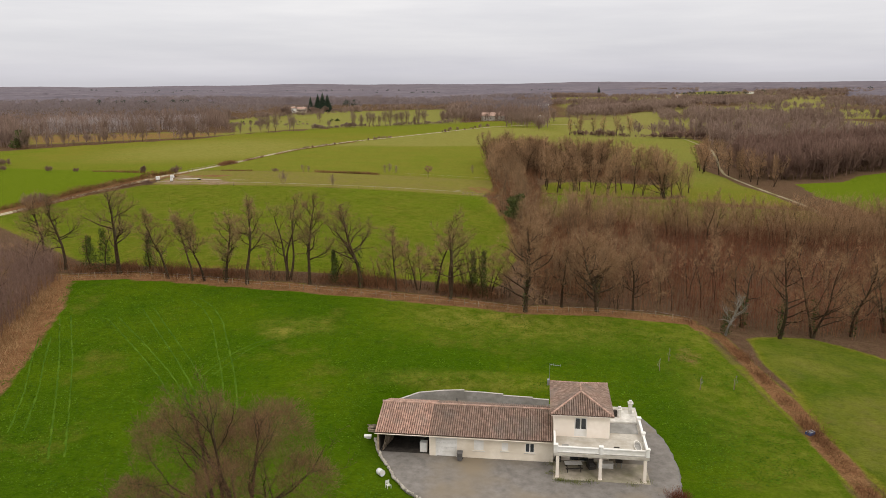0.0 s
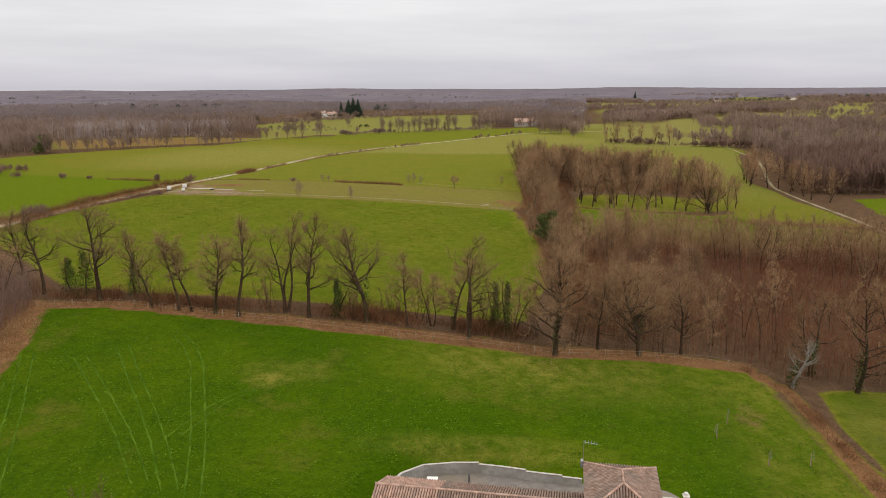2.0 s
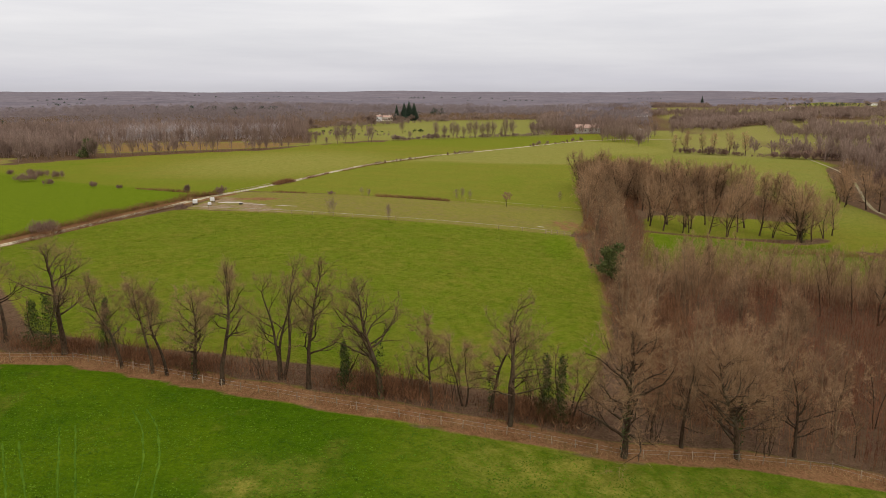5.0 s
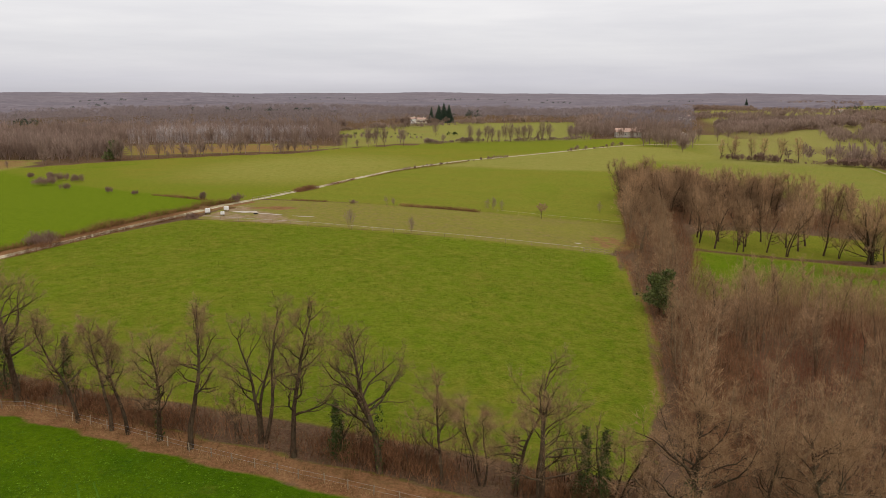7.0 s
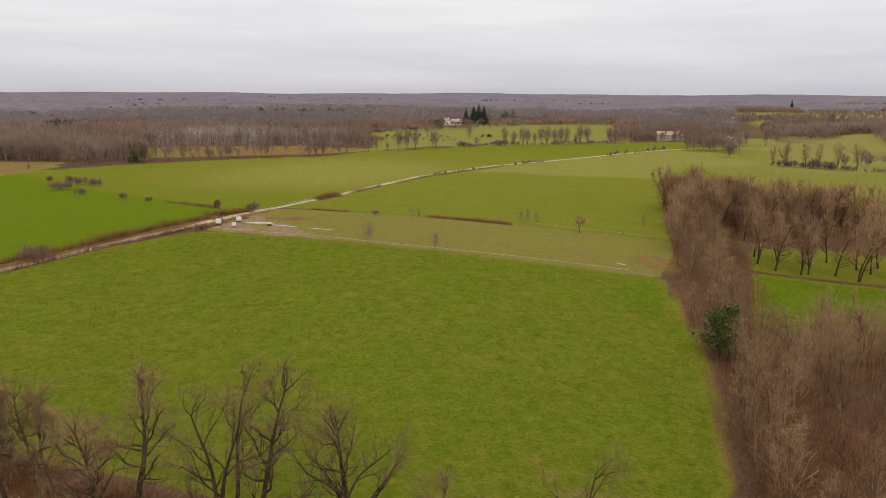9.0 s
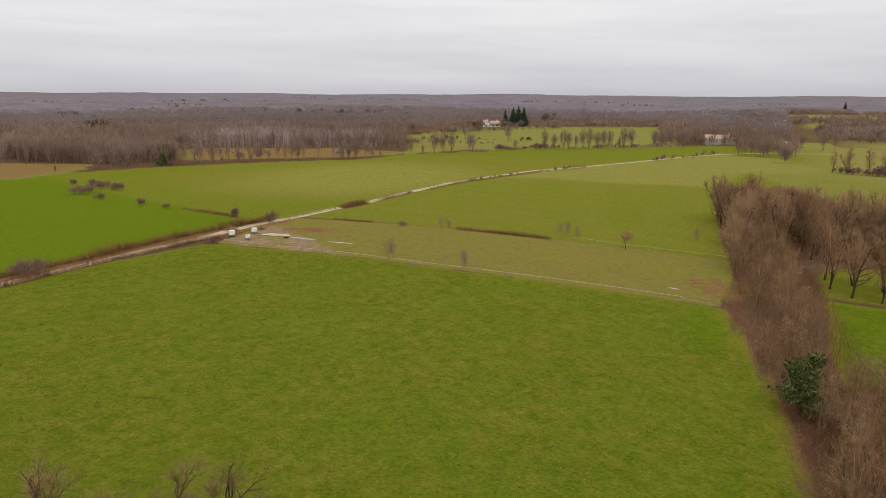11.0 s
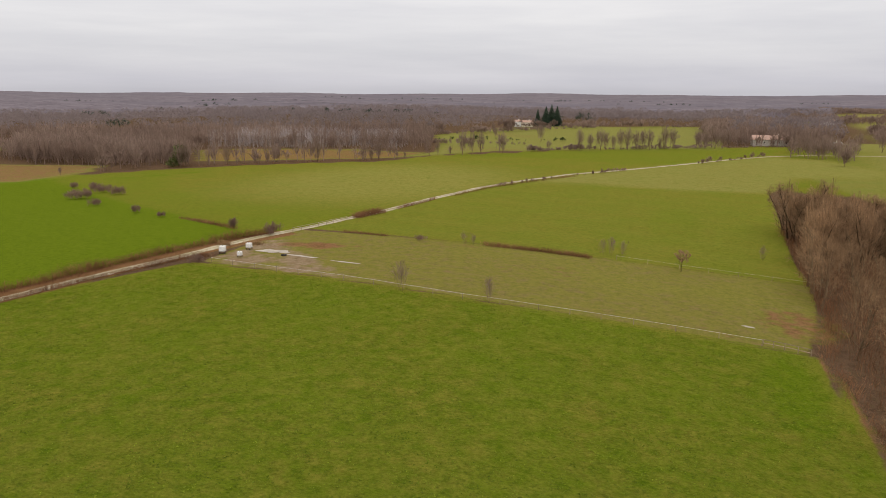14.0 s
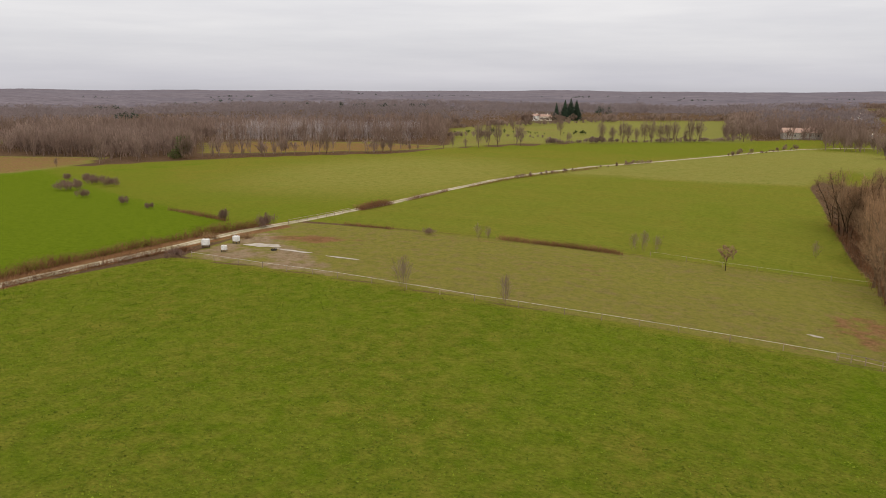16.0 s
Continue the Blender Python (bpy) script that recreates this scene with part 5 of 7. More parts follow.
stuff("east_wood", brush(x, y, RNG.uniform(9, 14, len(x)), RNG.uniform(4, 7, len(x)), 96, True, .5), M_FARWOOD_DARK, "dense dark brown leafless wood beside the track", "woodland")
x, y = scatter([(-300, 526), (-270, 532), (-245, 540), (-213, 561), (-180, 560), (-190, 610), (-300, 600)], 1300)
stuff("birch_wood", np.concatenate([shoots(x, y, RNG.uniform(8.5, 12.5, len(x)), .26, .05, 4)]), M_BIRCH, "pale grey birch wood with thin stems", "woodland")
x, y = scatter([(-309, 400), (-267, 410), (-247, 430), (-298, 510), (-389, 475), (-350, 420)], 620)
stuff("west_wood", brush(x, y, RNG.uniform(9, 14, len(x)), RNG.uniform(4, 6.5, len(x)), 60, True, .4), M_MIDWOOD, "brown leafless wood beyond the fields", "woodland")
px, py = [], []
for x0, y0, n, w, d in [(-781, 1126, 3, 30, 20), (-803, 1192, 4, 25, 25), (-841, 1285, 5, 25, 40), (-879, 1364, 6, 40, 30), (-669, 848, 6, 30, 20), (-740, 901, 5, 30, 20), (-456, 628, 3, 9, 8), (-448, 622, 2, 6, 6), (-463, 1010, 14, 60, 10), (-400, 1015, 16, 70, 8), (-1100, 1700, 16, 120, 25), (-640, 1900, 18, 160, 25), (-300, 2200, 16, 200, 25), (-1350, 1500, 12, 90, 30)] + [
                        (560, 1565, 34, 62, 24), (-118, 948, 10, 16, 8), (-20, 1800, 10, 120, 20), (820, 1640, 16, 90, 30), (300, 2300, 16, 160, 30), (-980, 2500, 22, 260, 40)]:
    px.append(x0 + RNG.normal(0, w * .6, n))
    py.append(y0 + RNG.normal(0, d * .6, n))
px, py = np.concatenate(px), np.concatenate(py)
stuff("far_pines", crowns(px, py, RNG.uniform(9, 14, len(px)), RNG.uniform(5, 9, len(px)), 60, .16, True), M_CONIFER, "scattered groups of dark evergreen trees in the distant wood", "woodland")

# trees of the boundary line behind the fields
def far_tree(seed, h, w, n, p, label, group=""):
    """A far bare tree: trunk and main limbs under a fan of thin ascending twigs."""
    t = Tree(seed, h, w * .8, h * .013, .25, 7, (0, 0), 1.1, 1 + seed % 2, 0, 2, 1.0, .02)
    t.tw = []
    with_haze(t, h, w, n, .16)
    return tree_thing("line_tree", t, place(*p), label, "tree", group, bark=M_BARK_TAN, twig=M_MIDWOOD)


line_trees = [far_tree(800 + i, 14.0, 7.5 + i % 3, 230, p, "bare tree in the field boundary line", "trees of the boundary line") for i, p in enumerate([(-233, 417), (-186, 460), (-129, 530), (-47, 608)])]
far_tree(820, 9.5, 10, 420, (69, 533), "broad rounded bare tree standing alone in the pasture")
LINE = [(-262, 372), (-250, 392), (-233, 415), (-216, 431), (-189, 457), (-157, 484), (-142, 520)]
k = 0
for a, b in zip(LINE[:-1], LINE[1:]):
    n = max(1, int(math.dist(a, b) / 6))
    for i in range(n):
        if rnd.random() < .6:
            f = (i + rnd.uniform(0, .9)) / n
            copy_thing(line_trees[k % 4], place(a[0] + (b[0] - a[0]) * f, a[1] + (b[1] - a[1]) * f + rnd.uniform(-3, 6), rnd.uniform(0, 6.28), rnd.choice((.3, .35, .45, .7, .85, .95))))
        k += 1
for x, y, sc in [(-125, 535, 1.0), (-121, 541, .95), (-110, 550, .9), (-108, 657, 1.0), (-70, 588, 1.0), (-64, 591, .8), (-58, 594, 1.0), (-55, 597, .9), (-51, 604, .7), (-42, 605, 1.05), (-37, 607, .9), (-33, 609, .95), (-29, 611, 1.0), (-20, 618, 1.1), (-15, 621, 1.0), (-23, 616, .6), (0, 632, .95), (5, 634, .8), (11, 636, 1.0), (16, 640, .8), (-142, 524, .6), (-136, 528, .4), (-88, 580, .5)] + [
                 (58, 584, 1.0), (65, 572, .9), (20, 648, .9), (28, 660, .8), (66, 664, .9), (72, 655, .8), (80, 645, .9), (95, 640, .9), (108, 640, 1.0), (118, 652, .9), (30, 690, 1.0), (70, 720, 1.0), (-40, 720, .5), (-150, 690, .7), (-170, 760, .7)]:
    copy_thing(line_trees[k % 4], place(x, y, rnd.uniform(0, 6.28), sc))
    k += 1


def far_hedge(line, h0, h1, gap, label, material=None, wide=3.0):
    n = int(1.6 * sum(math.dist(a, c) for a, c in zip(line[:-1], line[1:])) / gap)
    x, y = along(line, n, wide)
    h = 1.35 * RNG.uniform(h0, h1, n) * (.75 + .4 * np.sin(x / 11) * np.sin(y / 9))
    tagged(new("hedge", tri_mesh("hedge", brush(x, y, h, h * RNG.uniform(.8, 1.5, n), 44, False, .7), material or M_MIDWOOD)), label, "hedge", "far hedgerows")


far_hedge([(-207, 706), (-167, 769), (-128, 834), (-90, 880)], 2.5, 6, 2.2, "brown hedge across the far hillside", None, 6)
far_hedge([(-205, 650), (-150, 664), (-100, 665), (-70, 690)], 1.5, 3.2, 7, "scattered dark bushes on the far hillside", M_IVY, 6)
far_hedge([(-190, 600), (-150, 612), (-112, 620)], 1.5, 4, 3, "ragged brown hedge on the far hillside")
far_hedge([(-99, 568), (-84, 580), (-70, 592)], 2.5, 5.5, .9, "thick brown hedge below the boundary trees")
far_hedge([(-70, 594), (-40, 608), (-11, 624), (14, 640)], 1.2, 3.6, 1.4, "brown hedge below the far boundary trees")
far_hedge([(0, 520), (8, 532), (17, 547), (27, 566), (36, 584)], 1.2, 3.4, 4, "row of brown bushes beside the far lane", M_FARWOOD_DARK, 2)
far_hedge([(-185, 850), (-113, 905), (-40, 915), (30, 925)], 3, 8, 2.5, "brown hedge at the top of the far pasture", None, 6)
far_hedge([(84, 487), (113, 472), (146, 456), (172, 450)], 2.0, 5, 1.0, "dark hedge at the foot of the eastern trees", M_FARWOOD_DARK)
far_hedge([(20, 650), (60, 664), (100, 660)], .7, 1.6, 1.6, "brown hedge in front of the long barn")
far_hedge([(-76, 392), (-66, 415), (-52, 443), (-33, 474)], .8, 2.0, 3, "broken low hedge along the far lane", M_FARWOOD_DARK, 1.5)
east_lines = []
for k in range(22):
    yy = 640 + 56 * k * (1 + rnd.uniform(-.1, .1))
    xx = 107 + (yy - 667) * .147 + rnd.uniform(10, .3 * yy)
    east_lines.append([(xx, yy), (xx + rnd.uniform(60, 150), yy + rnd.uniform(-20, 25))] if k % 3 else [(xx, yy), (xx + rnd.uniform(10, 30), yy + rnd.uniform(60, 130))])
for ln in (*east_lines, [(335, 675), (360, 668), (390, 658)], [(127, 732), (175, 724)], [(185, 1015), (300, 1045)], [(240, 1160), (330, 1140), (420, 1120)], [(290, 1450), (450, 1430), (650, 1420)], [(330, 1750), (500, 1730), (700, 1720)], [(210, 650), (225, 760), (240, 860)], [(360, 660), (480, 650), (600, 640)], [(380, 760), (500, 770), (610, 790)]):
    x, y = along(ln, int(sum(math.dist(a, c) for a, c in zip(ln[:-1], ln[1:])) / 2.6), 5)
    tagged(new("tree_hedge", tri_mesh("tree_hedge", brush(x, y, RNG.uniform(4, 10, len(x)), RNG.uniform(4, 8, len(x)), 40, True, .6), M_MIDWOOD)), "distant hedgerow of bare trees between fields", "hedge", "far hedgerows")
hedge("hedge", [(-240, 412), (-216, 433), (-189, 459), (-157, 483)], 900, 2.0, .6, 2.4, "thin brown hedge along the field boundary")
ev2 = empty("evergreen_tree", place(-238, 418), "dark evergreen tree in the boundary line", "tree")
link("crown", tri_mesh("crown", np.concatenate([leaf_cloud(RNG, 260, (RNG.uniform(-2, 2), RNG.uniform(-2, 2), 2 + 1.3 * k), (3.4, 3.4, 1.9), .5) for k in range(6)]), M_EVERGREEN), ev2)
link("trunk", mesh_from("trunk", Tree(66, 8, 5, .25, .2, 6, twigs=0, sub=3).verts, Tree(66, 8, 5, .25, .2, 6, twigs=0, sub=3).faces, M_BARK), ev2)


def conifer(x, y, h, w):
    root = empty("conifer", place(x, y), "tall dark conifer beside the far farmhouse", "tree", "conifers by the farmhouse")
    v, f = [], []
    tube(v, f, [Vector((0, 0, -.3)), Vector((0, 0, h * .97))], [h * .02, .05], 6)
    link("trunk", mesh_from("trunk", v, f, M_BARK), root)
    tr = []
    for k in range(26):
        z = h * (.08 + .9 * k / 26)
        r = w * .5 * (1 - (k / 26) ** 1.3) + .3
        for j in range(13):
            a = j * 6.28 / 13 + RNG.uniform(0, .5)
            t0 = Vector((math.cos(a) * r * RNG.uniform(.75, 1.15), math.sin(a) * r * RNG.uniform(.75, 1.15), z - r * .28))
            s = Vector((-math.sin(a), math.cos(a), 0)) * r * .26
            tr.append((Vector((0, 0, z + .7)), t0 - s, t0 + s))
    link("crown", tri_mesh("crown", [[tuple(p) for p in q] for q in tr], M_CONIFER), root)


for x, y, h, w in [(-142, 892, 23, 14), (-147, 888, 21, 13), (-137, 897, 21, 13), (-156, 890, 18, 8), (395, 1900, 26, 12)]:
    conifer(x, y, h, w)


# ---- the house ----
def wall_run(u0, u1, v0, v1, z0, z1, holes=()):
    """A wall along u with rectangular openings (u0, u1, z0, z1), one closed body with reveals."""
    us = sorted({u0, u1, *[v for h in holes for v in h[:2]]})
    zs = sorted({z0, z1, *[max(v, z0) for h in holes for v in h[2:]]})
    bm = bmesh.new()
    at = {}

    def corner(i, j, v):
        if (i, j, v) not in at:
            at[i, j, v] = bm.verts.new((us[i], v, zs[j]))
        return at[i, j, v]

    def solid(i, j):
        if not (0 <= i < len(us) - 1 and 0 <= j < len(zs) - 1):
            return False
        cu, cz = (us[i] + us[i + 1]) / 2, (zs[j] + zs[j + 1]) / 2
        return not any(a < cu < b and c < cz < d for a, b, c, d in holes)

    for i in range(len(us) - 1):
        for j in range(len(zs) - 1):
            if not solid(i, j):
                continue
            c = [(i, j), (i + 1, j), (i + 1, j + 1), (i, j + 1)]
            bm.faces.new([corner(*p, v0) for p in c])
            bm.faces.new([corner(*p, v1) for p in reversed(c)])
            for k, (di, dj) in enumerate(((0, -1), (1, 0), (0, 1), (-1, 0))):
                if not solid(i + di, j + dj):
                    a, b = c[k], c[(k + 1) % 4]
                    bm.faces.new([corner(*b, v0), corner(*a, v0), corner(*a, v1), corner(*b, v1)])
    bmesh.ops.recalc_face_normals(bm, faces=bm.faces)
    return bm


def tiled_slope(a, b, rise, frac, pitch=.24, course=.42):
    """Rows of barrel tiles between the eave a-b and the ridge; frac(s) is how far up the slope column s reaches."""
    a, b, rise = Vector(a), Vector(b), Vector(rise)
    along_e = b - a
    n = max(2, int(along_e.length / pitch))
    eu = along_e / n
    nrm = along_e.cross(rise).normalized()
    if nrm.z < 0:
        nrm = -nrm
    V, F = [], []
    rows = int(rise.length / course)
    for i in range(n):
        top = frac((i + .5) / n)
        for j in range(rows):
            k0, k1 = j / rows, min((j + 1.12) / rows, top)
            if k1 - k0 < .02:
                break
            o = len(V)
            off = random.uniform(-.012, .012)
            for k, lift in ((k0, .034), (k1, .014)):
                base = a + eu * i + rise * k
                for w, h in ((.1, -.03), (.26, .09), (.5, .14), (.74, .09), (.9, -.03)):
                    V.append(base + eu * w + nrm * (h * .8 + lift + off))
            for q in range(4):
                F.append((o + q, o + q + 1, o + q + 6, o + q + 5))
    return V, F


def roof_part(name, slopes, material, parent, label=""):
    V, F = [], []
    for sl in slopes:
        v, f = tiled_slope(*sl)
        o = len(V)
        V += v
        F += [tuple(q + o for q in g) for g in f]
    return link(name, mesh_from(name, V, F, material), parent, label)


def ridge_caps(name, path, parent, material):
    V, F = [], []
    for a, b in path:
        a, b = Vector(a), Vector(b)
        n = max(2, int((b - a).length / .4))
        for i in range(n):
            p, q = a.lerp(b, i / n), a.lerp(b, (i + 1.15) / n)
            tube(V, F, [p + Vector((0, 0, .02)), q], [.13, .105], 6, True)
    return link(name, mesh_from(name, V, F, material), parent)


def window_part(name, parent, u0, u1, v, z0, z1, panes=2, shut=False, label=""):
    w = part(name, boxes((u0 - .06, u0, v - .05, v + .06, z0 - .06, z1 + .06), (u1, u1 + .06, v - .05, v + .06, z0 - .06, z1 + .06), (u0, u1, v - .05, v + .06, z1, z1 + .06), (u0, u1, v - .05, v + .06, z0 - .06, z0)), M_WHITE, parent, label)
    part("sill", boxes((u0 - .15, u1 + .15, v - .16, v - .052, z0 - .13, z0 - .064), bevel=.01), M_STONEWHITE, w)
    if shut:
        n = max(6, int((z1 - z0) / .09))
        part("roller_shutter", boxes(*[(u0, u1, v - .035 + .006 * (i % 2), v + .02, z0 + (z1 - z0) * i / n, z0 + (z1 - z0) * (i + .92) / n) for i in range(n)]), M_WHITE, w, "closed white roller shutter")
        return w
    s = (u1 - u0) / panes
    for i in range(panes):
        part("pane", boxes((u0 + s * i + .05, u0 + s * (i + 1) - .05, v - .01, v + .012, z0 + .05, z1 - .05)), M_GLASS, w)
        part("sash", boxes((u0 + s * i, u0 + s * i + .05, v - .03, v + .03, z0, z1), (u0 + s * (i + 1) - .05, u0 + s * (i + 1), v - .03, v + .03, z0, z1), (u0 + s * i + .05, u0 + s * (i + 1) - .05, v - .03, v + .03, z0, z0 + .05), (u0 + s * i + .05, u0 + s * (i + 1) - .05, v - .03, v + .03, z1 - .05, z1)), M_WHITE, w)
    return w


def build_house():
    h = empty("house", HOUSE, "cream rendered house with clay tiles, square tower and terrace", "house")
    part("wall", wall_run(0, 13.4, 0, .25, -.3, 2.55, [(.8, 2.95, 0, 2.1), (4.9, 5.95, .95, 2.1), (7.9, 8.6, 1.05, 2.0), (10.45, 11.4, 1.0, 2.05)]), M_RENDER, h)
    part("wall", boxes((0, 13.4, 7.75, 8.0, -.3, 2.6)), M_RENDER, h)
    part("wall", boxes((0, .25, .25, 7.75, -.3, 2.6)), M_RENDER, h)
    g = bmesh.new()
    for u in (0.0, 13.15):
        vs = [g.verts.new((u + d, v, z)) for d in (0, .25) for v, z in ((0, 2.6), (8, 2.6), (4.2, 4.05))]
        g.faces.new(vs[:3]), g.faces.new(vs[3:][::-1])
        for i in range(3):
            j = (i + 1) % 3
            g.faces.new((vs[i], vs[i + 3], vs[j + 3], vs[j]))
    bmesh.ops.recalc_face_normals(g, faces=g.faces)
    part("gable", g, M_RENDER, h)
    part("floor_slab", boxes((0.26, 13.14, .26, 7.7, -.25, .03)), M_CONCRETE, h)
    # near-black floor: the shade under the carport roof is in its colour
    part("carport_floor", boxes((-5.5, -.02, .3, 7.7, -.25, .035)), M_DARK, h)
    gd = part("garage_door", boxes(*[(.8, 2.95, .06, .13, .02 + .52 * i, .51 + .52 * i) for i in range(4)], bevel=.012), M_WHITE, h, "closed white panelled garage door")
    part("frame", boxes((.7, .8, -.02, .14, 0, 2.18), (2.95, 3.05, -.02, .14, 0, 2.18), (.8, 2.95, -.02, .14, 2.1, 2.18)), M_WHITE, gd)
    part("handle", boxes((1.8, 1.95, .02, .06, .95, .99)), M_METAL, gd)
    window_part("window", h, 4.9, 5.95, .08, .95, 2.1, shut=True)
    window_part("window", h, 7.9, 8.6, .08, 1.05, 2.0, shut=True)
    window_part("window", h, 10.45, 11.4, .08, 1.0, 2.05)
    # main roof and carport roof share one ridge
    full = lambda s: 1.0
    roof_part("roof", [((0, -.4, 2.58), (13.35, -.4, 2.58), (0, 4.65, 1.55), full), ((13.35, 8.4, 2.58), (0, 8.4, 2.58), (0, -4.15, 1.55), full)], M_TILE, h, "weathered brown barrel-tile roof")
    roof_part("carport_roof", [((-6.0, -.4, 2.58), (-.02, -.4, 2.58), (0, 4.65, 1.55), full), ((-.02, 8.4, 2.58), (-6.0, 8.4, 2.58), (0, -4.15, 1.55), full)], M_TILE_PINK, h, "newer mottled pink clay-tile roof")
    ridge_caps("ridge", [((-6.0, 4.25, 4.2), (13.3, 4.25, 4.2))], h, M_TILE_PINK)
    und = bmesh.new()
    for u0, u1 in ((-5.9, 13.3),):
        vs = [und.verts.new(p) for p in ((u0, -.38, 2.555), (u1, -.38, 2.555), (u1, 4.25, 4.1), (u0, 4.25, 4.1), (u1, 8.38, 2.555), (u0, 8.38, 2.555))]
        und.faces.new((vs[0], vs[1], vs[2], vs[3])), und.faces.new((vs[3], vs[2], vs[4], vs[5]))
    part("roof_boarding", und, M_TILE_BASE, h)
    v, f = [], []
    tube(v, f, [Vector((-6.0, -.47, 2.5)), Vector((13.3, -.47, 2.47))], [.05, .05], 8)
    link("gutter", mesh_from("gutter", v, f, M_RENDER, True), h)
    # carport; its walls take the dark material, shade put into their colour
    part("carport_wall", boxes((-5.7, -.02, 7.75, 8.0, -.3, 2.55)), M_DARK, h, "carport wall with the indoor shade put into its dark colour")
    part("carport_wall", boxes((-5.75, -5.55, .3, 7.74, -.3, 2.5)), M_DARK, h, "carport wall with the indoor shade put into its dark colour")
    part("carport_beam", boxes((-5.8, -.02, -.1, .08, 2.3, 2.5)), M_WOOD, h)
    part("carport_post", boxes((-5.78, -5.6, -.1, .08, 0, 2.3)), M_WOODPALE, h)
    # tower
    part("tower_wall", wall_run(13.4, 19.3, .6, .85, -.3, 2.5, [(14.0, 14.8, .9, 2.0), (15.2, 17.2, .05, 2.1)]), M_RENDER_PINK, h)
    part("tower_wall", wall_run(13.4, 19.3, .6, .85, 2.5, 5.45, [(15.6, 16.9, 2.9, 5.05)]), M_RENDER_PINK, h)
    part("tower_wall", boxes((13.4, 19.3, 8.45, 8.7, -.3, 5.45)), M_RENDER_PINK, h)
    part("tower_wall", boxes((13.4, 13.65, .86, 8.44, -.3, 5.45)), M_RENDER_PINK, h)
    part("tower_wall", boxes((19.05, 19.3, .86, 8.44, -.3, 5.45)), M_RENDER_PINK, h)
    part("tower_ceiling", boxes((13.66, 19.04, .86, 8.44, 5.3, 5.4)), M_WHITE, h)
    hb = bmesh.new()
    hv = [hb.verts.new(p) for p in ((13.08, .23, 5.43), (19.62, .23, 5.43), (19.62, 9.02, 5.43), (13.08, 9.02, 5.43), (16.35, 3.5, 6.72), (16.35, 5.75, 6.72))]
    for q in ((0, 1, 4), (1, 2, 5, 4), (2, 3, 5), (3, 0, 4, 5)):
        hb.faces.new([hv[i] for i in q])
    part("roof_boarding", hb, M_TILE_BASE, h)
    roof_part("tower_roof", [((13.05, .2, 5.45), (19.65, .2, 5.45), (0, 3.3, 1.3), lambda s: 1 - abs(2 * s - 1)), ((19.65, 9.05, 5.45), (13.05, 9.05, 5.45), (0, -3.3, 1.3), lambda s: 1 - abs(2 * s - 1)),
                             ((13.05, 9.05, 5.45), (13.05, .2, 5.45), (3.3, 0, 1.3), lambda s: min(1, min(s, 1 - s) * 8.85 / 3.3)), ((19.65, .2, 5.45), (19.65, 9.05, 5.45), (-3.3, 0, 1.3), lambda s: min(1, min(s, 1 - s) * 8.85 / 3.3))], M_TILE, h, "brown hipped clay-tile roof")
    ridge_caps("hip", [((13.05, .2, 5.5), (16.35, 3.5, 6.83)), ((19.65, .2, 5.5), (16.35, 3.5, 6.83)), ((13.05, 9.05, 5.5), (16.35, 5.75, 6.83)), ((19.65, 9.05, 5.5), (16.35, 5.75, 6.83)), ((16.35, 3.5, 6.83), (16.35, 5.75, 6.83))], h, M_TILE_PINK)
    part("cornice", boxes((13.1, 19.6, .25, .6, 5.32, 5.44), (13.1, 19.6, 8.7, 9.0, 5.32, 5.44), (13.1, 13.4, .6, 8.7, 5.32, 5.44), (19.3, 19.6, .6, 8.7, 5.32, 5.44)), M_RENDER_PINK, h)
    fd = part("terrace_door", boxes((15.6, 15.68, .62, .72, 2.9, 5.05), (16.82, 16.9, .62, .72, 2.9, 5.05), (15.68, 16.82, .62, .72, 4.97, 5.05), (16.21, 16.29, .62, .72, 2.9, 4.97)), M_WHITE, h, "white double door with dark upper panes")
    for u in (15.68, 16.29):
        part("door_panel", boxes((u, u + .53, .66, .7, 2.9, 3.75)), M_WHITE, fd)
        part("pane", boxes((u + .05, u + .48, .67, .69, 3.76, 4.95)), M_GLASS, fd)
    window_part("window", h, 14.0, 14.8, .68, .9, 2.0)
    pd = part("porch_door", boxes((15.2, 15.28, .64, .76, .05, 2.1), (17.12, 17.2, .64, .76, .05, 2.1), (15.28, 17.12, .64, .76, 2.02, 2.1), (16.16, 16.24, .64, .76, .05, 2.02)), M_WOOD, h, "dark glazed porch door")
    part("pane", boxes((15.28, 16.16, .68, .71, .06, 2.02), (16.24, 17.12, .68, .71, .06, 2.02)), M_GLASS, pd)
    v, f = [], []
    tube(v, f, [Vector((13.0, 8.7, 5.4)), Vector((13.0, 8.7, 7.9))], [.025, .02], 6)
    tube(v, f, [Vector((13.0, 8.7, 7.75)), Vector((14.3, 8.5, 7.68))], [.02, .02], 5)
    for k in range(5):
        tube(v, f, [Vector((13.15 + .26 * k, 8.3, 7.75)), Vector((13.15 + .26 * k, 9.0, 7.75))], [.012, .012], 4)
    link("antenna", mesh_from("antenna", v, f, M_METAL), h, "thin grey television aerial")
    part("satellite_box", boxes((12.75, 13.0, 8.5, 8.95, 5.2, 5.9), bevel=.04), M_METAL, h)
    # roof terrace on pillars
    part("terrace_slab", boxes((13.35, 22.95, -3.15, .58, 2.5, 2.84), (19.32, 22.95, .58, 8.7, 2.5, 2.84), bevel=.02), M_TERRACE, h)
    part("porch_floor", boxes((13.4, 23.2, -3.4, .58, -.25, .03)), M_PORCH, h, "beige concrete porch floor")
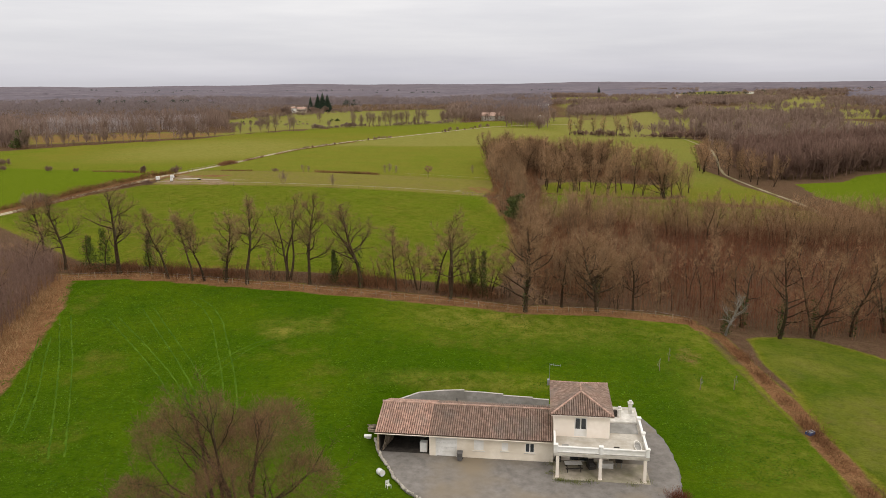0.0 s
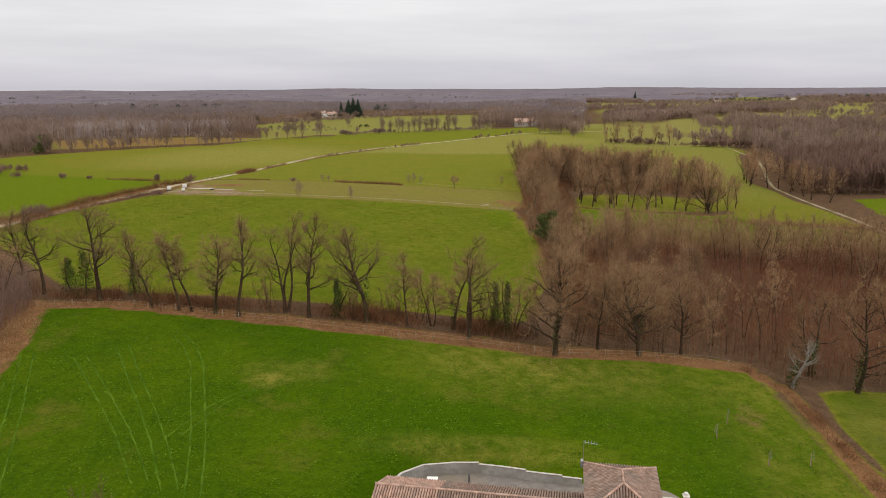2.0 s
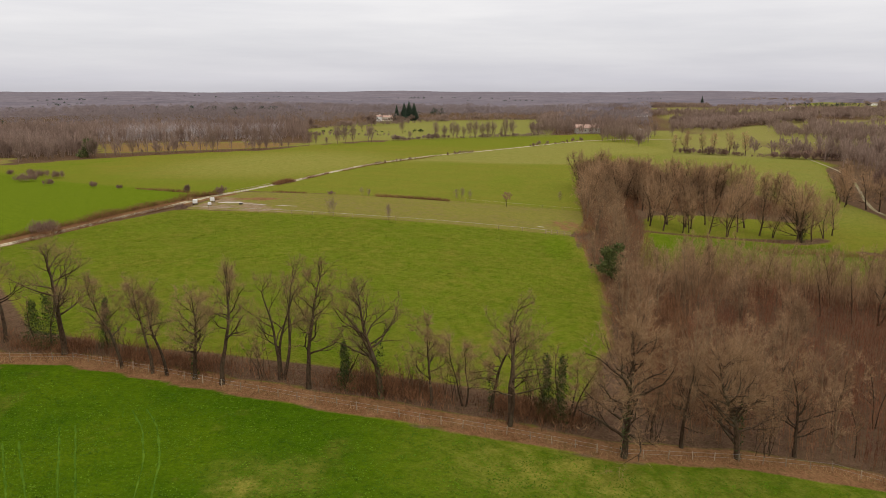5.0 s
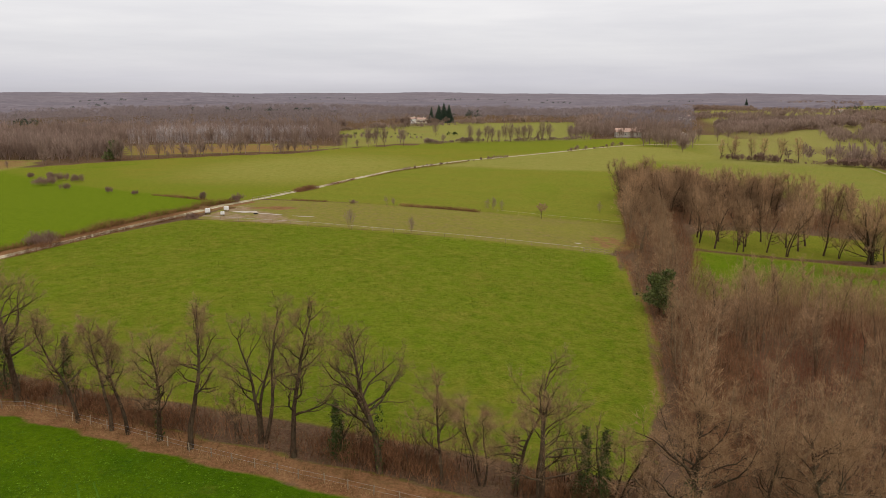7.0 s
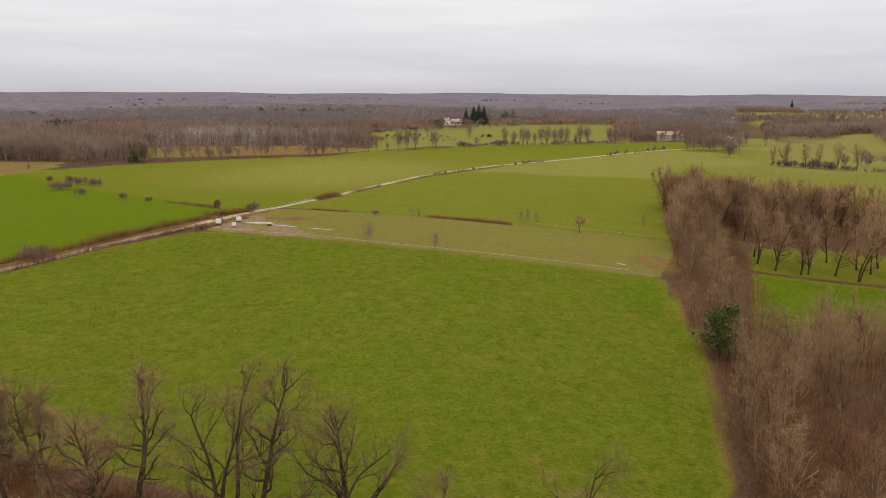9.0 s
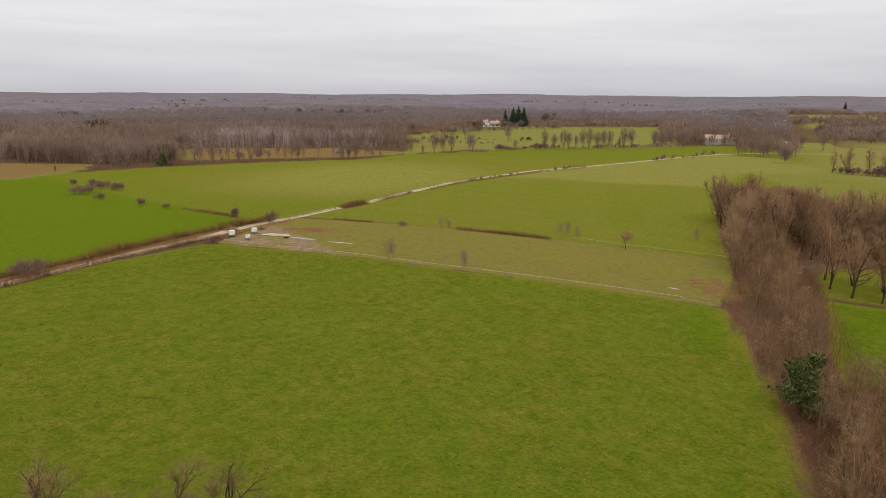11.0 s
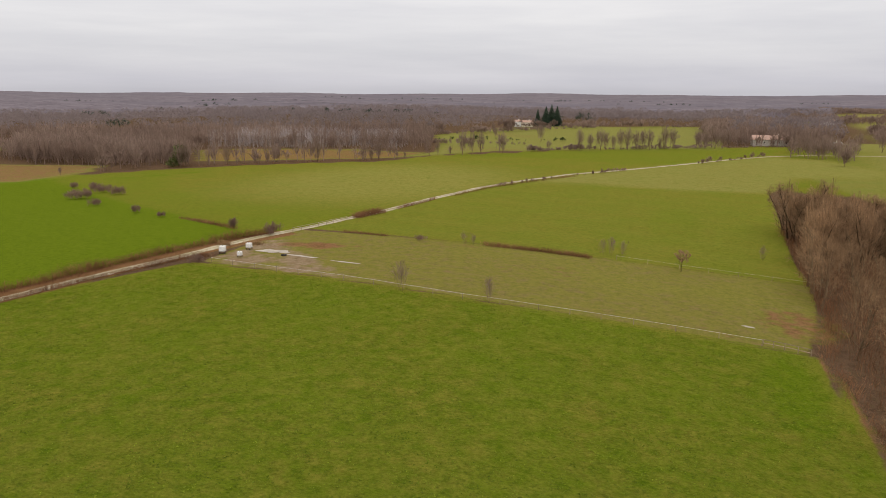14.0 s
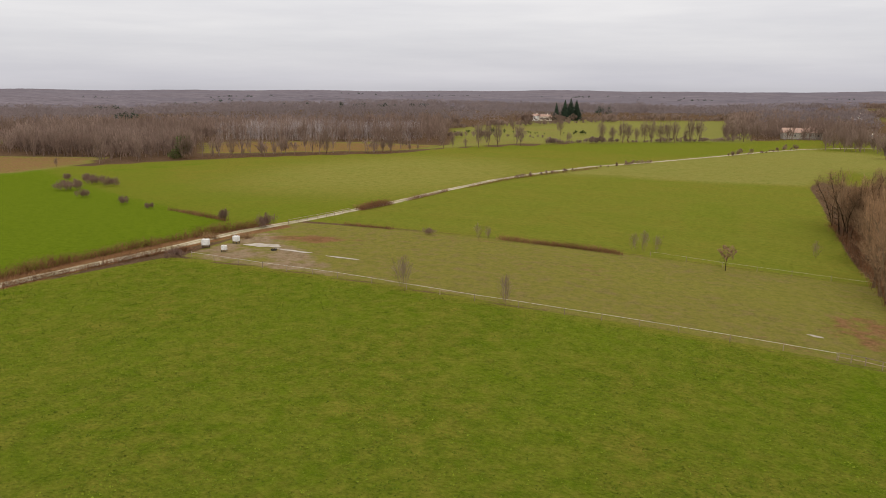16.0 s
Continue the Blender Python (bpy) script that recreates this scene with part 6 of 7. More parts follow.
    part("terrace_gravel", boxes((19.4, 22.5, 1.9, 4.3, 2.845, 2.87)), M_CONCRETE, h, "grey weathered roof covering")
    part("terrace_hood", boxes((19.6, 22.6, 4.4, 7.4, 2.845, 3.05), bevel=.03), M_STONEWHITE, h)
    for k, (u, v0) in enumerate([(13.8, -2.9), (18.15, -2.9), (22.6, -2.9), (22.6, 3.2), (22.6, 8.4)]):
        part("pillar", boxes((u - .16, u + .16, v0 - .16, v0 + .16, -.2, 2.5), (u - .2, u + .2, v0 - .2, v0 + .2, -.2, .1), bevel=.015), M_RENDER_PINK, h)
    part("parapet", boxes((13.55, 22.85, -3.05, -2.93, 2.86, 3.42), (13.45, 22.95, -3.11, -2.87, 3.43, 3.53), (13.45, 22.95, -3.13, -2.85, 2.95, 3.0)), M_WHITE, h, "white balustrade with cap rail")
    part("parapet", boxes((22.72, 22.84, -2.86, 4.2, 2.86, 3.42), (22.66, 22.9, -2.86, 4.2, 3.43, 3.53)), M_WHITE, h, "white balustrade with cap rail")
    part("parapet", boxes((13.45, 13.57, -2.86, .55, 2.86, 3.42), (13.41, 13.61, -2.86, .55, 3.43, 3.53)), M_WHITE, h, "white balustrade with cap rail")
    for u, v0 in [(13.6, -2.98), (18.15, -2.98), (22.78, -2.98), (22.78, .6), (22.78, 4.2)]:
        part("parapet_post", boxes((u - .19, u + .19, v0 - .19, v0 + .19, 2.85, 3.68), (u - .24, u + .24, v0 - .24, v0 + .24, 3.69, 3.77), bevel=.02), M_WHITE, h)
    # oval stair well
    v, f = [], []
    for rr, z in ((1.0, 2.85), (1.0, 3.02), (.82, 3.02), (.82, 2.85)):
        for k in range(20):
            a = k * math.tau / 20
            v.append(Vector((22.05 + .4 * rr * math.cos(a), -1.0 + 1.25 * rr * math.sin(a), z)))
    for r in range(3):
        for k in range(20):
            f.append((r * 20 + k, r * 20 + (k + 1) % 20, (r + 1) * 20 + (k + 1) % 20, (r + 1) * 20 + k))
    link("stair_hole", mesh_from("stair_hole", v[60:], [tuple(range(20))], M_CONCRETE), h)
    link("stair_well", mesh_from("stair_well", v, f, M_STONEWHITE), h, "low white oval kerb round the stair opening")
    for u, v0, hh in [(20.8, 5.6, .9), (22.1, 6.6, 1.25)]:
        c = part("chimney", boxes((u - .2, u + .2, v0 - .2, v0 + .2, 3.05, 3.05 + hh), bevel=.02), M_STONEWHITE, h)
        part("chimney_cap", boxes((u - .3, u + .3, v0 - .3, v0 + .3, 3.06 + hh, 3.16 + hh), (u - .16, u + .16, v0 - .16, v0 + .16, 3.165 + hh, 3.4 + hh), bevel=.02), M_STONEWHITE, c)
    part("soot_box", boxes((20.15, 20.55, 5.5, 6.0, 3.06, 3.75), bevel=.05), M_DARK, h)
    return h


build_house()


def local(u, v, z=0.0, turn=0.0):
    return HOUSE @ pose(u, v, z, 0, 0, turn)


def gravel_pad():
    """The drive: a flat gravel sheet with a ragged rim."""
    n = 120
    cx, cy = 8.0, 74.0
    per = []
    for i in range(len(PAD)):
        a, b = PAD[i], PAD[(i + 1) % len(PAD)]
        for k in range(6):
            per.append((a[0] + (b[0] - a[0]) * k / 6, a[1] + (b[1] - a[1]) * k / 6))
    for _ in range(4):
        per = [tuple((per[i - 1][j] + 2 * per[i][j] + per[(i + 1) % len(per)][j]) / 4 for j in (0, 1)) for i in range(len(per))]
    v, f = [(cx, cy, PAD_Z + .02)], []
    m = len(per)
    for ring in (.5, .985, 1.0):
        for x, y in per:
            j = 1 + (random.uniform(-.008, .008) if ring > .9 else 0)
            v.append((cx + (x - cx) * ring * j, cy + (y - cy) * ring * j, PAD_Z + (.02 if ring < 1 else -.4)))
    for k in range(m):
        f.append((0, 1 + k, 1 + (k + 1) % m))
        for r in range(2):
            f.append((1 + r * m + k, 1 + (r + 1) * m + k, 1 + (r + 1) * m + (k + 1) % m, 1 + r * m + (k + 1) % m))
    tagged(link("pavement", mesh_from("pavement", v, f, M_GRAVEL)), "grey gravel drive round the house", "drive", kind="structure")


gravel_pad()


def retaining_wall():
    line = [(-7.4, 79.5), (-7.0, 83), (-5.4, 86.0), (-3.2, 87.7), (0, 88.3), (2.6, 88.4), (5, 88.0), (7.5, 87.4), (9.5, 87.0), (11.2, 86.7), (13.2, 86.3)]
    tops = [.3, .9, 1.25, 1.3, 1.3, 1.3, 1.12, 1.12, .95, .95, .8]
    root = empty("retaining_wall", Matrix.Identity(4), "curved grey concrete retaining wall with pale stepped coping", "wall")
    for (a, b, t0, t1) in zip(line[:-1], line[1:], tops[:-1], tops[1:]):
        d = Vector((b[0] - a[0], b[1] - a[1], 0))
        nn = Vector((-d.y, d.x, 0)).normalized() * .1
        for nm, lo, hi, w, m in (("wall_panel", -.2, None, 1.0, M_CONCRETE), ("coping", None, .05, 1.3, M_COPING)):
            v = []
            for p, t in ((a, t1 if t1 < t0 else t0), (b, t1)):
                for s in (-1, 1):
                    for z in ((PAD_Z + lo, PAD_Z + t) if hi is None else (PAD_Z + t + .003, PAD_Z + t + hi)):
                        v.append(Vector((p[0], p[1], z)) + nn * s * w)
            link(nm, mesh_from(nm, v, [(0, 1, 3, 2), (4, 6, 7, 5), (0, 4, 5, 1), (2, 3, 7, 6), (1, 5, 7, 3), (0, 2, 6, 4)], m), root)


retaining_wall()

# stone edging along the drive
edging = empty("stone_edging", Matrix.Identity(4), "low irregular edging of pale stones along the drive", "edging")
bm = bmesh.new()
bmesh.ops.create_icosphere(bm, subdivisions=1, radius=.5)
for v in bm.verts:
    v.co *= random.uniform(.8, 1.15)
stone_me = bpy.data.meshes.new("stone")
bm.to_mesh(stone_me)
bm.free()
stone_me.materials.append(M_STONE)
EDGE = [(-7.9, 77.5), (-7.5, 75.4), (-6.9, 73.5), (-6.2, 71.8), (-5.3, 69.2), (-4.3, 67.3), (-3.0, 65.6), (-1.5, 64.2)]
for a, b in zip(EDGE[:-1], EDGE[1:]):
    n = int(math.dist(a, b) / .34)
    for i in range(n):
        k = i / n
        s = link("stone", stone_me, edging)
        s.matrix_world = Matrix.LocRotScale((a[0] + (b[0] - a[0]) * k + random.uniform(-.07, .07), a[1] + (b[1] - a[1]) * k, PAD_Z + .12), Euler((random.uniform(0, 3), random.uniform(0, 3), random.uniform(0, 3))), (random.uniform(.3, .5), random.uniform(.3, .5), random.uniform(.28, .42)))

# things round the house
wb = empty("wheeled_bin", local(3.45, -.75), "dark grey plastic wheeled refuse bin by the wall", "bin")
bm = boxes((-.28, .28, -.35, .35, .1, .95))
for v in bm.verts:
    if v.co.z < .5:
        v.co.x *= .8
        v.co.y *= .78
part("body", bm, M_PLASTIC_GREY, wb)
part("lid", boxes((-.31, .31, -.4, .38, .955, 1.03), bevel=.02), M_PLASTIC_GREY, wb)
for s in (-1, 1):
    v, f = [], []
    tube(v, f, [Vector((s * .2, .33, .1)), Vector((s * .28, .33, .1))], [.1, .1], 10, True)
    link("wheel", mesh_from("wheel", v, f, M_DARK), wb)
fr = empty("fridge", local(-.75, .9), "white appliance standing in the open carport", "fridge")
part("body", boxes((-.4, .4, -.3, .35, .04, 1.15), bevel=.02), M_WHITE, fr)
part("door", boxes((-.39, .39, -.35, -.302, .06, 1.13), bevel=.015), M_WHITE, fr)
part("handle", boxes((.28, .31, -.4, -.352, .6, .95)), M_METAL, fr)
tl = empty("tool_rack", local(-.9, 1.5), "dark pile of tools behind the white appliance", "tools")
part("crate", boxes((-.4, .3, 0, .5, .02, 1.3), bevel=.05), M_DARK, tl)
part("bucket", boxes((.0, .3, -.1, .2, 1.31, 1.65), bevel=.06), M_PLASTIC_GREY, tl)
for i in range(7):
    pl = tagged(link("plank", mesh_from("plank", *(lambda b: ([v.co.copy() for v in b.verts], [[v.index for v in f.verts] for f in b.faces]))((lambda b: (b.verts.index_update(), b)[1])(boxes((-.09, .09, -.025, .025, 0, 2.5)))), M_WOOD)), "weathered grey plank leaning in the carport", "plank", "planks leaning in the carport")
    pl.matrix_world = local(-5.3 + .09 * i, .5 + .42 * i, .03) @ pose(0, 0, 0, 8 + i, 12 + i % 3, 75)


def picnic_table(m, label):
    t = empty("picnic_table", m, label, "table")
    part("tabletop", boxes(*[(-.9, .9, -.36 + .15 * i, -.23 + .15 * i, .7, .745) for i in range(5)], bevel=.006), M_WHITE, t)
    for s in (-1, 1):
        part("bench", boxes((-.9, .9, s * .68 - .13, s * .68 + .13, .42, .46), bevel=.008), M_DARK, t)
        v, f = [], []
        for q in (-1, 1):
            tube(v, f, [Vector((s * .7, q * .72, 0)), Vector((s * .7, q * .15, .7))], [.045, .045], 6)
        tube(v, f, [Vector((s * .7, -.75, .38)), Vector((s * .7, .75, .38))], [.04, .04], 6)
        link("leg_frame", mesh_from("leg_frame", v, f, M_DARK), t)


picnic_table(local(15.5, -1.2, .03, 8), "pale picnic table with dark benches under the terrace")


def small_thing(name, m, dims, material, label, category, extra=()):
    r = empty(name, m, label, category)
    part("body", boxes(*dims, bevel=.025), material, r)
    for nm, d, mt in extra:
        part(nm, boxes(*d, bevel=.01), mt, r)
    return r


small_thing("cupboard", local(13.95, .25, .03), [(-.3, .3, -.2, .2, 0, .95)], M_DARK, "dark cupboard under the terrace", "cupboard", [("shelf", [(-.28, .28, -.21, -.2, .45, .48)], M_WOOD)])
small_thing("sideboard", local(18.9, -.4, .03), [(-.8, .8, -.3, .3, 0, .55)], M_PLASTIC_WHITE, "white low sideboard under the terrace", "sideboard", [("top", [(-.83, .83, -.33, .33, .552, .59)], M_STONEWHITE)])
small_thing("armchair", local(17.4, -.9, .03, 20), [(-.4, .4, -.4, .4, .1, .45), (-.4, .4, .3, .42, .45, .95), (-.42, -.3, -.4, .3, .45, .65), (.3, .42, -.4, .3, .45, .65)], M_DARK, "dark armchair on the porch", "armchair", [("cushion", [(-.29, .29, -.38, .29, .452, .54)], M_PLASTIC_GREY)])
small_thing("barbecue", local(20.3, -.2, .03), [(-.35, .35, -.3, .3, .6, .9)], M_DARK, "dark barbecue on the porch", "barbecue", [("stand", [(-.3, -.24, -.25, -.2, 0, .6), (.24, .3, -.25, -.2, 0, .6), (-.3, -.24, .2, .25, 0, .6), (.24, .3, .2, .25, 0, .6)], M_METAL)])
small_thing("planter", local(19.8, -1.9, 2.85), [(-.35, .35, -.2, .2, 0, .3)], M_STONEWHITE, "pale stone planter on the terrace", "planter", [("soil", [(-.3, .3, -.15, .15, .302, .32)], M_DARK)])
small_thing("doormat", local(14.6, -1.4, 2.85), [(-.35, .35, -.2, .2, 0, .03)], M_CONCRETE, "grey mat on the terrace floor", "mat")
v, f = [], []
tube(v, f, [Vector((0, 0, 0)), Vector((0, 0, .75))], [.33, .33], 14, True)
wbar = empty("barrel", Matrix.Translation((-6.9, 69.8, gz(-6.9, 69.8) + .33)) @ pose(0, 0, 0, 88, 0, 40), "white plastic barrel lying on the grass", "barrel")
link("body", mesh_from("body", v, f, M_PLASTIC_WHITE), wbar)
v, f = [], []
for z in (.12, .62):
    tube(v, f, [Vector((0, 0, z)), Vector((0, 0, z + .05))], [.35, .35], 14)
link("hoop", mesh_from("hoop", v, f, M_METAL), wbar)
gc = empty("garden_chair", place(-5.7, 67.2, .6, .8), "white metal garden chair on the grass", "chair")
for nm, segs in (("leg", [((-.25, -.25, 0), (-.25, -.25, .45))]), ("leg", [((.25, -.25, 0), (.25, -.25, .45))]), ("leg", [((-.25, .25, 0), (-.25, .25, .95))]), ("leg", [((.25, .25, 0), (.25, .25, .95))]),
                 ("seat", [((-.25, -.25 + .12 * k, .45), (.25, -.25 + .12 * k, .45)) for k in range(5)]), ("backrest", [((-.25, .25, .6 + .11 * k), (.25, .25, .6 + .11 * k)) for k in range(4)])):
    v, f = [], []
    for a, b in segs:
        tube(v, f, [Vector(a), Vector(b)], [.03, .03], 5)
    link(nm, mesh_from(nm, v, f, M_WHITE), gc)
wp = empty("woodpile", place(-8.6, 80), "small pile of split logs beside the carport", "woodpile")
for k in range(12):
    v, f = [], []
    tube(v, f, [Vector((0, 0, 0)), Vector((.9, 0, 0))], [.1, .09], 6, True)
    lg = link("log", mesh_from("log", v, f, M_WOOD), wp)
    lg.matrix_local = pose(-.5 + random.uniform(-.3, .3), -.7 + .25 * (k % 6), .1 + .19 * (k // 6), 0, 0, random.uniform(-25, 25))
small_thing("white_tub", place(-8.8, 77.8), [(-.4, .4, -.25, .25, 0, .3)], M_PLASTIC_WHITE, "white plastic tub on the grass", "tub", [("rim", [(-.43, .43, -.28, .28, .302, .34)], M_WHITE)])
small_thing("white_crate", Matrix.Translation((-2.2, 86.2, PAD_Z + .02)), [(-.55, .55, -.35, .35, 0, .55)], M_PLASTIC_WHITE, "white crate behind the carport", "crate", [("lid", [(-.58, .58, -.38, .38, .553, .6)], M_WHITE)])
v, f = [], []
tube(v, f, [Vector((0, 0, 0)), Vector((0, 0, 1.1))], [.12, .1], 8, True)
pt = tagged(link("pipe_stub", mesh_from("pipe_stub", v, f, M_PLASTIC_GREY)), "grey upright pipe behind the house", "pipe")
pt.matrix_world = Matrix.Translation((1.6, 86.4, PAD_Z))
x, y = 22.9 + RNG.normal(0, .55, 420), 64.9 + RNG.normal(0, .5, 420)
tagged(new("bush", tri_mesh("bush", shoots(x, y, RNG.uniform(.5, 1.3, 420), .035, .35, 4), M_TWIG_RED)), "small reddish-brown shrub beside the drive", "bush")

px, py = [], []
for u, v, n in [(14.2, -3.7, 160), (15.6, -3.9, 120), (17.0, -3.65, 90), (13.3, -2.2, 80), (21.5, -3.7, 60), (22.9, -3.0, 60), (13.2, -.4, 60)]:
    q = [local(u + RNG.normal(0, .45), v + RNG.normal(0, .22)).translation for _ in range(n)]
    px += [p.x for p in q]
    py += [p.y for p in q]
px, py = np.array(px), np.array(py)
stuff("porch_weeds", shoots(px, py, RNG.uniform(.12, .4, len(px)), .06, .5, 2, .22), M_TUFT_WEED, "green weeds growing along the porch edge", "weeds")
# blue crate in the ditch, stakes on the lawn
bc = empty("blue_crate", place(43.2, 80, .5, .62), "blue plastic crate lying in the ditch", "crate")
part("body", boxes((-.75, .75, -.55, -.48, 0, .6), (-.75, .75, .48, .55, 0, .6), (-.75, -.68, -.48, .48, 0, .6), (.68, .75, -.48, .48, 0, .6), (-.68, .68, -.48, .48, .02, .08)), M_BLUE, bc)
part("slat", boxes((-.8, .8, -.1, .1, .61, .66), (-.8, .8, .3, .5, .61, .66), (-.8, .8, -.5, -.3, .61, .66)), M_METAL, bc)
for i, (x, y) in enumerate([(33, 101.9), (34.3, 92.2), (39.1, 92.8), (30.5, 98)]):
    st = empty("staked_sapling", place(x, y), "young sapling tied to a pale stake on the lawn", "sapling", "staked saplings on the lawn")
    part("stake", boxes((-.022, .022, -.022, .022, -.2, 1.6), bevel=.006), M_WOODPALE, st)
    t = Tree(900 + i, 2.2, .9, .02, .4, 5, (0, 0), .9, 1, 2, 2, .3)
    link("stem", mesh_from("stem", t.verts, t.faces, M_BARK_PALE), st)
    link("guard", mesh_from("guard", *(lambda v, f: (tube(v, f, [Vector((.08, 0, 0)), Vector((.08, 0, .6))], [.03, .03], 6), (v, f))[1])([], []), M_LEAFLITTER), st, "brown tree guard")

# ---- fences ----
post_me = bpy.data.meshes.new("post")
bm = boxes((-.045, .045, -.045, .045, -.3, 1.05), bevel=.015)
bm.to_mesh(post_me)
bm.free()
post_me.materials.append(M_WOODPALE)
thin_me = bpy.data.meshes.new("post")
bm = boxes((-.035, .035, -.035, .035, -.3, 1.1), bevel=.01)
bm.to_mesh(thin_me)
bm.free()
thin_me.materials.append(M_WOODPALE)


def fence(name, line, gap, me, wires, wire_r, wire_mat, label, wonky=4.0):
    root = empty(name, Matrix.Identity(4), label, "fence")
    pts = []
    for a, b in zip(line[:-1], line[1:]):
        n = max(1, round(math.dist(a, b) / gap))
        pts += [(a[0] + (b[0] - a[0]) * k / n, a[1] + (b[1] - a[1]) * k / n) for k in range(n)]
    pts.append(line[-1])
    for x, y in pts:
        o = link("post", me, root)
        o.matrix_world = place(x + random.uniform(-.1, .1), y + random.uniform(-.1, .1)) @ pose(0, 0, random.uniform(-.12, .05), random.uniform(-wonky, wonky), random.uniform(-wonky, wonky), random.uniform(0, 90))
    for z in wires:
        v, f = [], []
        tube(v, f, [Vector((x, y, gz(x, y) + z)) for x, y in pts], [wire_r] * len(pts), 4)
        link("wire" if wire_r < .02 else "rail", mesh_from("wire", v, f, wire_mat), root)
    return root


fence("wire_fence", [(-68.5, 127.8), (-57, 128.9), (-45, 126.2), (-34, 123.6), (-21.6, 121.6), (-9, 120.2), (1, 119.5), (13.3, 118.3), (26.5, 121.2), (37, 122.6), (42.5, 121)], 2.6, post_me, (.45, .9), .008, M_METAL, "old stake and wire fence below the trees")
fence("tape_fence", [(-94, 241.2), (-77.4, 238.2), (-62.8, 236.5), (-50.5, 234.4), (-39.6, 233.0), (-26.6, 232.4), (-12, 232.3), (6.5, 232.6)], 5.5, thin_me, (.9,), .028, M_TAPE, "paddock fence with white tape on thin posts")
fence("paddock_fence", [(-19, 281.2), (-5.8, 280), (5.8, 280), (19, 280)], 5.5, thin_me, (.9,), .012, M_TAPE, "thin post and tape fence across the paddock")
fence("rail_fence", [(6.5, 232.6), (9.5, 232.4), (12.8, 231.6)], 1.6, post_me, (.5, 1.0), .045, M_WOODPALE, "pale wooden rail fence at the paddock corner")
fence("lane_fence", [(-95.2, 275.5), (-93.2, 285), (-91.3, 297.5)], 3, post_me, (.55, 1.05), .045, M_WOODPALE, "pale rail fence beside the lane")


# ---- paddock corner: tanks, trough, puddles ----
def tank(m, label):
    t = empty("water_tank", m, label, "tank", "white tanks by the lane")
    part("body", boxes((-.75, .75, -.65, .65, .62, 1.95), bevel=.12), M_PLASTIC_WHITE, t)
    part("cap", boxes((-.15, .15, -.15, .15, 1.952, 2.03), bevel=.03), M_PLASTIC_GREY, t)
    for u in (-.62, .62):
        for v in (-.52, .52):
            part("leg", boxes((u - .06, u + .06, v - .06, v + .06, 0, .62)), M_DARK, t)
    part("pallet", boxes((-.78, .78, -.68, .68, .52, .615)), M_WOOD, t)


tank(place(-96.3, 248.4, .3, .85), "white plastic water tank on a dark stand by the lane")
tank(place(-93.3, 253.6, -.2, .75), "white plastic water tank on a dark stand by the lane")
tank(place(-91, 246.6, .1, .6), "white plastic water tank on a dark stand by the lane")
tr = empty("trough", place(-83.0, 250.3, .4, .6), "black oval drinking trough in the mud", "trough")
v, f = [], []
for rr, z in ((.85, 0), (1.0, .55), (.9, .55), (.78, .1)):
    for k in range(18):
        a = k * math.tau / 18
        v.append(Vector((1.0 * rr * math.cos(a), .5 * rr * math.sin(a), z)))
for r in range(3):
    for k in range(18):
        f.append((r * 18 + k, r * 18 + (k + 1) % 18, (r + 1) * 18 + (k + 1) % 18, (r + 1) * 18 + k))
f.append(tuple(54 + k for k in range(18)))
link("tub", mesh_from("tub", v, f, M_DARK), tr)
link("water", mesh_from("water", [Vector((.8 * math.cos(k * math.tau / 18), .4 * math.sin(k * math.tau / 18), .4)) for k in range(18)], [tuple(range(18))], M_WATER), tr)


def puddle(x0, y0, a, b, turn, label):
    v = []
    for k in range(28):
        t = k * math.tau / 28
        r = 1 + .22 * math.sin(2 * t + x0) + .16 * math.sin(5 * t + y0) + random.uniform(-.06, .06)
        dx, dy = a * r * math.cos(t), b * r * math.sin(t)
        x, y = x0 + dx * math.cos(turn) - dy * math.sin(turn), y0 + dx * math.sin(turn) + dy * math.cos(turn)
        v.append(Vector((x, y, gz(x, y) + .05)))
    v.append(Vector((x0, y0, gz(x0, y0) + .06)))
    tagged(link("puddle", mesh_from("puddle", v, [(k, (k + 1) % 28, 28) for k in range(28)], M_WATER)), label, "puddle", "puddles in the paddock")


puddle(-87.3, 253.6, 3.2, 1.7, -.1, "pale muddy puddle beside the lane")
puddle(-79.5, 251.2, 3.4, .55, -.12, "pale muddy puddle beside the trough")
puddle(-68.5, 249.3, 3.0, .4, -.12, "thin strip of standing water in the paddock")
puddle(5.2, 241.7, 1.1, .35, -.3, "small pale puddle near the tree belt")
for i, (x, y) in enumerate([(-101, 256), (-98.8, 244.5), (-95, 258.5)]):
    n = 160
    px, py = x + RNG.normal(0, .9, n), y + RNG.normal(0, .6, n)
    tagged(new("brushwood", tri_mesh("brushwood", shoots(px, py, RNG.uniform(.5, 1.5, n), .09, .8, 3), M_REED if i != 1 else M_SCRUB)), "heap of cut brushwood beside the lane", "brushwood", "brushwood heaps")

# tyre tracks pressed into the lawn
TRACKS = [[(-41, 116.8), (-38, 113.5), (-34.6, 107.5), (-31, 97.9), (-28, 89.8), (-25, 80)], [(-47, 112.4), (-39.4, 100.6), (-35.2, 94.2), (-31.5, 88.1), (-27.6, 81)], [(-51, 108.6), (-42, 97.4), (-37, 91), (-31, 82)],
          [(-58.8, 109.4), (-51, 93.7), (-45.7, 81.8), (-41, 71)], [(-31, 90.4), (-28.4, 98), (-25.2, 102)], [(-57.6, 101), (-54.8, 93.6), (-51.4, 85.8), (-48, 76)]]
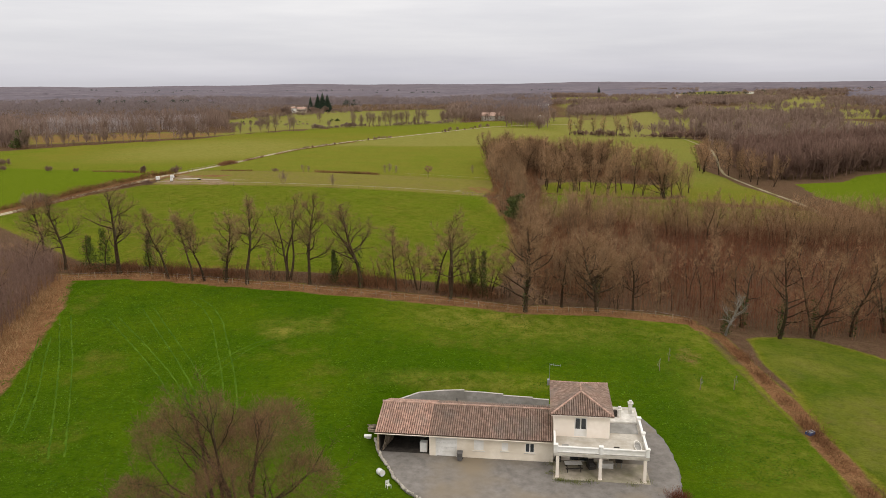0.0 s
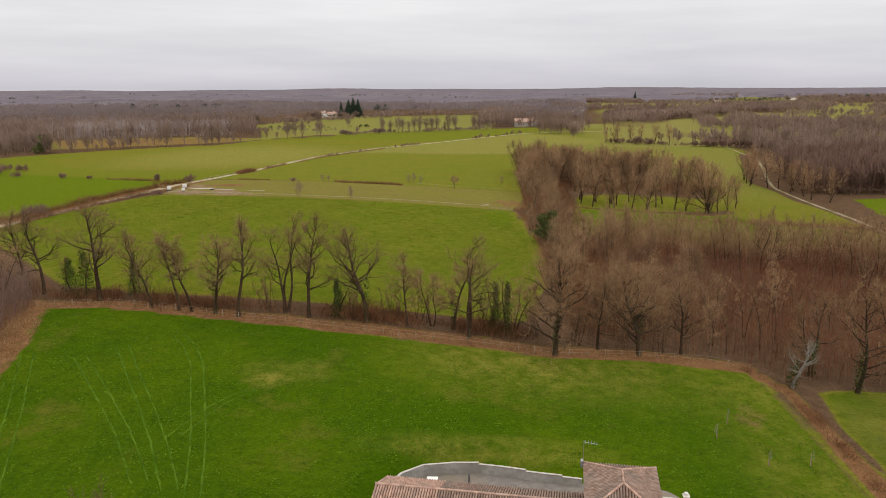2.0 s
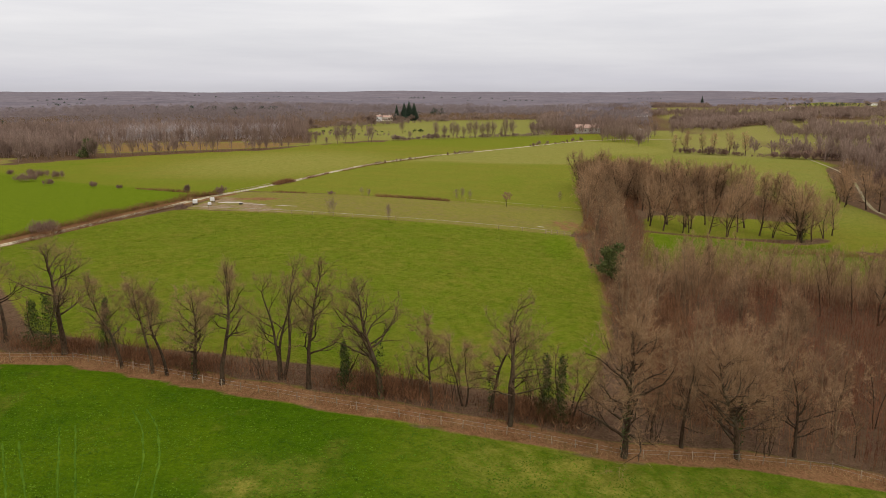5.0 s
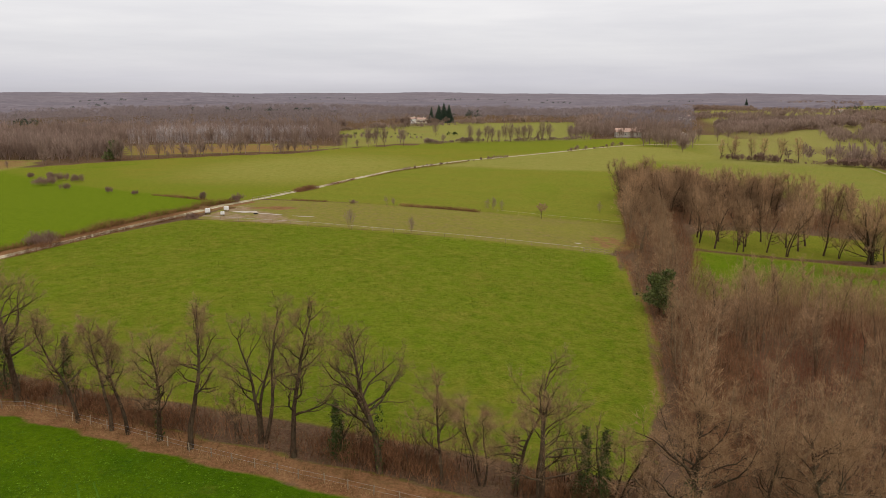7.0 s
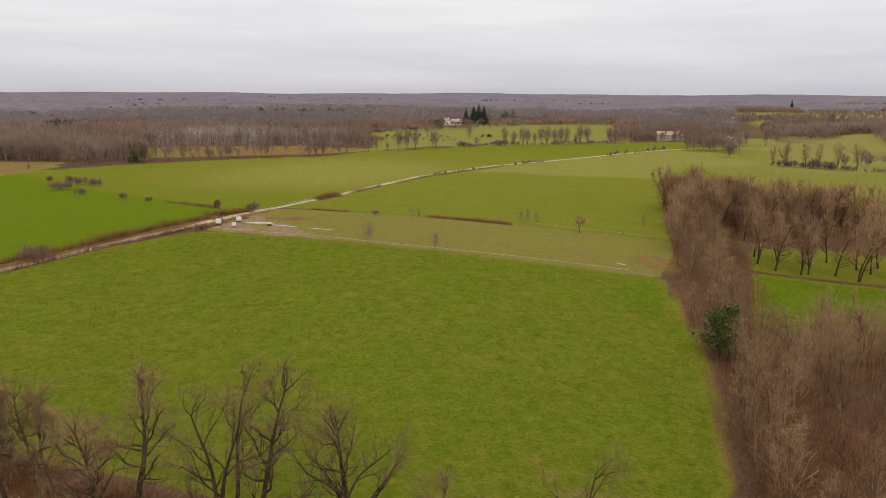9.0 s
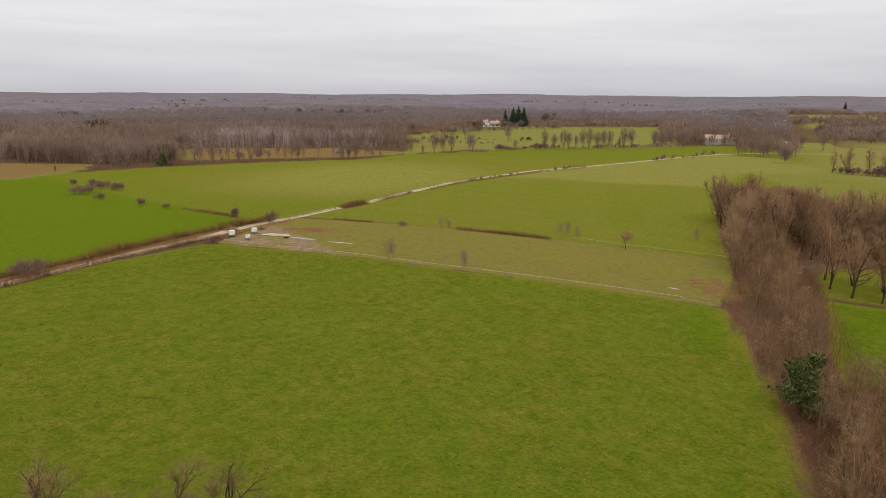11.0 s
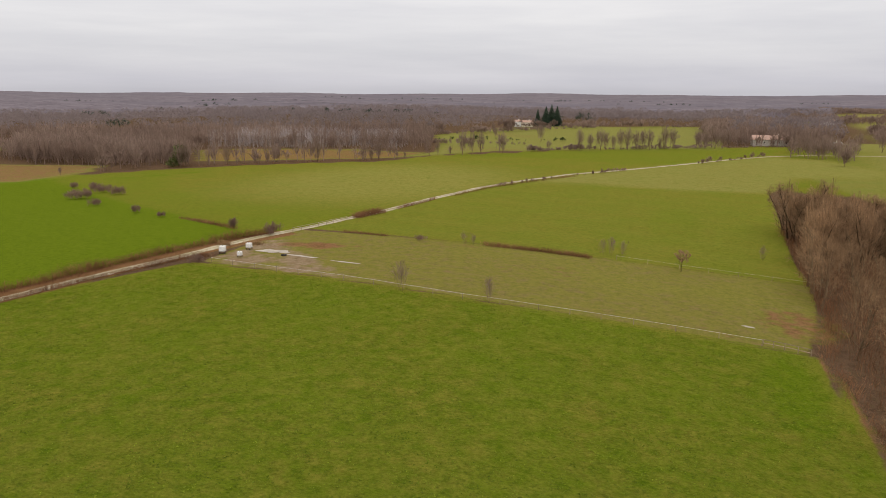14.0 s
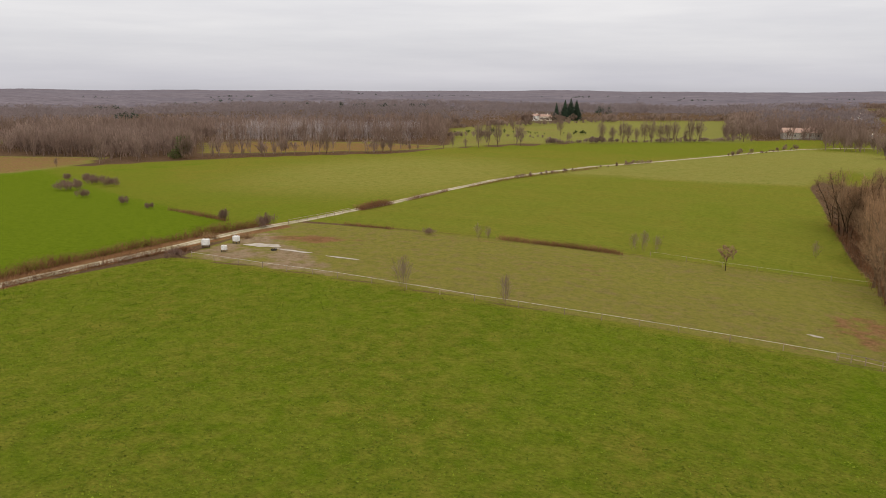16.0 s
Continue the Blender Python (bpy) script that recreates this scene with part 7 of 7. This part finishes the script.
for line in TRACKS:
    for off in (-.75, .75):
        ln = [(x + off, y + off * .35) for x, y in line]
        tagged(ribbon("tyre_track", ln, .3, M_PALEGRASS, .03, .8, .9), "faint pale tyre track pressed into the lawn", "track", kind="structure")


# ---- distant buildings ----
def far_house(name, x, y, w, d, hh, turn, roof_mat, wall_mat, label, windows=3, roof_h=None):
    r = empty(name, place(x, y, radians(turn)), label, "house")
    part("wall", boxes((-w / 2, w / 2, -d / 2, d / 2, -1, hh)), wall_mat, r)
    rh = roof_h or d * .25
    bm = bmesh.new()
    o = .4
    vs = [bm.verts.new(p) for p in ((-w / 2 - o, -d / 2 - o, hh + .01), (w / 2 + o, -d / 2 - o, hh + .01), (w / 2 + o, d / 2 + o, hh + .01), (-w / 2 - o, d / 2 + o, hh + .01), (-w / 2 - o, 0, hh + rh), (w / 2 + o, 0, hh + rh))]
    for q in ((0, 1, 5, 4), (2, 3, 4, 5), (0, 4, 3), (1, 2, 5), (3, 2, 1, 0)):
        bm.faces.new([vs[i] for i in q])
    part("roof", bm, roof_mat, r)
    for k in range(windows):
        u = -w / 2 + w * (k + .5) / windows
        wn = part("window", boxes((u - .6, u + .6, -d / 2 - .06, -d / 2 - .005, hh * .4, hh * .4 + 1.3)), M_WHITE, r)
        part("pane", boxes((u - .5, u + .5, -d / 2 - .09, -d / 2 - .062, hh * .4 + .1, hh * .4 + 1.2)), M_GLASS, wn)
    if name != "greenhouse":
        part("chimney", boxes((w * .2 - .4, w * .2 + .4, -.4, .4, hh + rh * .5, hh + rh + 1.0)), M_RENDER, r)
    return r


far_house("farmhouse", -164, 876, 10, 8, 4.2, -12, M_TILE_PINK, M_RENDER, "cream far farmhouse with a pink tile roof", 4)
far_house("farm_barn", -173, 872, 5, 7, 5, -12, M_TILE_PINK, M_WHITE, "white gabled barn beside the farmhouse", 1)
far_house("long_barn", 48, 680, 24, 9, 4.2, 8, M_TILE_PINK, M_STONE, "long pale stone barn behind the hedges", 5, 3)
far_house("grey_shed", 85, 664, 9, 7, 3.2, 10, M_CONCRETE, M_CONCRETE, "small grey shed beside the dirt yard", 1, 1.2)
far_house("greenhouse", 255, 1024, 36, 10, 2.4, -6, M_STONEWHITE, M_CONCRETE, "long white-roofed farm shed in the distance", 6, 2)
for i, (x, y, w, t) in enumerate([(68, 1305, 14, 8), (87, 1375, 12, -10), (108, 1533, 15, 20), (146, 1400, 15, -5), (141, 1050, 13, 12), (470, 1630, 20, 0), (500, 1600, 16, 6), (720, 1740, 30, 4), (288, 1860, 18, 0), (78, 1330, 10, 15), (100, 1440, 12, 3), (310, 1870, 14, 8)]):
    far_house("cottage", x, y, w, 9, 4, t, M_TILE if i % 2 else M_TILE_PINK, M_WHITE, "distant white cottage with a tiled roof", 3)


# ---- grass ----
M_TUFT = mat("grass_tufts", (0.055, 0.084, 0.005), (0.155, 0.188, 0.015), 0.5, 5, 0.95, island=0.3)
M_TUFT_LOT = mat("lawn_tufts", (0.032, 0.076, 0.003), (0.1, 0.168, 0.008), 0.5, 5, 0.95, island=0.25)


def tufts(poly, n, h0, h1):
    """Leaning blades in loose clumps."""
    x, y = scatter(poly, n)
    clump = np.sin(x * .9 + 2 * np.sin(y * .31)) * np.sin(y * 1.1 + 1.7 * np.sin(x * .27)) + .8 * np.sin(x * .23) * np.sin(y * .19)
    ok = RNG.uniform(-1.6, 1.3, len(x)) < clump
    x, y = x[ok], y[ok]
    m = len(x)
    p = np.stack([x, y, ground_np(x, y) + .01], 1)
    out = []
    for _ in range(2):
        a = RNG.uniform(0, 6.28, m)
        s = np.stack([np.cos(a), np.sin(a), np.zeros(m)], 1) * RNG.uniform(.04, .12, (m, 1))
        b = a + RNG.uniform(1.1, 2.0, m)
        d = np.stack([np.cos(b) * .13, np.sin(b) * .13, RNG.uniform(h0, h1, m)], 1) * RNG.uniform(.6, 1.3, (m, 1))
        out.append(np.stack([p - s, p + s, p + d], 1))
    return np.concatenate(out)


stuff("meadow_grass", tufts([(-99, 239), (-118, 192), (-70, 140.5), (-52, 136), (-20, 133), (0, 131), (13, 132), (15, 175), (14, 212), (12, 231), (-30, 231.5), (-75, 237)], 90000, .03, .10), M_TUFT, "short yellowish green meadow grass in tufts", "grass")
stuff("lawn_grass", tufts([(-66, 125), (-45, 124), (-21, 119.5), (1, 117.5), (13, 116.5), (40, 119), (42, 103), (41.5, 70), (26, 66), (26, 84), (14, 88), (-2, 90), (-9, 86), (-9, 76), (-4, 64), (-30, 62), (-54, 70), (-58, 99)], 60000, .03, .10), M_TUFT_LOT, "dark green lawn grass in tufts", "grass")
